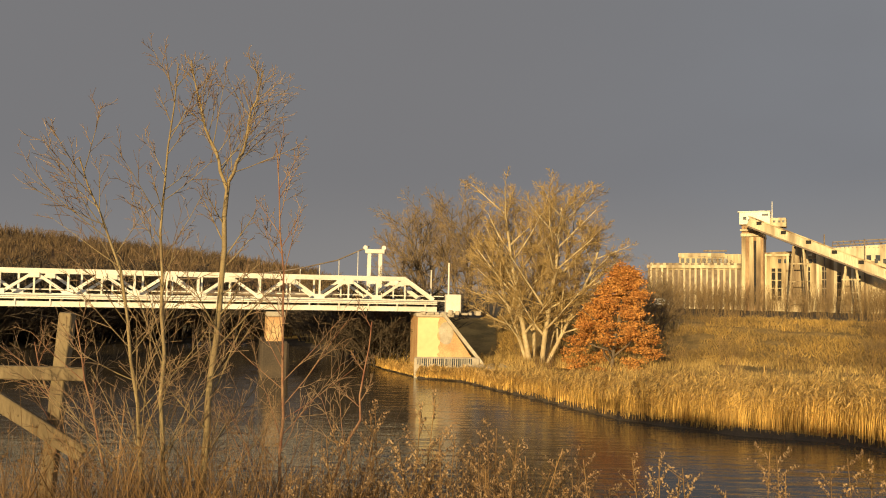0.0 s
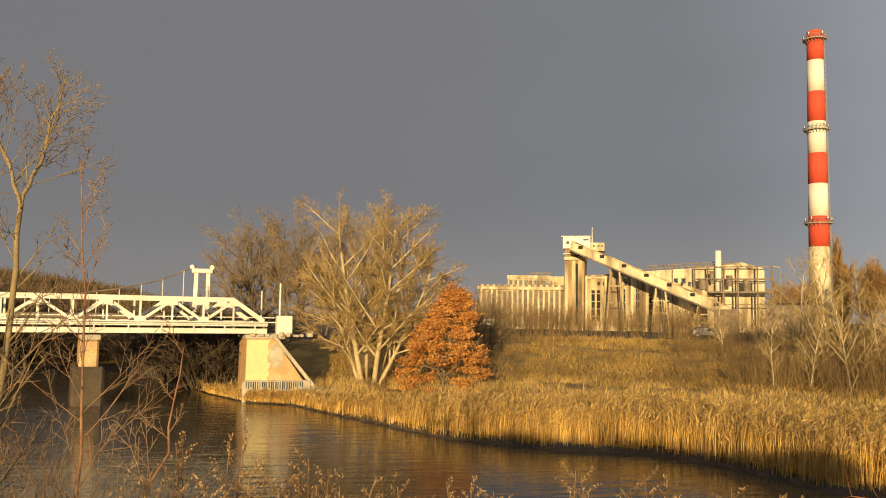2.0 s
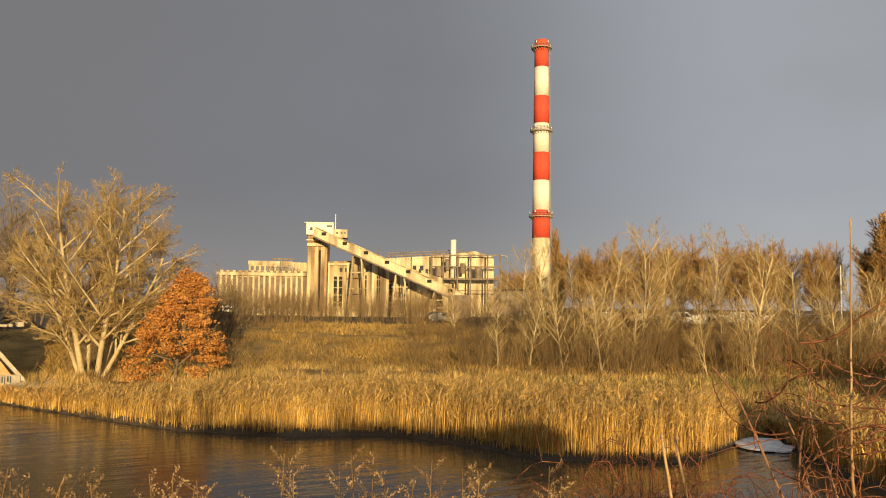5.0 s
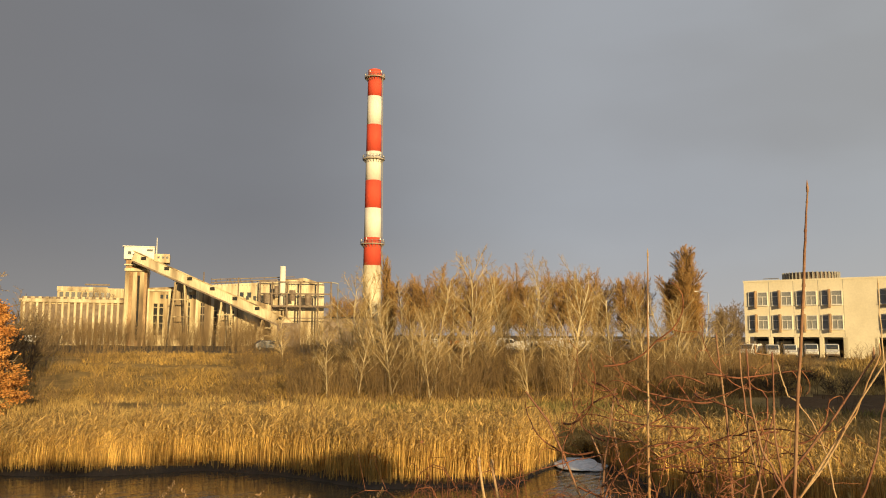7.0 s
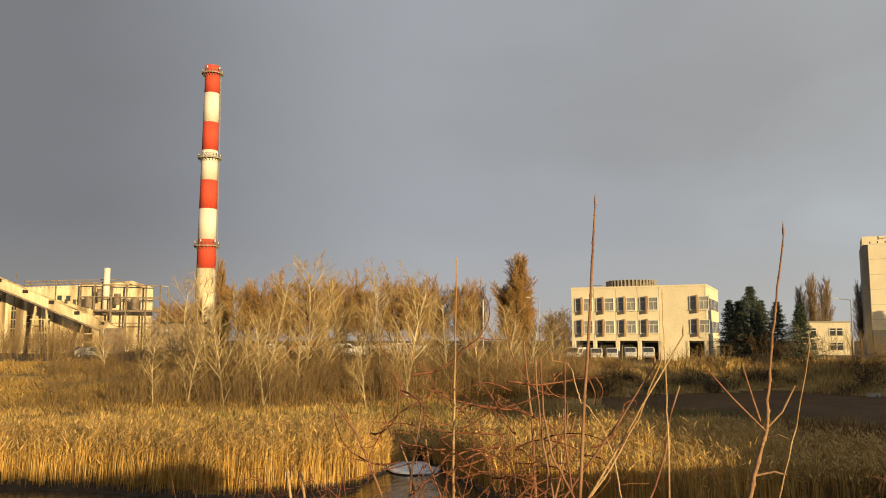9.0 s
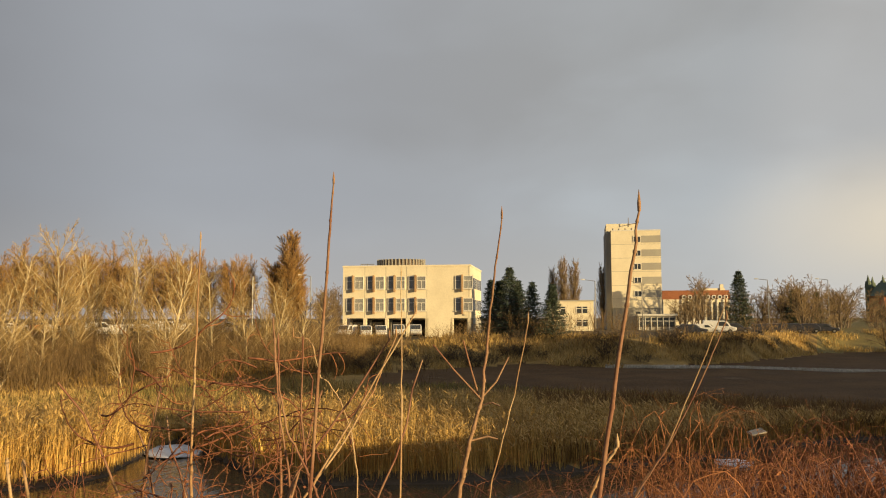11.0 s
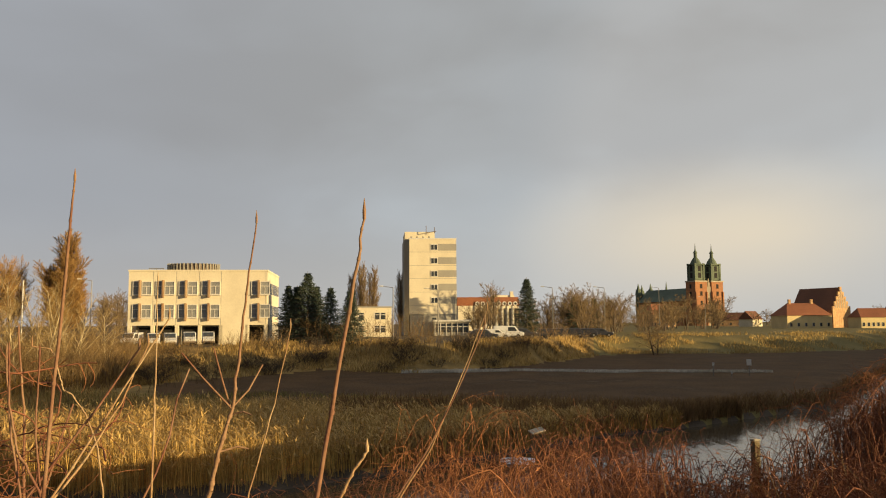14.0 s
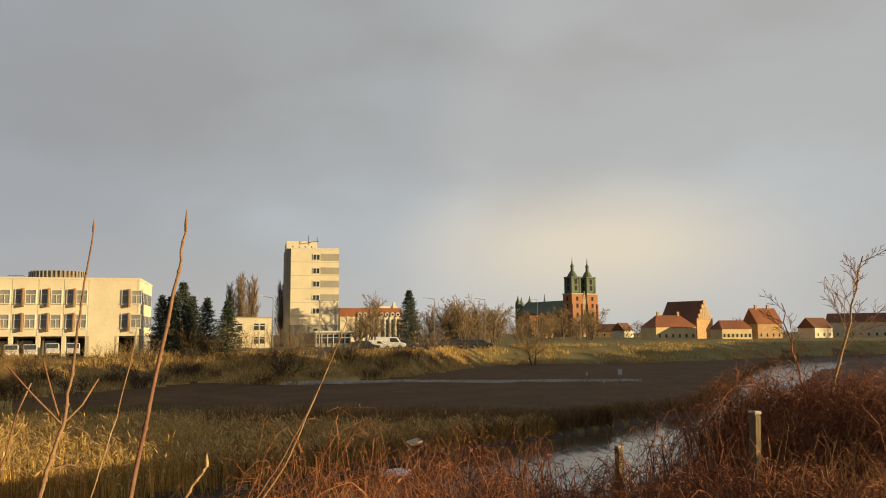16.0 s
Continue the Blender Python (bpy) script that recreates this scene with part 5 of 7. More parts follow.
for i in range(24):
    az = rng.uniform(-34, -3.2)
    r = fe(az) + rng.uniform(1, 16)
    tree("bank_scrub", mid[i % 3], on_land(az, r, -0.2), "bare dark scrub on the bank beyond the bridge", scale=rng.uniform(0.3, 0.75), turn=rng.uniform(0, 360), group="scrub beyond the bridge", wide=1.3)


# russet oak, leaves still on
def oak():
    rng = random.Random(8)
    root = new("oak_sapling")
    p = on_land(11.9, 57, -0.2)
    root.matrix_basis = pose(p.x, p.y, p.z)
    tagged(root, "young oak still thick with dry orange-brown leaves", "tree")
    limbs, twigs = [], []
    spec_min[0] = 0.01
    grow(rng, Vector((0, 0, 0)), Vector((0.12, 0, 1)), 7.0, 0.15, 0, [(26, 0.5, 68, 0.08, 0.05, 0.03), (7, 0.4, 45, 0.2, 0.1, 0.03), (0, 0, 0, 0, 0.1, 0)], limbs, twigs)
    piece("trunk", stick_mesh("trunk", limbs, M["dullbark"], 5), root)
    verts = []
    nclump = 330
    for k in range(nclump):
        t = rng.random() ** 0.8
        z = 0.35 + 6.9 * t
        prof = 3.6 * (1 - t) ** 0.72 * min(1.0, 0.62 + 2.2 * t) + 0.25
        a = rng.uniform(0, 2 * math.pi)
        rr = prof * rng.uniform(0.35, 1.0) ** 0.6
        c = Vector((rr * math.cos(a) + 0.2 * z - 0.5, rr * math.sin(a), z + rng.gauss(0, 0.15)))
        for j in range(75):
            q = c + Vector((rng.gauss(0, 0.26), rng.gauss(0, 0.26), rng.gauss(0, 0.10)))
            u = Vector((rng.gauss(0, 1), rng.gauss(0, 1), rng.gauss(0, 0.7))).normalized()
            w = u.cross(Vector((rng.gauss(0, 1), rng.gauss(0, 1), rng.gauss(0, 1)))).normalized()
            s = rng.uniform(0.06, 0.11)
            verts += [q - u * s, q + w * s * 0.55, q + u * s, q - w * s * 0.55]
    f = np.arange(len(verts), dtype=np.int32).reshape(-1, 4)
    piece("foliage", quad_mesh("foliage", np.array(verts), f, M["oakleaf"]), root)


oak()


# ---- blades: reeds and grass ----
def blades(name, az, r, h, w, lean, mat, seed, plume=None, dz=-0.05, twist=None):
    """Bent blades on the land at the given bearings and distances, all arrays."""
    rs = np.random.RandomState(seed)
    n = len(az)
    a = np.radians(az)
    base = np.stack([r * np.sin(a), r * np.cos(a), land(az, r) + dz], 1)
    ang = rs.uniform(0, 2 * np.pi, n)
    side = np.stack([np.cos(ang), np.sin(ang), np.zeros(n)], 1)
    la = rs.uniform(0, 2 * np.pi, n) if twist is None else rs.normal(twist, 0.7, n)
    bend = np.stack([np.cos(la), np.sin(la), np.zeros(n)], 1) * (lean * h)[:, None]
    up = np.zeros((n, 3))
    up[:, 2] = h
    v = np.empty((n, 6, 3))
    for k, (f, ww) in enumerate(((0.0, 1.0), (0.55, 0.8), (1.0, 0.15))):
        c = base + up * f + bend * f * f
        v[:, 2 * k] = c - side * (w * ww / 2)[:, None]
        v[:, 2 * k + 1] = c + side * (w * ww / 2)[:, None]
    b = np.arange(n)[:, None] * 6
    f = np.concatenate([b + np.array([[0, 1, 3, 2]]), b + np.array([[2, 3, 5, 4]])])
    me = quad_mesh(name, v.reshape(-1, 3), f, M[mat])
    pm = None
    if plume:
        k = rs.rand(n) < 0.75
        tip = (base + up + bend)[k]
        m = len(tip)
        d = bend[k] * 0.8 + np.array([0, 0, 1]) * (h[k] * 0.05)[:, None] + rs.normal(0, 0.05, (m, 3))
        d = d / (np.linalg.norm(d, axis=1, keepdims=True) + 1e-9) * rs.uniform(0.18, 0.38, (m, 1))
        s2 = side[k] * rs.uniform(0.022, 0.045, (m, 1))
        v2 = np.stack([tip - d * 0.3, tip + d * 0.25 + s2, tip + d, tip + d * 0.25 - s2], 1)
        pm = quad_mesh(name + "_plumes", v2.reshape(-1, 3), np.arange(m * 4).reshape(-1, 4), M[plume])
    return me, pm


def scatter(seed, n, a0, a1, lo, hi, power=1.0, clump=0.0, k=0.12):
    """Bearings and distances between two distances that are functions of the bearing; clump thins it out in patches."""
    rs = np.random.RandomState(seed)
    az = rs.uniform(a0, a1, n)
    u = rs.rand(n) ** power
    r = lo(az) + (hi(az) - lo(az)) * u
    if clump:
        x, y = r * np.sin(np.radians(az)), r * np.cos(np.radians(az))
        f = np.array([noise.noise(Vector((p * k, q * k, seed))) for p, q in zip(x, y)])
        keep = f > clump
        az, r = az[keep], r[keep]
    return az, r


REED_DEPTH = ([-6, -2, 3, 8, 14, 24, 36, 45, 48.5, 50, 53.5, 55, 60, 66, 72, 84, 96, 100], [0.4, 0.5, 1.5, 5, 7, 7.5, 8, 8, 5, 2.5, 2.5, 5, 12, 15, 15, 9, 3, 0.3])
REED_HIGH = ([-6, 0, 6, 14, 30, 47, 49.4, 50.0, 53.2, 54, 56, 66, 75, 90, 100], [0.4, 0.4, 0.8, 1.3, 1.7, 1.8, 1.6, 0.5, 0.5, 1.5, 1.6, 1.6, 1.4, 1.0, 0.7])


def stuff(name, me, label, category):
    return tagged(new(name, me), label, category, kind="stuff")


rs = np.random.RandomState(2)
az, r = scatter(11, 95000, -6, 100, lambda a: fe(a) + 0.15, lambda a: fe(a) + np.interp(a, *REED_DEPTH), 0.95)
hh = np.interp(az, *REED_HIGH) * rs.uniform(0.5, 1.14, len(az)) * (0.9 + 0.2 * np.sin(az * 2.9 + np.sin(r)) * np.sin(r * 1.1 + az * 0.7) + 0.16 * np.sin(az * 9.3 + 1.7 * np.sin(r * 2.1)) * np.sin(r * 3.7 + az * 2.2))
me, pm = blades("reeds", az, r, hh, rs.uniform(0.016, 0.034, len(az)), rs.uniform(0.02, 0.34, len(az)), "reed", 3, "plume", twist=0.6)
stuff("reed_bed", me, "tall golden dry reeds along the far river bank", "reeds")
stuff("reed_plumes", pm, "feathery pale seed plumes on the dry reeds", "reeds")
az, r = scatter(12, 90000, -4, 97, lambda a: fe(a) + np.interp(a, *REED_DEPTH) * 0.8, lambda a: np.minimum(be(a) + 2, np.where(a > 62, np.interp(a, *FIELD_EDGE), 200)), 1.0, -0.42)
me, _ = blades("meadow", az, r, rs.uniform(0.2, 0.62, len(az)) * (1 + 0.35 * np.sin(az * 2.3) * np.sin(r * 0.9)), rs.uniform(0.02, 0.045, len(az)), rs.uniform(0.1, 0.6, len(az)), "grassblade", 4)
stuff("meadow_grass", me, "tufted straw-coloured dry grass on the flood meadow", "grass")
az, r = scatter(15, 24000, 36, 80, lambda a: fe(a) + np.interp(a, *REED_DEPTH) * 0.7, lambda a: np.minimum(be(a), 67) - 0.6 * np.maximum(a - 66, 0), 0.8, 0.02)
me, _ = blades("green_meadow", az, r, rs.uniform(0.18, 0.5, len(az)), rs.uniform(0.03, 0.05, len(az)), rs.uniform(0.2, 0.7, len(az)), "greenblade", 5)
stuff("green_grass", me, "patches of fading green grass among the straw", "grass")
az, r = scatter(13, 60000, 4, 66, be, te, 0.9, -0.2, 0.2)
me, _ = blades("slope", az, r, rs.uniform(0.2, 0.62, len(az)) * (1 + 0.5 * np.sin(az * 4.1 + r * 0.3) * np.sin(r * 0.8)), rs.uniform(0.04, 0.08, len(az)), rs.uniform(0.4, 1.3, len(az)), "slopeblade", 6)
stuff("slope_grass", me, "matted golden grass on the embankment slope", "grass")
az, r = scatter(14, 26000, 64, 122, lambda a: be(a) - 1, lambda a: te(a) + 3, 1.0, -0.1, 0.15)
me, _ = blades("bank", az, r, rs.uniform(0.25, 0.8, len(az)), rs.uniform(0.06, 0.11, len(az)), rs.uniform(0.2, 0.9, len(az)), "grassblade", 7)
stuff("bank_grass", me, "rough dry grass on the far embankment", "grass")
az, r = scatter(16, 9000, 80, 116, lambda a: fe(a) + 0.2, lambda a: fe(a) + 5, 0.8, -0.2, 0.3)
me, _ = blades("edge", az, r, rs.uniform(0.4, 1.1, len(az)), rs.uniform(0.04, 0.08, len(az)), rs.uniform(0.2, 0.8, len(az)), "dryweed", 8)
stuff("edge_weeds", me, "brown dead weeds along the ice-edged channel", "weeds")

az, r = scatter(18, 15000, 76, 106, lambda a: fe(a) + 0.4, lambda a: np.interp(a, *FIELD_EDGE) - 3, 0.9, -0.3, 0.25)
me, _ = blades("brown_weeds", az, r, rs.uniform(0.5, 1.25, len(az)), rs.uniform(0.03, 0.06, len(az)), rs.uniform(0.1, 0.5, len(az)), "dryweed", 10)
stuff("brown_weeds", me, "tall brown dead weeds in front of the mown field", "weeds")
az, r = scatter(19, 16000, 5, 70, lambda a: fe(a) + 3, lambda a: be(a) + 6, 0.9, 0.22, 0.5)
me, _ = blades("weed_clumps", az, r, rs.uniform(0.5, 1.2, len(az)), rs.uniform(0.03, 0.05, len(az)), rs.uniform(0.1, 0.5, len(az)), "brownweed", 20)
stuff("weed_clumps", me, "dark brown clumps of dead dock and thistle", "weeds")

# cut stalks across the mown field, their pale colour standing in for sunlight
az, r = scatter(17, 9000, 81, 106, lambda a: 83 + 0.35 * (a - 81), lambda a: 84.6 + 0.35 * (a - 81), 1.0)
me, _ = blades("strip", az, r, rs.uniform(0.1, 0.35, len(az)), rs.uniform(0.05, 0.1, len(az)), rs.uniform(0.1, 0.6, len(az)), "sunstraw", 9)
stuff("stubble_strip", me, "strip of cut straw across the dark field, coloured pale as if sunlit", "stubble")

# ---- thickets of thin shoots ----
rng = random.Random(77)
thin = [(6, 0.42, 26, 0.2, 0.05, 0.03), (4, 0.5, 30, 0.2, 0.08, 0.03), (0, 0.6, 25, 0.2, 0.1, 0.02)]
bushes = [tree_meshes(50 + i, fan(rng, 12, 3.6, 0.2, 0.026, 1.0), thin, "brushtwig", "brushtwig", 0.007, 3) for i in range(5)]
n = 0
for i in range(270):
    az = rng.uniform(27.5, 64.5)
    f = rng.random()
    r = be(az) + 1.5 + (te(az) - be(az) - 2) * f
    s = rng.uniform(0.6, 0.95) * float(np.interp(az, [27, 33, 38, 60, 65], [0.5, 0.8, 1.0, 0.95, 0.75])) * (1.1 - 0.3 * f)
    tree("brush_thicket", bushes[i % 5], on_land(az, r, -0.15), "thicket of thin bare golden-brown shoots on the embankment", "brush", s, rng.uniform(0, 360), "brush on the embankment", wide=1.25)
for i in range(95):
    az = rng.uniform(13.5, 33.5)
    r = rng.uniform(106, 150)
    tree("roadside_brush", bushes[i % 5], on_land(az, r, -0.15), "thin bare brush in front of the derelict plant", "brush", rng.uniform(0.6, 1.35), rng.uniform(0, 360), "brush by the plant")
for i in range(34):
    az = rng.uniform(6, 20)
    r = be(az) + rng.uniform(0, 1) * (te(az) - be(az))
    tree("roadside_brush", bushes[i % 5], on_land(az, r, -0.15), "thin bare brush on the grassy slope", "brush", rng.uniform(0.4, 0.75), rng.uniform(0, 360), "brush on the slope")

# ---- leaning pale trees along the embankment ----
rng = random.Random(31)
slim = [(15, 0.40, 42, 0.2, 0.05, 0.02), (8, 0.46, 40, 0.15, 0.07, 0.03), (7, 0.5, 36, 0.1, 0.08, 0.02), (0, 0.6, 30, 0.1, 0.1, 0.01)]
slims = [tree_meshes(60 + i, [((0, 0, 0), (rng.uniform(-0.3, 0.3), rng.uniform(-0.2, 0.2), 1), 7.5, 0.10), ((0.25, 0, 0), (rng.uniform(-0.5, 0.5), 0.1, 1), 5.5, 0.07)], slim, "bark", "twig", 0.010) for i in range(4)]
for i, (az, s) in enumerate(((33.0, 0.72), (35.5, 1.05), (37.6, 1.12), (39.4, 1.0), (41.0, 1.2), (42.6, 1.0), (44.0, 1.28), (45.2, 1.1), (46.8, 1.18), (48.2, 1.05), (49.4, 1.2), (51.0, 1.15), (52.4, 1.2), (53.8, 0.95), (55.5, 0.85), (57.3, 0.8), (59.3, 0.8), (61.4, 0.62), (31.0, 0.6))):
    r = be(az) + (te(az) - be(az)) * rng.uniform(0.25, 0.9)
    tree("slim_tree", slims[i % 4], on_land(az, r, -0.2), "slim bare tree with a pale leaning trunk on the embankment", scale=s * 1.05, turn=rng.uniform(0, 360), group="slim embankment trees")

for i in range(20):
    az = rng.uniform(33, 60)
    r = be(az) + (te(az) - be(az)) * rng.uniform(0.05, 0.5)
    tree("slim_tree", slims[i % 4], on_land(az, r, -0.2), "slim bare tree with a pale leaning trunk on the embankment", scale=rng.uniform(0.6, 0.95), turn=rng.uniform(0, 360), group="slim embankment trees")

# ---- far poplars and tree line ----
rng = random.Random(41)
upright = [(52, 0.28, 28, 0.05, 0.02, 0.03), (11, 0.5, 24, 0.1, 0.04, 0.10), (13, 0.6, 20, 0.1, 0.05, 0.08), (0, 0.6, 18, 0.1, 0.06, 0.05)]
pops = [tree_meshes(70 + i, [((0, 0, 0), (0.02, 0, 1), 19.0, 0.36)] + fan(rng, 4, 14.0, 0.14, 0.16, 0.3), upright, "dullbark", "poplar", 0.018) for i in range(2)]
rounds = [tree_meshes(80 + i, fan(rng, 5, 13.0, 0.26, 0.2, 0.3), [(17, 0.42, 44, 0.2, 0.05, 0.02), (12, 0.48, 36, 0.12, 0.06, 0.05), (14, 0.55, 30, 0.1, 0.07, 0.05), (0, 0.5, 24, 0.1, 0.08, 0.03)], "dullbark", "poplar", 0.016) for i in range(2)]
for i, (az, r, s, w) in enumerate(((58.75, 182, 1.02, 1.75), (38.3, 215, 1.1, 0.8))):
    tree("lombardy_poplar", pops[i % 2], on_land(az, r, -0.2), "tall upright golden poplar", scale=s, turn=i * 50, group="far poplars", wide=w)
for i, (az, r, s, w) in enumerate(((54.9, 185, 1.22, 0.72), (55.8, 188, 1.1, 0.6), (34.6, 225, 1.0, 1.0), (39.8, 200, 1.15, 0.9), (41.3, 196, 1.22, 1.0), (43.0, 198, 1.28, 1.0), (44.6, 195, 1.25, 1.0), (46.3, 196, 1.28, 1.0), (47.8, 192, 1.18, 0.95), (50.2, 190, 1.2, 0.95), (51.7, 188, 1.26, 0.95), (53.0, 190, 1.15, 0.9), (36.0, 230, 1.0, 0.9))):
    tree("round_poplar", rounds[i % 2], on_land(az, r, -0.2), "bare round-headed tree with golden twigs beyond the yard", scale=s * 0.97, turn=i * 67, group="trees beyond the yard", wide=w)
barepops = tree_meshes(76, fan(rng, 3, 17.0, 0.05, 0.2, 0.3), [(22, 0.32, 24, 0.1, 0.02, 0.05), (9, 0.5, 24, 0.1, 0.05, 0.07), (8, 0.55, 22, 0.1, 0.06, 0.05), (0, 0, 0, 0, 0.05, 0.02)], "dullbark", "dulltwig", 0.028)
for i, (az, r, s) in enumerate(((77.6, 190, 0.82), (78.2, 188, 0.95), (78.9, 190, 0.92), (80.9, 172, 0.78))):
    tree("lombardy_poplar", barepops, on_land(az, r, -0.2), "tall bare grey upright poplar behind the annex", scale=s, turn=i * 80, group="poplars behind the annex", wide=0.7)

grey = [tree_meshes(90 + i, fan(rng, 3, 8.0, 0.22, 0.14, 0.3), [(9, 0.52, 46, 0.15, 0.06, 0.01), (7, 0.48, 42, 0.12, 0.08, 0.02), (6, 0.5, 40, 0.1, 0.1, 0.02), (0, 0.5, 32, 0.1, 0.1, 0.01)], "dullbark", "dulltwig", 0.03) for i in range(3)]
rng = random.Random(51)
for i in range(56):
    az = rng.uniform(86, 103)
    r = rng.uniform(150, 260) if az < 98 else rng.uniform(230, 420)
    tree("grey_tree", grey[i % 3], on_land(az, r, -0.2), "bare grey-brown tree along the road", scale=rng.uniform(0.65, 1.1) * (1.0 if r < 260 else 1.5), turn=rng.uniform(0, 360), group="roadside trees")
for i in range(52):
    az = rng.uniform(59.5, 63) if i < 9 else rng.uniform(103, 123)
    r = rng.uniform(190, 260) if i < 9 else rng.uniform(430, 620)
    tree("grey_tree", grey[i % 3], on_land(az, r, -0.2), "bare grey-brown tree in the distance", scale=rng.uniform(0.7, 1.3), turn=rng.uniform(0, 360), group="distant trees")
# the same darkened scrub puts shade on the bank below the offices
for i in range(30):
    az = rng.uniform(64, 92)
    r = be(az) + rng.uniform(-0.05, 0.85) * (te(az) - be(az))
    tree("shade_toned_scrub", scrubs[i % 3], on_land(az, r, -0.2), "dense scrub on the bank below the offices, coloured dark for its shade", "brush", rng.uniform(0.2, 0.42), rng.uniform(0, 360), "dark scrub on the far bank", wide=1.5)
tree("bank_tree", grey[0], on_land(98.6, 128, -0.2), "spreading bare tree on the embankment", scale=0.62, wide=1.6)
for i in range(26):
    az = rng.uniform(63.5, 96)
    r = be(az) + rng.uniform(0.35, 1.05) * (te(az) - be(az)) + 0.5
    tree("dark_brush", bushes[i % 5], on_land(az, r, -0.15), "dark tangled brush on the shaded embankment", "brush", rng.uniform(0.35, 0.75), rng.uniform(0, 360), "brush on the far bank", wide=1.8)
for az, r, s in ((78.2, 101, 0.9), (79.6, 102, 1.0), (81.3, 103, 1.05), (82.4, 101, 0.8), (75.3, 100, 0.9)):
    tree("round_shrub", bushes[0], on_land(az, r, -0.15), "dense bare shrub at the top of the bank", "shrub", s, az * 7, "shrubs on the bank top", wide=1.5)


# ---- spruces ----
def spruce_mesh(seed, h, w):
    rng = random.Random(seed)
    limbs, quads = [(0, 0, 0, 0, 0, h, 0.12, 0.02)], []
    tiers = 30
    for t in range(tiers):
        z = 0.4 + (h - 0.5) * (t / tiers) ** 0.95
        reach = w * (1 - z / h) ** 0.85 * rng.uniform(0.75, 1.12) + 0.08
        for k in range(12):
            a = 2 * math.pi * (k + rng.random()) / 12
            L = reach * rng.uniform(0.55, 1.15)
            d = Vector((math.cos(a), math.sin(a), rng.uniform(-0.3, 0.0)))
            limbs.append((0, 0, z, *(Vector((0, 0, z)) + d * L), 0.025, 0.008))
            for j in range(20):
                f = 0.15 + 0.85 * (j + rng.random()) / 20
                c = Vector((0, 0, z)) + d * L * f + Vector((rng.gauss(0, 0.05), rng.gauss(0, 0.05), 0.18 * L * f * f + rng.gauss(0, 0.05)))
                u = (d * 0.8 + Vector((rng.gauss(0, 0.7), rng.gauss(0, 0.7), rng.gauss(-0.1, 0.45)))).normalized() * rng.uniform(0.10, 0.26)
                s = u.cross(Vector((rng.gauss(0, 1), rng.gauss(0, 1), 1))).normalized() * 0.045
                quads += [c - s, c + s, c + u + s * 0.3, c + u - s * 0.3]
    return stick_mesh("trunk", limbs, M["dullbark"], 4), quad_mesh("crown", np.array(quads), np.arange(len(quads)).reshape(-1, 4), M["needle"])


spruces = [spruce_mesh(5, 8.0, 2.5), spruce_mesh(6, 6.5, 2.3)]
for i, (az, r, s) in enumerate(((73.1, 105, 0.92), (73.7, 104, 0.95), (74.4, 102, 1.1), (75.0, 103, 0.95), (76.0, 100, 0.86), (77.4, 98, 0.86), (89.9, 150, 1.3), (93.2, 170, 1.0), (94.6, 175, 0.95))):
    tree("spruce", spruces[i % 2], on_land(az, r, -0.2), "dark green spruce beside the office lawn", scale=s * (1.05 if i % 2 == 0 else 1.22), turn=i * 33, group="spruces", wide=1.1)


# ---- wooded hill at the far left ----
def hill():
    rng = random.Random(3)
    rs = np.random.RandomState(3)
    azs = frange(-75, -4, 72)
    top = np.interp(azs, [-75, -40, -29, -19, -13, -9, -6, -4], [34, 33, 29, 22, 17, 12, 4, 1])
    verts, faces = [], []
    for j, (r, f) in enumerate(((300, 0.0), (345, 0.4), (390, 0.75), (430, 1.0), (520, 1.0))):
        for a, t in zip(azs, top):
            verts.append(P(a, r, 1.5 + t * f))
    n = len(azs)
    for j in range(4):
        for i in range(n - 1):
            faces.append((j * n + i, j * n + i + 1, (j + 1) * n + i + 1, (j + 1) * n + i))
    tagged(new("hillside", link_mesh("hillside", verts, faces, M["litter"], True)), "low wooded hill beyond the river", "hill", kind="structure")
    segs = []
    for k in range(9000):
        a = rng.uniform(-74, -5)
        f = rng.random()
        r = 300 + 135 * f
        t = float(np.interp(a, azs, top))
        z = 1.5 + t * float(np.interp(r, [300, 345, 390, 430, 520], [0, 0.4, 0.75, 1, 1]))
        p = P(a, r, z - 0.3)
        h = rng.uniform(2.5, 6.0)
        for m in range(5):
            q = p + Vector((rng.gauss(0, 1.3), rng.gauss(0, 1.0), h * rng.uniform(0.6, 1.1)))
            segs.append((*p, *q, 0.2, 0.05))
    stuff("hill_wood", stick_mesh("hill_wood", segs, M["hillwood"], 3), "bare brown woodland covering the distant hill", "woodland")


hill()


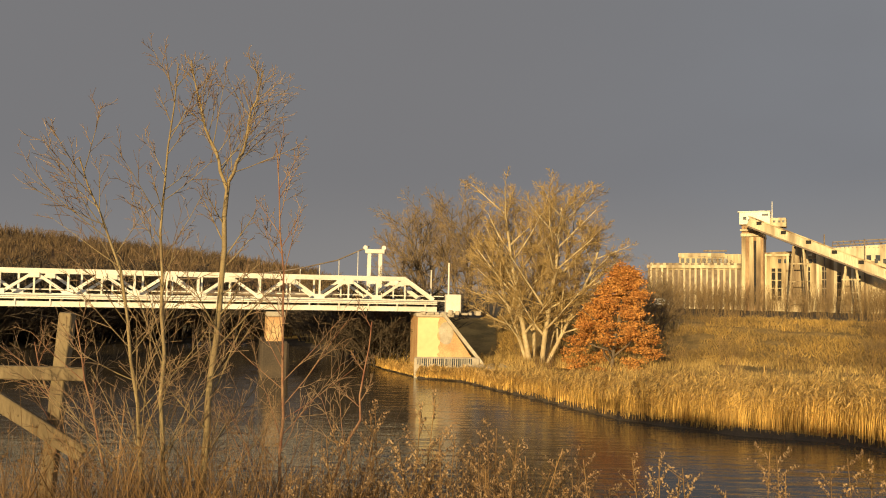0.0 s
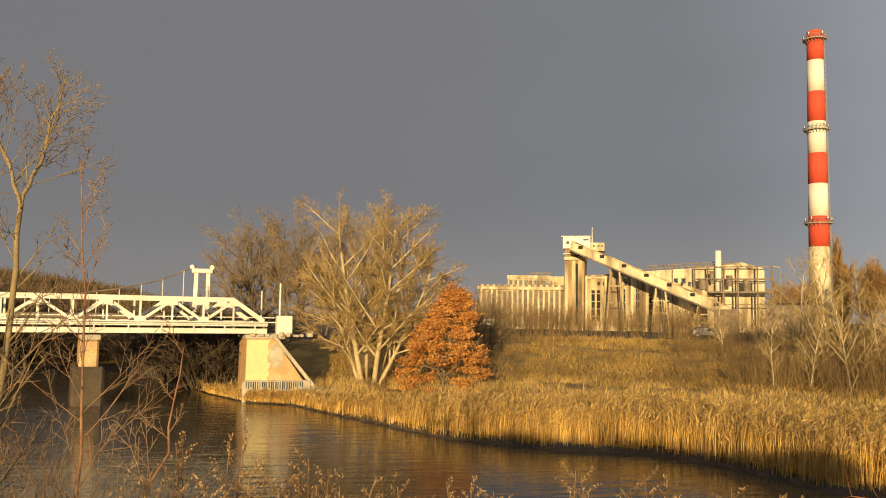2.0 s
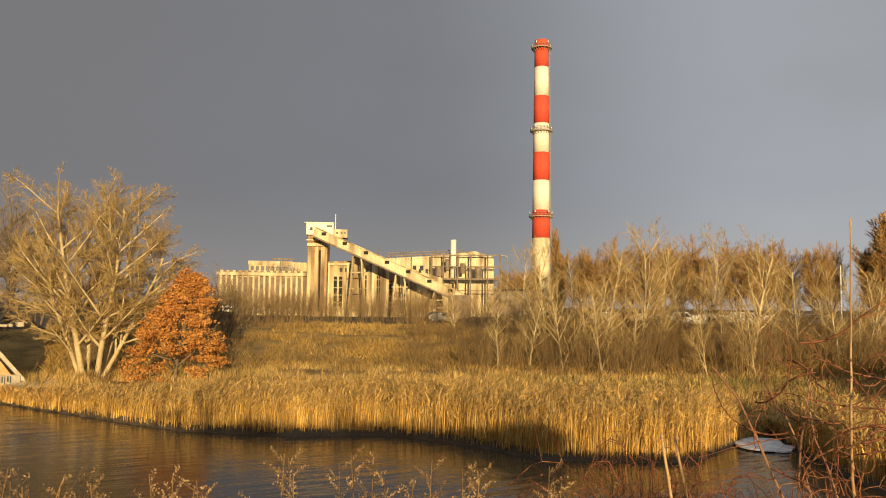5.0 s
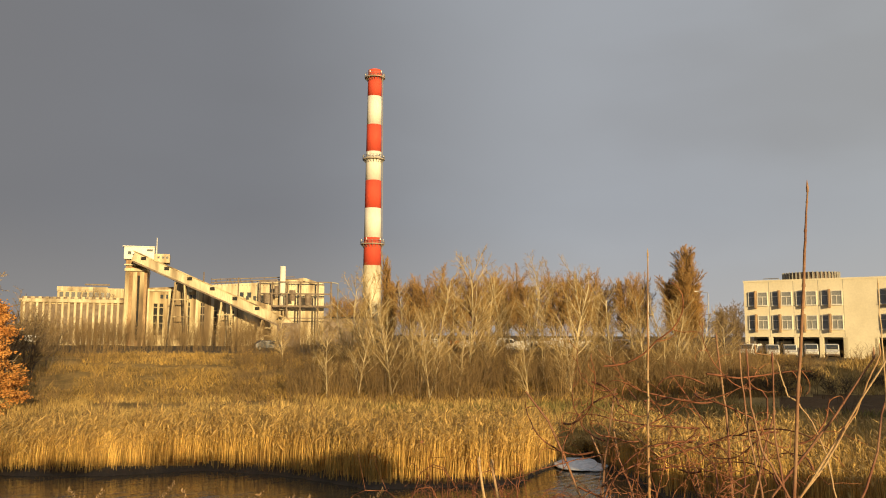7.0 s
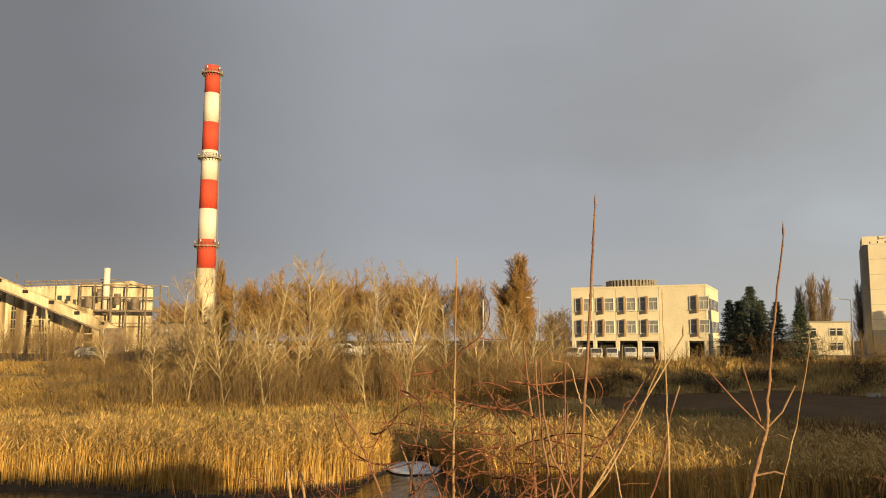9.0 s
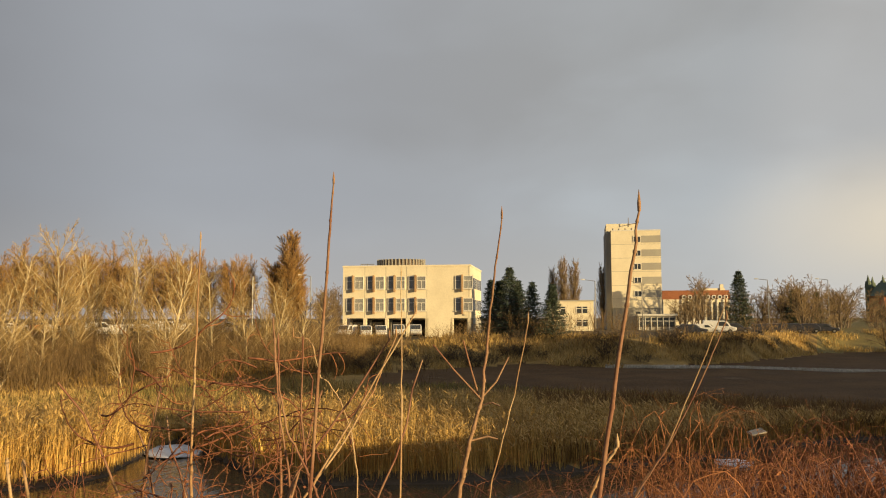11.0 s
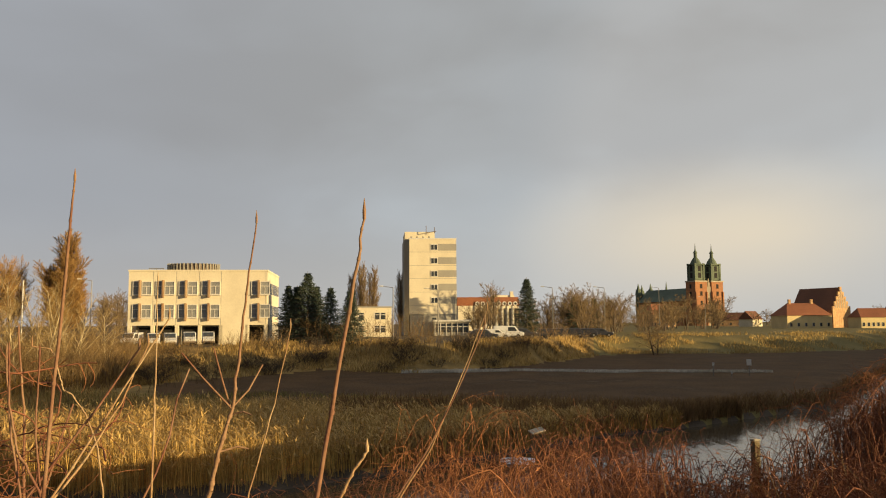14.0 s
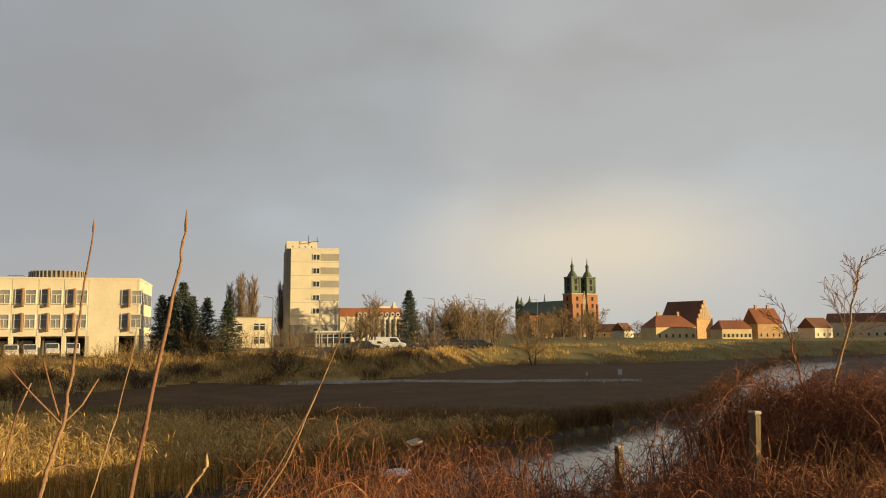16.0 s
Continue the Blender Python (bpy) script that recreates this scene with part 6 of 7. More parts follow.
# ---- near bank: saplings, shoots, brambles and weeds ----
def sapling(name, pts, r0, r1, bark, label, side=14, side_len=0.9, seed=1, ang=42, start=0.3, twig_r=0.0024, twigmat=None, extra=()):
    """A stem through points, with side shoots that carry finer twigs."""
    rng = random.Random(seed)
    pts = [Vector(p) for p in pts]
    root = new(name)
    root.matrix_basis = Matrix.Translation(pts[0])
    tagged(root, label, "sapling", "young trees on the near bank")
    limbs, twigs = [], []
    spec_min[0] = twig_r
    fine = [None, (6, 0.46, 36, 0.2, 0.03, 0.035), (3, 0.5, 36, 0.15, 0.04, 0.03), (0, 0, 0, 0, 0.05, 0.01), (0, 0, 0, 0, 0.05, 0.01)]
    chain = []
    for i in range(len(pts) - 1):
        for k in range(4):
            chain.append(pts[i].lerp(pts[i + 1], k / 4))
    chain.append(pts[-1])
    n = len(chain) - 1
    for i in range(1, n):
        chain[i] = chain[i] + Vector((rng.gauss(0, 0.012), rng.gauss(0, 0.012), 0))
    for i in range(n):
        limbs.append((*(chain[i] - pts[0]), *(chain[i + 1] - pts[0]), r0 + (r1 - r0) * i / n, r0 + (r1 - r0) * (i + 1) / n))
    for k in range(side):
        f = start + (0.98 - start) * (k + rng.random()) / side
        i = min(n - 1, int(f * n))
        q = chain[i].lerp(chain[i + 1], f * n - i) - pts[0]
        axis = (chain[i + 1] - chain[i]).normalized()
        sd = axis.cross(Vector((rng.gauss(0, 1), rng.gauss(0, 1), rng.gauss(0, 1)))).normalized()
        a = radians(ang * rng.uniform(0.7, 1.3))
        rr = (r0 + (r1 - r0) * f) * 0.3
        grow(rng, q, axis * math.cos(a) + sd * math.sin(a), side_len * rng.uniform(0.6, 1.2) * (1.5 - 1.1 * f), max(rr, twig_r * 1.6), 1, fine, limbs, twigs)
    piece("trunk", stick_mesh("trunk", limbs, M[bark], 7), root)
    piece("crown", stick_mesh("crown", twigs, M[twigmat or bark], 4), root)
    return root


L0 = "young bare tree with yellowish bark on the near bank"
sapling("young_tree", [(-2.05, 6.55, 2.1), (-2.16, 6.5, 3.6), (-2.25, 6.5, 4.74), (-2.45, 6.45, 6.1), (-2.75, 6.35, 6.95)], 0.026, 0.005, "saplingbark", L0, 30, 1.1, 1, twigmat="stemtwig")
sapling("young_tree", [(-2.08, 6.6, 2.1), (-2.05, 6.55, 3.8), (-2.1, 6.5, 5.16), (-2.16, 6.5, 6.4), (-2.08, 6.5, 7.72)], 0.028, 0.004, "saplingbark", L0, 36, 0.9, 2, twigmat="stemtwig")
sapling("young_tree", [(-1.95, 6.65, 2.1), (-1.88, 6.62, 3.7), (-1.78, 6.6, 4.85), (-1.72, 6.6, 5.8), (-1.69, 6.6, 6.78)], 0.038, 0.018, "saplingbark", L0, 18, 0.8, 3, start=0.35, twigmat="stemtwig")
sapling("young_tree", [(-1.69, 6.6, 6.74), (-1.8, 6.58, 7.05), (-1.92, 6.55, 7.4), (-1.98, 6.5, 7.75)], 0.015, 0.005, "saplingbark", L0, 18, 0.5, 4, start=0.1, twigmat="stemtwig", twig_r=0.0022)
sapling("young_tree", [(-1.69, 6.6, 6.74), (-1.6, 6.62, 7.05), (-1.52, 6.64, 7.4), (-1.45, 6.65, 7.72)], 0.015, 0.005, "saplingbark", L0, 18, 0.5, 5, start=0.1, twigmat="stemtwig", twig_r=0.0022)
sapling("young_tree", [(-1.22, 6.72, 2.1), (-1.24, 6.7, 3.6), (-1.22, 6.7, 4.7), (-1.25, 6.7, 5.8), (-1.33, 6.68, 7.1)], 0.022, 0.004, "redstem", "young bare tree with reddish bark on the near bank", 30, 0.9, 6, twigmat="stemtwig")
sapling("young_tree", [(-1.15, 6.7, 2.6), (-0.95, 6.6, 4.2), (-0.6, 6.5, 5.0), (-0.52, 6.45, 5.75)], 0.018, 0.004, "redstem", "low arching bare shoot on the near bank", 8, 0.5, 7, twigmat="stemtwig")
sapling("young_tree", [(-2.2, 6.9, 2.1), (-2.5, 6.9, 3.6), (-2.75, 6.9, 4.7), (-2.95, 6.85, 5.7)], 0.02, 0.004, "redstem", "low arching bare shoot on the near bank", 14, 0.9, 8, twigmat="stemtwig")
sapling("young_tree", [(-2.3, 7.4, 2.0), (-2.85, 7.3, 3.8), (-3.2, 7.2, 4.8), (-3.4, 7.1, 5.5)], 0.02, 0.004, "redstem", "low arching bare shoot on the near bank", 16, 0.9, 9, twigmat="stemtwig")


def rail_fence():
    root = new("timber_rail_fence")
    base = Vector((-3.34, 7.1, 2.0))
    root.matrix_basis = Matrix.Translation(base)
    tagged(root, "leaning weathered timber post with a broken cross rail", "fence")

    def plank(name, p, q, w, h):
        bm = B()
        beam(bm, Vector(p) - base, Vector(q) - base, w, h)
        bmesh.ops.bevel(bm, geom=list(bm.edges), offset=0.008, segments=1, affect="EDGES")
        part(name, bm, M["wood"], root)

    plank("post", (-3.42, 7.1, 1.8), (-3.14, 7.12, 5.75), 0.11, 0.1)
    plank("rail", (-4.6, 6.85, 5.28), (-2.92, 7.0, 5.25), 0.05, 0.11)
    plank("brace", (-3.95, 6.8, 5.3), (-2.9, 6.98, 4.6), 0.06, 0.13)
    plank("post", (-4.5, 6.9, 1.8), (-4.45, 6.9, 5.5), 0.11, 0.1)


rail_fence()


def shoot(pts, r0, r1, mat, label, nodes=9, seed=1, name="tall_shoot", twigs=()):
    rng = random.Random(seed)
    pts = [Vector(p) for p in pts]
    root = new(name)
    root.matrix_basis = Matrix.Translation(pts[0])
    tagged(root, label, "shoot", "shoots on the near bank")
    chain = []
    for i in range(len(pts) - 1):
        for k in range(6):
            chain.append(pts[i].lerp(pts[i + 1], k / 6) + Vector((rng.gauss(0, 0.0009), rng.gauss(0, 0.0009), 0)))
    chain.append(pts[-1])
    n = len(chain) - 1
    segs = []
    for i in range(n):
        a, b = chain[i] - pts[0], chain[i + 1] - pts[0]
        ra, rb = 0.8 * (r0 + (r1 - r0) * i / n), 0.8 * (r0 + (r1 - r0) * (i + 1) / n)
        segs.append((*a, *b, ra, rb))
        if i % 3 == 1:
            segs.append((*(b - (b - a).normalized() * rb), *(b + (b - a).normalized() * rb), rb * 1.4, rb * 1.25))
    piece("stem", stick_mesh("stem", segs, M[mat], 8), root)
    e = chain[-1] - pts[0]
    piece("tip_bud", stick_mesh("tip_bud", [(*e, *(e + Vector((0, 0, 0.012))), r1 * 1.2, r1 * 1.3), (*(e + Vector((0, 0, 0.012))), *(e + Vector((0, 0, 0.03))), r1 * 1.3, r1 * 0.2)], M[mat], 6), root)
    for t in twigs:
        t = [Vector(p) - pts[0] for p in t]
        s = [(*t[i], *t[i + 1], r1 * (1.25 - 0.5 * i / len(t)), r1 * (1.25 - 0.5 * (i + 1) / len(t))) for i in range(len(t) - 1)]
        piece("side_twig", stick_mesh("side_twig", s, M[mat], 6), root)
    return root


RED, PALE = "tall leafless red-brown shoot with knobbly joints", "thin pale leafless shoot"
shoot([(2.488, 1.474, 3.951), (2.278, 1.229, 5.701), (2.218, 1.159, 6.201), (2.202, 1.14, 6.338)], 0.0074, 0.0026, "redstem", RED, seed=1)
shoot([(2.201, 0.947, 4.0), (2.261, 0.827, 5.608), (2.258, 0.801, 5.713), (2.264, 0.775, 5.809), (2.292, 0.768, 5.942), (2.245, 0.736, 6.099), (2.225, 0.71, 6.233)], 0.0078, 0.0021, "redstem", "tall forked leafless shoot with a pale foot", seed=2,
      twigs=[[(2.264, 0.775, 5.809), (2.261, 0.841, 5.876), (2.243, 0.889, 5.938)], [(2.278, 0.784, 5.81), (2.256, 0.798, 5.881), (2.243, 0.813, 5.95)], [(2.278, 0.781, 5.81), (2.295, 0.747, 5.85), (2.327, 0.725, 5.907)], [(2.258, 0.801, 5.713), (2.274, 0.764, 5.723), (2.281, 0.74, 5.717)], [(2.275, 0.786, 5.794), (2.268, 0.75, 5.803), (2.264, 0.729, 5.796)]])
shoot([(1.312, 0.645, 3.954), (1.516, 0.373, 5.794), (1.546, 0.333, 6.064), (1.555, 0.321, 6.148)], 0.0050, 0.0020, "redstem", RED, seed=3)
shoot([(2.703, 1.969, 3.514), (2.733, 1.949, 5.314), (2.723, 1.949, 5.524), (2.733, 1.949, 5.904), (2.733, 1.939, 6.274)], 0.0092, 0.0026, "palestem", "slender bare shoot with a pale foot in a tangle of canes", seed=4)
shoot([(2.69, 1.195, 4.0), (2.629, 1.136, 5.697), (2.664, 1.152, 5.914), (2.69, 1.165, 6.13)], 0.0046, 0.0017, "palestem", PALE, seed=5)
shoot([(3.13, 1.08, 4.10), (3.32, 0.55, 5.40), (3.34, 0.45, 5.55), (3.35, 0.38, 5.71), (3.35, 0.24, 6.05)], 0.0060, 0.0020, "palestem", PALE, seed=6)
shoot([(2.03, 1.67, 4.30), (2.35, 1.26, 5.58), (2.43, 1.15, 5.80), (2.48, 1.03, 6.02)], 0.0048, 0.0024, "palestem", "slanting pale leafless shoot", seed=7)
shoot([(2.58, 1.06, 3.90), (2.66, 0.87, 5.54), (2.69, 0.81, 5.78), (2.70, 0.77, 5.99)], 0.0036, 0.0018, "palestem", PALE, seed=8)
shoot([(2.14, 1.75, 4.20), (2.38, 1.34, 5.58), (2.43, 1.21, 5.77), (2.48, 1.11, 5.94)], 0.0054, 0.0030, "redstem", "slanting red-brown leafless shoot", seed=9)
shoot([(2.50, 1.27, 3.80), (2.44, 1.40, 5.57), (2.43, 1.43, 5.74), (2.42, 1.44, 5.93)], 0.0046, 0.0026, "redstem", "bowed red-brown leafless shoot", seed=10)
shoot([(2.9, 2.7, 3.6), (2.82, 2.83, 5.20), (2.80, 2.86, 5.44)], 0.010, 0.007, "palestem", "short cut pale woody shoot", seed=11)
shoot([(2.95, 2.68, 3.6), (2.87, 2.79, 5.20), (2.84, 2.82, 5.43)], 0.010, 0.007, "palestem", "short cut pale woody shoot", seed=12)
shoot([(3.25, 2.0, 3.6), (3.3, 1.95, 5.3), (3.32, 1.98, 5.7), (3.3, 2.0, 5.98)], 0.009, 0.004, "redstem", "crooked red-brown shoot in a tangle of canes", seed=13)

shoot([(2.626, 1.277, 4.1), (2.626, 1.277, 5.532), (2.637, 1.303, 5.658), (2.633, 1.34, 5.752), (2.622, 1.377, 5.809), (2.614, 1.398, 5.822), (2.61, 1.412, 5.868), (2.608, 1.421, 5.915), (2.602, 1.435, 5.938), (2.581, 1.476, 5.945)], 0.0030, 0.0022, "palestem", "bent broken pale stalk hanging over", seed=14)
shoot([(2.342, 1.249, 4.1), (2.342, 1.249, 5.525), (2.341, 1.286, 5.602), (2.331, 1.34, 5.696), (2.331, 1.366, 5.81), (2.334, 1.375, 5.933)], 0.0048, 0.0028, "redstem", "curved red-brown leafless shoot", seed=15)
shoot([(2.375, 1.293, 4.1), (2.375, 1.293, 5.512), (2.385, 1.309, 5.594), (2.393, 1.335, 5.72), (2.407, 1.341, 5.927)], 0.0044, 0.0026, "redstem", "curved red-brown leafless shoot", seed=16)
shoot([(2.397, 1.326, 4.1), (2.397, 1.326, 5.514), (2.47, 1.241, 5.66), (2.517, 1.176, 5.796), (2.549, 1.12, 5.949)], 0.0050, 0.0024, "palestem", "slanting pale leafless shoot", seed=17)
shoot([(2.959, 0.528, 4.1), (2.959, 0.528, 5.435), (3.011, 0.41, 5.616), (3.04, 0.322, 5.79), (3.055, 0.234, 5.996)], 0.0042, 0.0024, "redstem", "slanting red-brown leafless shoot", seed=18)
shoot([(2.228, 0.515, 4.1), (2.228, 0.515, 5.611), (2.249, 0.486, 5.678), (2.262, 0.459, 5.716)], 0.0048, 0.0034, "palestem", "short cut pale woody shoot", seed=19)

# ---- arching canes ----
def cane_segs(rng, p, reach, height, r, n=9, droop=1.0, az=None):
    a = rng.uniform(0, 2 * math.pi) if az is None else az
    out, q = [], p.copy()
    wob = Vector((rng.gauss(0, 0.2), rng.gauss(0, 0.2), 0))
    for i in range(1, n + 1):
        t = i / n
        c = p + Vector((math.cos(a), math.sin(a), 0)) * reach * t ** 0.9 + wob * t * t * reach + Vector((0, 0, height * (4 * t * (1 - t) * droop + (1 - droop) * t)))
        c += Vector((rng.gauss(0, 0.022), rng.gauss(0, 0.022), rng.gauss(0, 0.022))) * reach
        out.append((*q, *c, r * (1.1 - 0.6 * (t - 1 / n)), r * (1.1 - 0.6 * t)))
        if rng.random() < 0.85:
            d = (c - q).normalized()
            s = d.cross(Vector((rng.gauss(0, 1), rng.gauss(0, 1), rng.gauss(0, 1)))).normalized()
            e = c + (d * 0.4 + s).normalized() * reach * rng.uniform(0.1, 0.42)
            m = c.lerp(e, 0.5) + Vector((rng.gauss(0, 0.03), rng.gauss(0, 0.03), 0.05 * reach))
            out.append((*c, *m, r * 0.5, r * 0.4))
            out.append((*m, *e, r * 0.4, r * 0.25))
        q = c
    return out


def bramble(center, rx, ry, h, n, r, label, seed, mat="bramble", name="bramble_thicket", tuft=0):
    rng = random.Random(seed)
    segs = []
    for k in range(int(n * 1.5)):
        a, f = rng.uniform(0, 2 * math.pi), math.sqrt(rng.random())
        p = Vector((rx * f * math.cos(a), ry * f * math.sin(a), 0))
        hh = h * (1 - 0.4 * f * f) * rng.uniform(0.72, 1.06)
        p.z = hh * rng.uniform(0.0, 0.7)
        hh -= p.z
        segs += cane_segs(rng, p, rng.uniform(0.35, 1.0) * min(1.5, rx), hh, r * rng.uniform(0.4, 0.95), droop=rng.uniform(0.8, 1.0))
    root = new(name)
    root.matrix_basis = Matrix.Translation(center)
    tagged(root, label, "bramble", "bramble thickets on the near bank")
    piece("cane_tangle", stick_mesh("cane_tangle", segs, M[mat], 3), root)["kind"] = "stuff"
    if tuft:
        q = []
        for k in range(tuft):
            g = segs[rng.randrange(len(segs))]
            c = Vector(g[3:6])
            u = Vector((rng.gauss(0, 1), rng.gauss(0, 1), rng.gauss(0, 0.7))).normalized() * rng.uniform(0.008, 0.02)
            s = u.cross(Vector((rng.gauss(0, 1), rng.gauss(0, 1), rng.gauss(0, 1)))).normalized() * 0.008
            q += [c - u, c + s, c + u, c - s]
        piece("withered_foliage", quad_mesh("withered_foliage", np.array(q), np.arange(len(q)).reshape(-1, 4), M[mat]), root)["kind"] = "stuff"
    return root


TH = "tangled leafless bramble with red-brown arching canes"


def mound(az, r, rx, drop, n, cane, label, seed, tuft=0, mat="bramble"):
    """A mound whose crown stands drop degrees under the eye's level."""
    top = 6 - r * math.tan(radians(drop))
    base = max(0.15, min(float(land(az, r)), 4.2) - 0.1)
    bramble(P(az, r, base), rx, rx * 0.85, top - base, n, cane, label, seed, mat, tuft=tuft)


def vine_bush(center, top, n, spread, seed):
    """Climbing canes that loop out from an upright foot in smooth curves."""
    rng = random.Random(seed)
    root = new("vine_bush")
    root.matrix_basis = Matrix.Translation(center)
    tagged(root, "leafless bush of looping red-brown vines", "bush", "vine bushes on the near bank")
    stem, loops, fine = [], [], []

    def curve(p, d, length, bend, r, out, steps=12, kids=0):
        axis = Vector((rng.gauss(0, 1), rng.gauss(0, 1), rng.gauss(0, 0.5))).normalized()
        for k in range(steps):
            q = p + d * (length / steps)
            out.append((*p, *q, r * (1 - 0.55 * k / steps), r * (1 - 0.55 * (k + 1) / steps)))
            if kids and k > 2 and rng.random() < 0.55:
                side = d.cross(Vector((rng.gauss(0, 1), rng.gauss(0, 1), rng.gauss(0, 1)))).normalized()
                curve(q, (d * 0.6 + side).normalized(), length * rng.uniform(0.15, 0.4), bend * rng.uniform(0.8, 2.2), r * 0.5, fine, 7)
            turn = Matrix.Rotation(bend / steps * rng.uniform(0.5, 1.5), 3, axis)
            d = (turn @ d + Vector((rng.gauss(0, 0.09), rng.gauss(0, 0.09), rng.gauss(0, 0.09)))).normalized()
            p = q

    for k in range(4):
        curve(Vector((rng.gauss(0, 0.06), rng.gauss(0, 0.06), 0)), Vector((rng.gauss(0, 0.07), rng.gauss(0, 0.07), 1)).normalized(), top * rng.uniform(0.8, 1.02), 0.25, 0.008, stem, 14)
        piece("stem", stick_mesh("stem", stem[-14:], M["redstem"], 5), root)
    for k in range(n):
        g = stem[rng.randrange(len(stem))]
        a = rng.uniform(0, 2 * math.pi)
        z = top * rng.uniform(0.5, 0.97)
        curve(Vector((g[0], g[1], z)), Vector((math.cos(a), math.sin(a), rng.uniform(-0.3, 0.5))).normalized(), spread * rng.uniform(0.6, 1.5), rng.uniform(1.0, 3.6), 0.0036 * rng.uniform(0.7, 1.2), loops, 12, 1)
    for name, segs, mat in (("cane_tangle", loops, "bramble"), ("twig_tangle", fine, "cane")):
        piece(name, stick_mesh(name, segs, M[mat], 4), root)["kind"] = "stuff"


vine_bush(Vector((2.76, 1.98, 4.0)), 2.0, 46, 0.4, 1)
vine_bush(Vector((3.12, 1.86, 4.0)), 1.92, 38, 0.36, 9)
mound(58, 4.9, 0.9, 9.5, 130, 0.0045, TH, 2, 300)
mound(45, 6.6, 1.2, 8.6, 380, 0.0055, "dense rust-brown bramble mound above the water", 3, 1500)
mound(40.5, 6.9, 0.9, 10.5, 200, 0.0055, "dense rust-brown bramble mound above the water", 33, 800)
mound(51, 6.3, 1.0, 10.5, 180, 0.005, TH, 4, 500)
mound(84.5, 4.6, 0.8, 5.2, 240, 0.0034, "loose orange-brown bramble mound", 5, 300, "cane")
mound(90, 5.4, 0.9, 7.2, 200, 0.0045, TH, 6, 600)
mound(76, 4.6, 0.9, 10.0, 170, 0.0042, TH, 7, 400)
mound(67, 4.4, 0.9, 10.5, 150, 0.0042, TH, 8, 300)
mound(88, 8.6, 1.2, 8.2, 240, 0.0055, TH, 62, 900)
mound(92, 10.5, 1.4, 7.2, 280, 0.006, TH, 63, 1200)
UG = "matted brown undergrowth of dead stalks on the near bank"
for i, (az, r, rx, drop, n) in enumerate(((-31, 5.6, 0.9, 9.2, 230), (-27.5, 5.4, 0.8, 9.8, 220), (-24, 5.6, 0.8, 9.6, 220), (-20.5, 5.4, 0.8, 9.9, 220), (-17, 5.6, 0.8, 10.4, 220), (-13.5, 5.4, 0.8, 10.8, 220),
                                          (-10, 5.6, 0.7, 11.4, 180), (-6.5, 5.2, 0.6, 11.6, 180), (-3, 5.0, 0.6, 10.2, 200), (0.5, 4.8, 0.6, 11.6, 180), (3.8, 4.8, 0.6, 10.6, 200), (7, 4.8, 0.5, 12.6, 140),
                                          (12, 4.8, 0.5, 13.4, 110), (18, 4.6, 0.5, 12.8, 120), (24, 4.6, 0.5, 12.6, 120), (30, 4.6, 0.5, 12.6, 120), (36, 4.8, 0.6, 12.8, 120))):
    mound(az, r, rx, drop, n, 0.0035, UG, 70 + i, 2800, "undergrowth")
mound(71, 5.6, 0.9, 11.0, 150, 0.0045, TH, 61, 300)
DK = "dense dark red-brown bramble thicket above the river"
for i, (az, r, rx, drop, n) in enumerate(((93.5, 7.2, 0.9, 6.8, 240), (96, 7.6, 0.9, 6.2, 260), (98, 7.4, 0.7, 7.2, 220), (101, 7.6, 0.8, 8.4, 240), (104.5, 7.6, 0.8, 7.7, 260), (107.5, 7.8, 0.8, 6.0, 280),
                                          (110.5, 8.6, 0.8, 3.4, 320), (113, 9.4, 0.9, 2.4, 340), (115.5, 9.6, 1.0, 2.0, 340), (118, 9.4, 1.0, 2.3, 340), (121, 9.2, 1.1, 2.3, 340), (124, 9.0, 1.2, 2.6, 300),
                                          (105, 5.8, 0.7, 12.6, 160), (109, 5.8, 0.8, 11.0, 200), (113, 5.8, 0.9, 7.6, 240), (117, 5.8, 0.9, 7.8, 240), (121, 5.6, 1.0, 7.4, 220),
                                          (99.5, 5.4, 0.7, 12.6, 160), (110, 4.4, 0.6, 13.4, 130), (117, 4.4, 0.7, 12.6, 150))):
    mound(az, r, rx, drop, n, 0.0055, DK, 20 + i, 1700, "cane" if i % 3 == 1 and az > 104 else "bramble")

sapling("young_tree", [(8.44, -4.09, 1.6), (8.44, -4.09, 5.0), (8.36, -4.25, 5.55), (8.3, -4.38, 6.1), (8.22, -4.5, 6.75)], 0.03, 0.006, "palestem", "crooked bare young tree rising from the brambles", 15, 0.7, 12, start=0.62, twigmat="bramble")
sapling("young_tree", [(8.44, -4.09, 5.1), (8.5, -3.95, 5.5), (8.55, -3.88, 5.9), (8.58, -3.82, 6.3)], 0.014, 0.004, "redstem", "crooked bare branch rising from the brambles", 9, 0.5, 13, start=0.2, twigmat="bramble")


def stake(p, h, lean, label, w=0.12):
    root = new("mooring_stake")
    root.matrix_basis = pose(p.x, p.y, p.z, lean, lean * 0.5, 20)
    tagged(root, label, "stake", "stakes in the bank")
    part("shaft", box(B(), -w / 2, w / 2, -w / 2, w / 2, 0, h, 0.012), M["wood"], root)
    part("cap", box(B(), -w * 0.56, w * 0.56, -w * 0.56, w * 0.56, h, h + 0.03, 0.01), M["stone"], root)


stake(Vector((6.82, -2.62, 1.6)), 3.74, 4, "leaning sunlit timber stake among the brambles", 0.075)
stake(Vector((11.07, -2.72, 0.4)), 4.1, 0, "short grey timber stake in the bank", 0.09)
stake(Vector((20.5, -0.8, -0.3)), 3.9, -14, "broken dark timber stump in the water", 0.3)


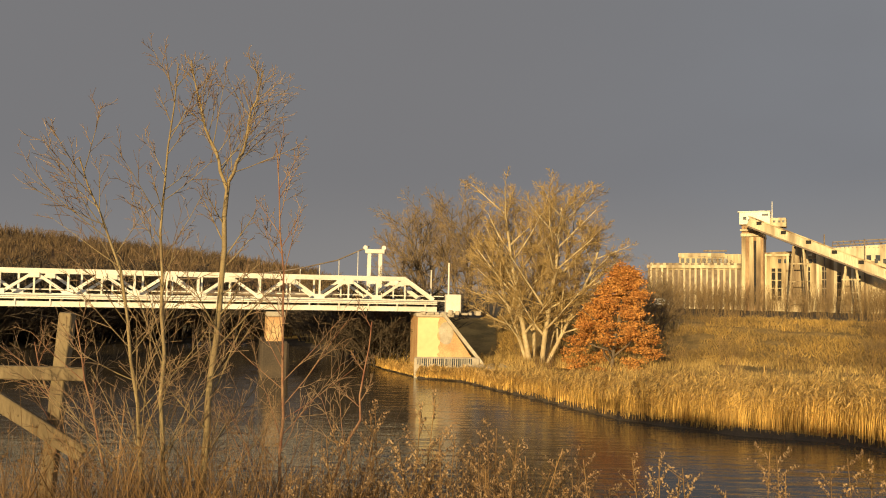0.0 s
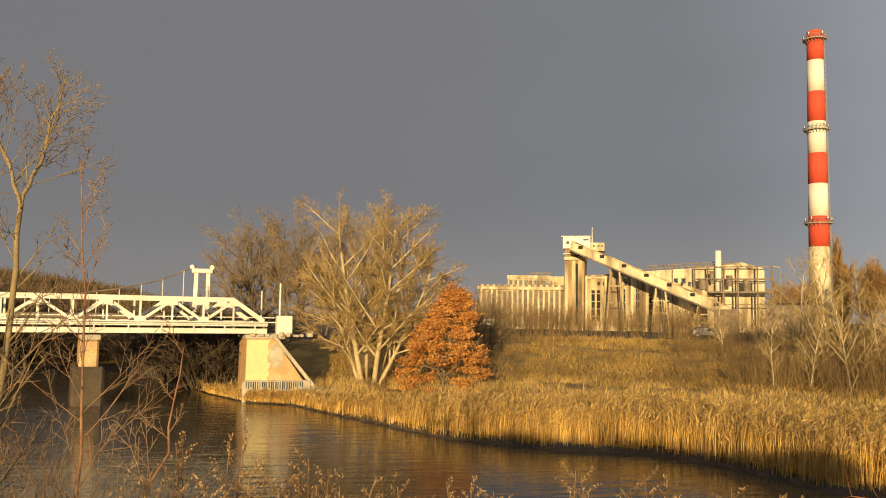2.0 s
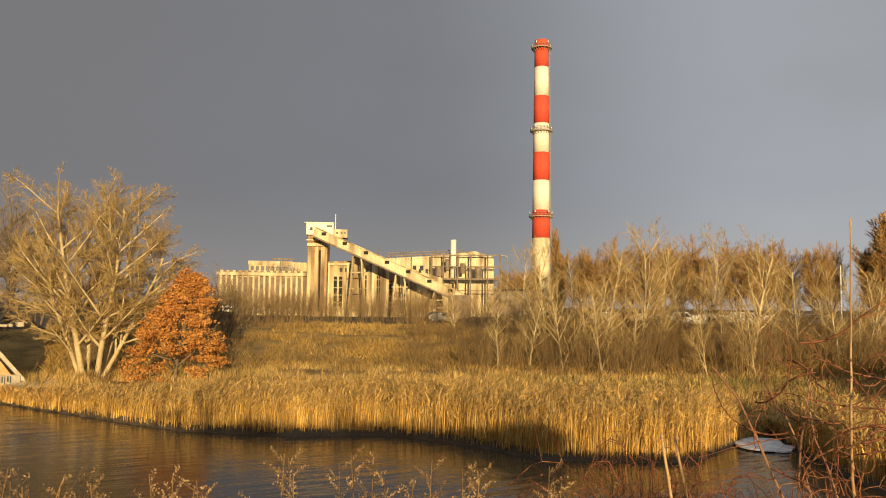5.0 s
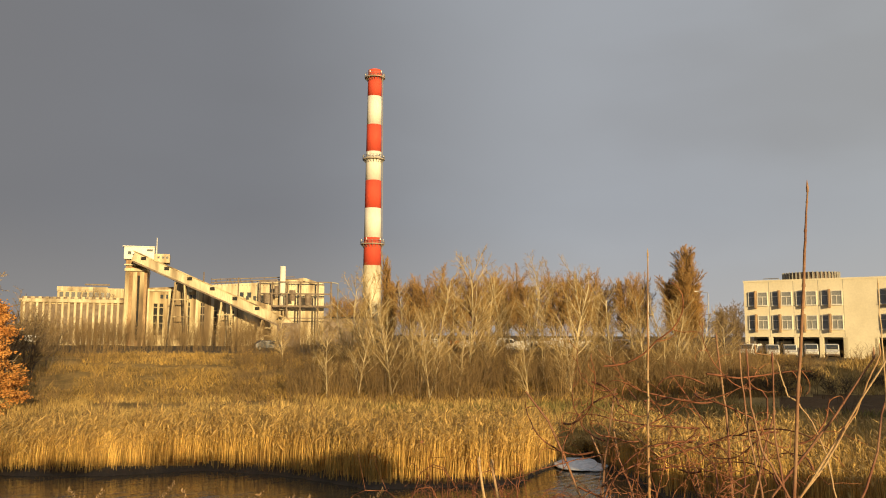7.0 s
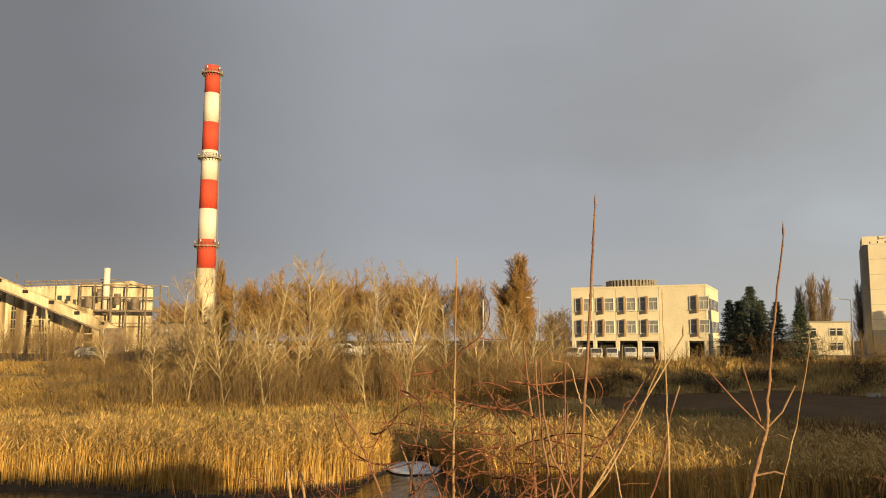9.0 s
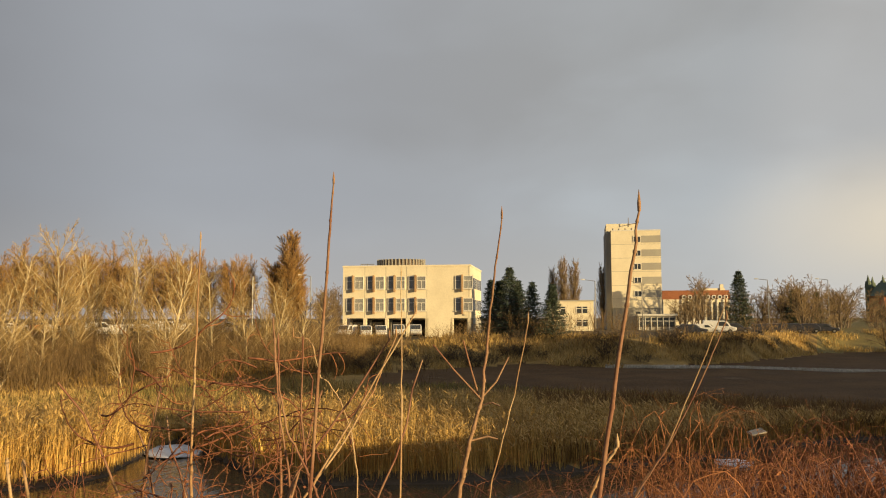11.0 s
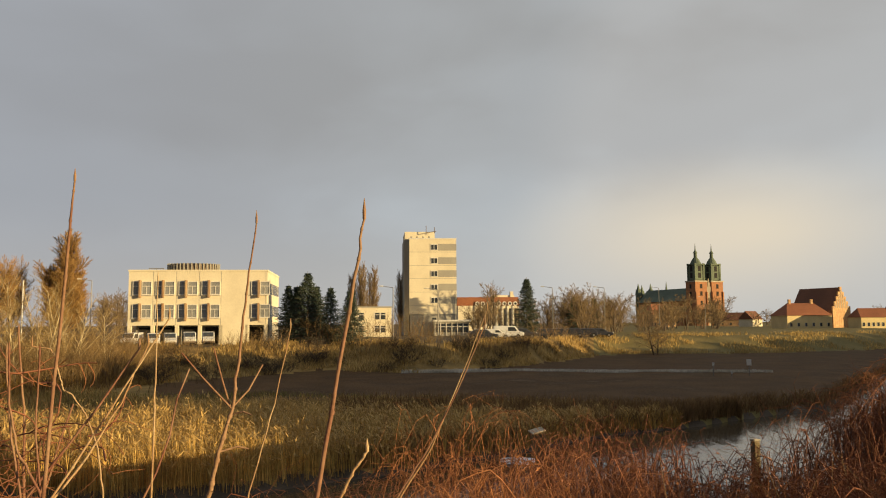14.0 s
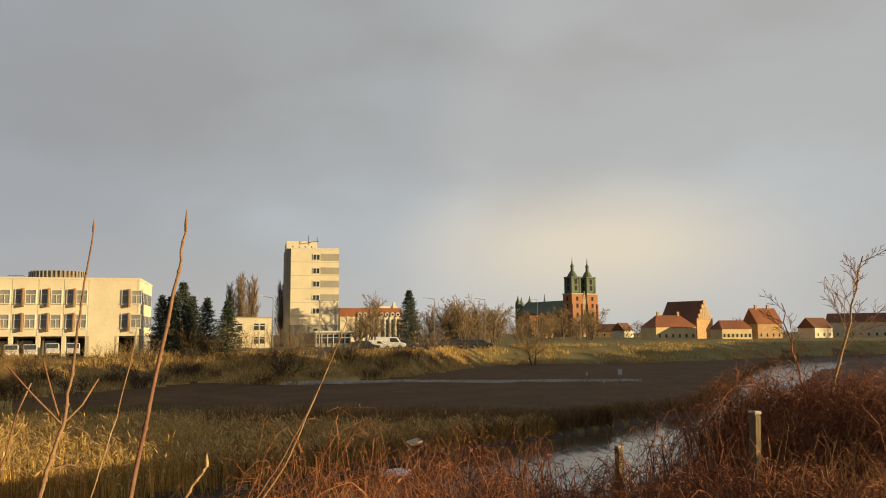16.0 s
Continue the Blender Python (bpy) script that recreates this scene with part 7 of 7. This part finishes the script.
# ---- dry weeds with fluffy seed heads ----
def weed_mesh(seed, h, plume):
    rng = random.Random(seed)
    segs, q = [], []
    stems = 3
    for s in range(stems):
        p = Vector((rng.gauss(0, 0.06), rng.gauss(0, 0.06), 0))
        d = Vector((rng.gauss(0, 0.12), rng.gauss(0, 0.12), 1)).normalized()
        L = h * rng.uniform(0.8, 1.05)
        tip = p + d * L
        segs.append((*p, *tip, 0.004, 0.002))
        for k in range(16):
            f = 0.55 + 0.45 * k / 16
            c = p + d * (L * f)
            a = rng.uniform(0, 2 * math.pi)
            e = c + Vector((math.cos(a), math.sin(a), rng.uniform(0.5, 1.1))).normalized() * (0.26 * (1.12 - f) + 0.04)
            segs.append((*c, *e, 0.0018, 0.001))
            for j in range(plume):
                m = c.lerp(e, 0.15 + 0.9 * (j + rng.random()) / plume) + Vector((rng.gauss(0, 0.006), rng.gauss(0, 0.006), 0.01))
                u = Vector((rng.gauss(0, 1), rng.gauss(0, 1), rng.gauss(0, 1) + 0.5)).normalized() * rng.uniform(0.004, 0.009)
                w = u.cross(Vector((rng.gauss(0, 1), rng.gauss(0, 1), rng.gauss(0, 1)))).normalized() * 0.0035
                q += [m - u, m + w, m + u, m - w]
    return stick_mesh("stem", segs, M["dryweed"], 3), quad_mesh("seedhead", np.array(q), np.arange(len(q)).reshape(-1, 4), M["fluff"])


weeds = [weed_mesh(1, 1.5, 16), weed_mesh(2, 1.5, 14), weed_mesh(3, 1.5, 20), weed_mesh(4, 1.5, 4)]
rng = random.Random(63)


def weed(i, az, r, top):
    g = ground_at(az, r)
    p = P(az, r, g - 0.05)
    root = new("dry_weed")
    s = max(0.3, (top - g) / 1.5)
    root.matrix_basis = pose(p.x, p.y, p.z, rng.uniform(-6, 6), rng.uniform(-6, 6), rng.uniform(0, 360)) @ Matrix.Diagonal((s * 0.85, s * 0.85, s, 1))
    tagged(root, "dead weed with fluffy pale seed heads", "weed", "weeds on the near bank")
    piece("stem", weeds[i % 4][0], root)
    piece("seedhead", weeds[i % 4][1], root)["kind"] = "stuff"


# crown height follows what stands against the water
for i in range(140):
    az = rng.uniform(-10, 45) if i > 22 else rng.uniform(-31, -10)
    r = rng.uniform(3.6, 6.8)
    drop = float(np.interp(az, [-31, -20, -12, -5, 0, 5, 10, 22, 30, 36, 45], [10.5, 10.8, 11.5, 9.0, 8.5, 9.6, 11.5, 10.6, 10.8, 11.8, 12.5])) + rng.uniform(0, 4.0)
    weed(i, az, r, 6 - r * math.tan(radians(drop)))
for az, r, drop in ((-2.4, 5.0, 5.9), (-1.8, 5.1, 6.6), (3.3, 4.6, 7.6), (4.4, 4.6, 8.0), (2.6, 4.6, 8.6), (-3.4, 5.0, 8.0), (10.5, 4.6, 10.0), (13.0, 4.5, 9.4), (15.5, 4.6, 8.9), (18.6, 4.6, 8.4), (20.8, 4.5, 8.9), (23.5, 4.4, 8.6), (25.5, 4.5, 9.0), (28.0, 4.4, 8.4), (30.5, 4.4, 8.5), (33.0, 4.5, 8.9), (35.0, 4.4, 9.4), (38.0, 4.5, 9.3)):
    weed(2, az, r, 6 - r * math.tan(radians(drop)))
for i in range(60):
    az = rng.uniform(45, 124)
    r = rng.uniform(3.2, 6.5)
    weed(i, az, r, 6 - r * math.tan(radians(rng.uniform(12.5, 16))))

az, r = scatter(31, 15000, -40, 128, lambda a: 2.6 + 0 * a, lambda a: 9.8 + 0 * a, 0.8)
me, _ = blades("near_grass", az, r, rs.uniform(0.35, 1.0, len(az)), rs.uniform(0.005, 0.011, len(az)), rs.uniform(0.1, 0.7, len(az)), "dryweed", 33)
stuff("near_grass", me, "long dead grass on the near river bank", "grass")
az, r = scatter(32, 24000, -34, -6, lambda a: 4.2 + 0 * a, lambda a: 7.4 + 0 * a, 0.8)
me, _ = blades("near_tall_grass", az, r, rs.uniform(1.2, 2.3, len(az)) * (1 - 0.08 * (r - 4)), rs.uniform(0.005, 0.010, len(az)), rs.uniform(0.1, 0.5, len(az)), "undergrowth", 34)
stuff("near_tall_grass", me, "tall dead golden-brown grass round the young trees", "grass")


# ---- parked vans, cars and yard things ----
def van_parts(white=True):
    prof = [(-2.3, 0.35), (2.25, 0.35), (2.32, 0.9), (1.55, 1.08), (0.95, 1.85), (-2.2, 1.9), (-2.35, 1.2)]
    car = [(-2.1, 0.3), (2.1, 0.3), (2.15, 0.75), (1.1, 0.92), (0.45, 1.42), (-1.3, 1.45), (-2.05, 0.95)]
    return prof, car


def vehicle(az, d, kind, paint, turn, label, group, z=None, size=1.0):
    p = prof = van_parts()[0 if kind == "van" else 1]
    root = thing("parked_" + kind, az, d, (ground_at(az, d) if z is None else z) + 0.02, label, "car", turn=turn, group=group)
    root.matrix_basis = root.matrix_basis @ Matrix.Scale(size, 4)
    bm = prism(B(), prof, -0.85, 0.85)
    bmesh.ops.bevel(bm, geom=list(bm.edges), offset=0.07, segments=1, affect="EDGES")
    part("body", bm, M[paint], root)
    top = prof[4][1]
    for s in (-0.862, 0.862):
        part("side_window", prism(B(), [(prof[3][0] - 0.25, prof[3][1] + 0.02), (prof[4][0] - 0.1, top - 0.15), (-0.1, top - 0.15), (-0.1, prof[3][1] + 0.02)], s - 0.006, s + 0.006), M["glass"], root)
    bm = B()
    a, b = Vector((prof[3][0] - 0.05, 0, prof[3][1] + 0.08)), Vector((prof[4][0] + 0.1, 0, top - 0.1))
    beam(bm, a + Vector((0.04, 0, 0.04)), b + Vector((0.04, 0, 0.04)), 1.45, 0.03)
    part("windscreen", bm, M["glass"], root)
    for x in (-1.45, 1.4):
        for y in (-0.78, 0.78):
            w = part("tyre", tube(B(), (x, y - 0.1, 0.32), (x, y + 0.1, 0.32), 0.32, n=16), M["rubber"], root)
            part("rim", tube(B(), (x, y - 0.11, 0.32), (x, y + 0.11, 0.32), 0.18, n=12), M["steel"], w)
    for y in (-0.6, 0.6):
        part("headlight", box(B(), prof[2][0] - 0.07, prof[2][0] + 0.03, y - 0.16, y + 0.16, 0.62, 0.82), M["frame"], root)
    part("bumper", box(B(), prof[1][0] - 0.05, prof[1][0] + 0.12, -0.8, 0.8, 0.35, 0.55), M["rust"], root)
    return root


for i, az in enumerate((62.9, 64.25, 65.3, 66.55, 67.75)):
    vehicle(az, 100.5, "van", "carwhite", -88 - 25 * (i == 0), "white delivery van parked before the office", "white vans", size=0.8)
rng = random.Random(15)
for i in range(9):
    az = 86.6 + i * 1.05 + rng.uniform(-0.2, 0.2)
    white = i in (1, 2)
    vehicle(az, 118 + i * 2.5, "van" if i == 2 else "car", "carwhite" if white else "cardark", rng.choice((0, 180)) + 4, "white car parked along the embankment road" if white else "dark car parked along the embankment road", "cars on the road")
for i in range(11):
    az = 42.6 + i * 1.32 + rng.uniform(-0.3, 0.3)
    vehicle(az, 132 + rng.uniform(-4, 8), "van" if i % 3 == 0 else "car", "carwhite" if i % 4 else "cardark", rng.uniform(-20, 20), "white vehicle parked in the storage yard" if i % 4 else "dark vehicle parked in the storage yard", "vehicles in the yard")
vehicle(30.0, 118, "car", "cardark", 10, "dark car standing on the road before the plant", "cars by the plant")
vehicle(99.4, 330, "car", "cardark", 90, "dark car on the far road", "cars on the road")


def container(az, d, w, mat, label, h=1.5):
    root = thing("storage_container", az, d, ground_at(az, d), label, "container", group="containers in the yard")
    part("body", box(B(), -w / 2, w / 2, 0, 2.4, 0.1, h, 0.03), M[mat], root)
    for i in range(int(w / 0.45)):
        part("rib", box(B(), -w / 2 + 0.12 + i * 0.45, -w / 2 + 0.27 + i * 0.45, -0.04, 0.0, 0.2, h - 0.1), M[mat], root)
    for x in (-w / 2 + 0.3, w / 2 - 0.3):
        part("skid", box(B(), x - 0.15, x + 0.15, 0, 2.4, 0, 0.12), M["rust"], root)


for az, d, w, k, lab in ((41.6, 128, 4.5, "carwhite", "white steel storage container in the yard"), (43.4, 136, 7.0, "orange", "orange stacked building panels in the yard"), (45.1, 138, 5.5, "orange", "orange stacked building panels in the yard"), (47.0, 133, 6.0, "carwhite", "white steel storage container in the yard"), (49.2, 135, 6.0, "carwhite", "white steel storage container in the yard"), (51.6, 134, 8.0, "frame", "pale low storage shed in the yard"), (54.6, 130, 9.0, "frame", "pale low storage shed in the yard"), (57.4, 128, 7.0, "frame", "pale low storage shed in the yard"), (39.5, 134, 5, "yard", "grey site container in the yard")):
    container(az, d, w, k, lab)


def lamp(az, d, h, label="tall grey street lamp with a single arm", arm=1.6):
    root = thing("street_lamp", az, d, ground_at(az, d) - 0.1, label, "street lamp", group="street lamps")
    part("pole", tube(B(), (0, 0, 0), (0, 0, h), 0.11, 0.06), M["steel"], root)
    part("arm", tube(B(), (0, 0, h), (-arm, 0, h + 0.25), 0.05, 0.04, 6), M["steel"], root)
    part("lamp_head", box(B(), -arm - 0.55, -arm + 0.1, -0.13, 0.13, h + 0.18, h + 0.34, 0.04), M["frame"], root)


for az, d, h in ((60.35, 140, 9.6), (80.4, 125, 8.0), (83.6, 124, 7.6), (91.7, 150, 9.0), (95.3, 165, 9.5), (99.0, 240, 12.5), (102.0, 300, 11.5), (66.6, 118, 7.0)):
    lamp(az, d, h)
pole(56.4, 110, 8.0, 0.09, label="pale steel post in the yard")


def street_sign(az, d, w, h, z, label, legs=1):
    root = thing("road_sign", az, d, ground_at(az, d) - 0.1, label, "sign")
    g = ground_at(az, d) - 0.1
    xs = (0,) if legs == 1 else (-w * 0.4, w * 0.4)
    for x in xs:
        part("post", tube(B(), (x, 0.06, 0), (x, 0.06, z - g + h / 2), 0.045, n=8), M["steel"], root)
    b = part("board", box(B(), -w / 2, w / 2, -0.02, 0.03, z - g - h / 2, z - g + h / 2, 0.01), M["carwhite"], root)
    if w > 1:
        for i in range(5):
            part("lettering_bar", box(B(), -w * 0.36 + i * w * 0.15, -w * 0.36 + i * w * 0.15 + w * 0.1, -0.026, -0.02, z - g - h * 0.2, z - g + h * 0.2), M["paintblack"], b)


street_sign(15.3, 104, 1.9, 0.75, 5.35, "white road sign board with dark lettering on two posts", 2)
street_sign(41.8, 112, 2.0, 0.5, 5.2, "white yard sign on two posts", 2)
street_sign(104.55, 86, 0.45, 0.6, 1.95, "small white notice board on a post in the field")
street_sign(102.3, 86, 0.2, 0.3, 1.75, "small marker post in the field")
street_sign(103.45, 86, 0.15, 0.25, 0.95, "small marker post in the field")

# ice lying in the inlet and along the channel
def floe(az, r, w, d, seed, z=0.03):
    bm = B()
    n = 18
    ring = []
    for i in range(n):
        a = 2 * math.pi * i / n
        k = 1 + 0.3 * noise.noise(Vector((math.cos(a) * 1.6, math.sin(a) * 1.6, seed)))
        ring.append((w / 2 * k * math.cos(a), d / 2 * k * math.sin(a)))
    lo = [bm.verts.new((x, y, 0)) for x, y in ring]
    hi = [bm.verts.new((x * 0.97, y * 0.97, 0.06)) for x, y in ring]
    bm.faces.new(hi)
    for i in range(n):
        bm.faces.new((lo[i], lo[(i + 1) % n], hi[(i + 1) % n], hi[i]))
    me = bpy.data.meshes.new("ice_sheet")
    bm.to_mesh(me)
    bm.free()
    me.materials.append(M["ice"])
    ob = tagged(new("ice_sheet", me), "thin white sheet of ice on the water", "ice", "ice on the river")
    p = P(az, r, z)
    ob.matrix_basis = pose(p.x, p.y, p.z, 0, 0, -az)


floe(51.35, 38.9, 2.1, 3.6, 1, 0.06)
floe(52.5, 38.4, 1.2, 2.2, 2)
floe(89.0, 36.0, 1.6, 1.6, 3)


# unseen rise added south of the viewer to shade the far field and bank
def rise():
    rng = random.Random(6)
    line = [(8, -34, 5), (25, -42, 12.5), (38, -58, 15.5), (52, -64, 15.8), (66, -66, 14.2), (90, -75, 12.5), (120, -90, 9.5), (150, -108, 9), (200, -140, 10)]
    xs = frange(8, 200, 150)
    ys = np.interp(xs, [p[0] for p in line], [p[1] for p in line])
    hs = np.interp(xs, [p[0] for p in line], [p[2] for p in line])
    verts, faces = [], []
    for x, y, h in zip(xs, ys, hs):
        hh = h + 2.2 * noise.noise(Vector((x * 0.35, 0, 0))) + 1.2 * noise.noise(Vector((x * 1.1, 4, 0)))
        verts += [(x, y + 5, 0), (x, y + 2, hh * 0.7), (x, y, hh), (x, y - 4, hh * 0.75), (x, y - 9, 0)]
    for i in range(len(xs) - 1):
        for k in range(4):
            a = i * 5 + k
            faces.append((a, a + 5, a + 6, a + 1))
    tagged(new("wooded_rise", link_mesh("wooded_rise", verts, faces, M["hillwood"])), "unseen rise added to shade the far field and bank", "hill", kind="structure")


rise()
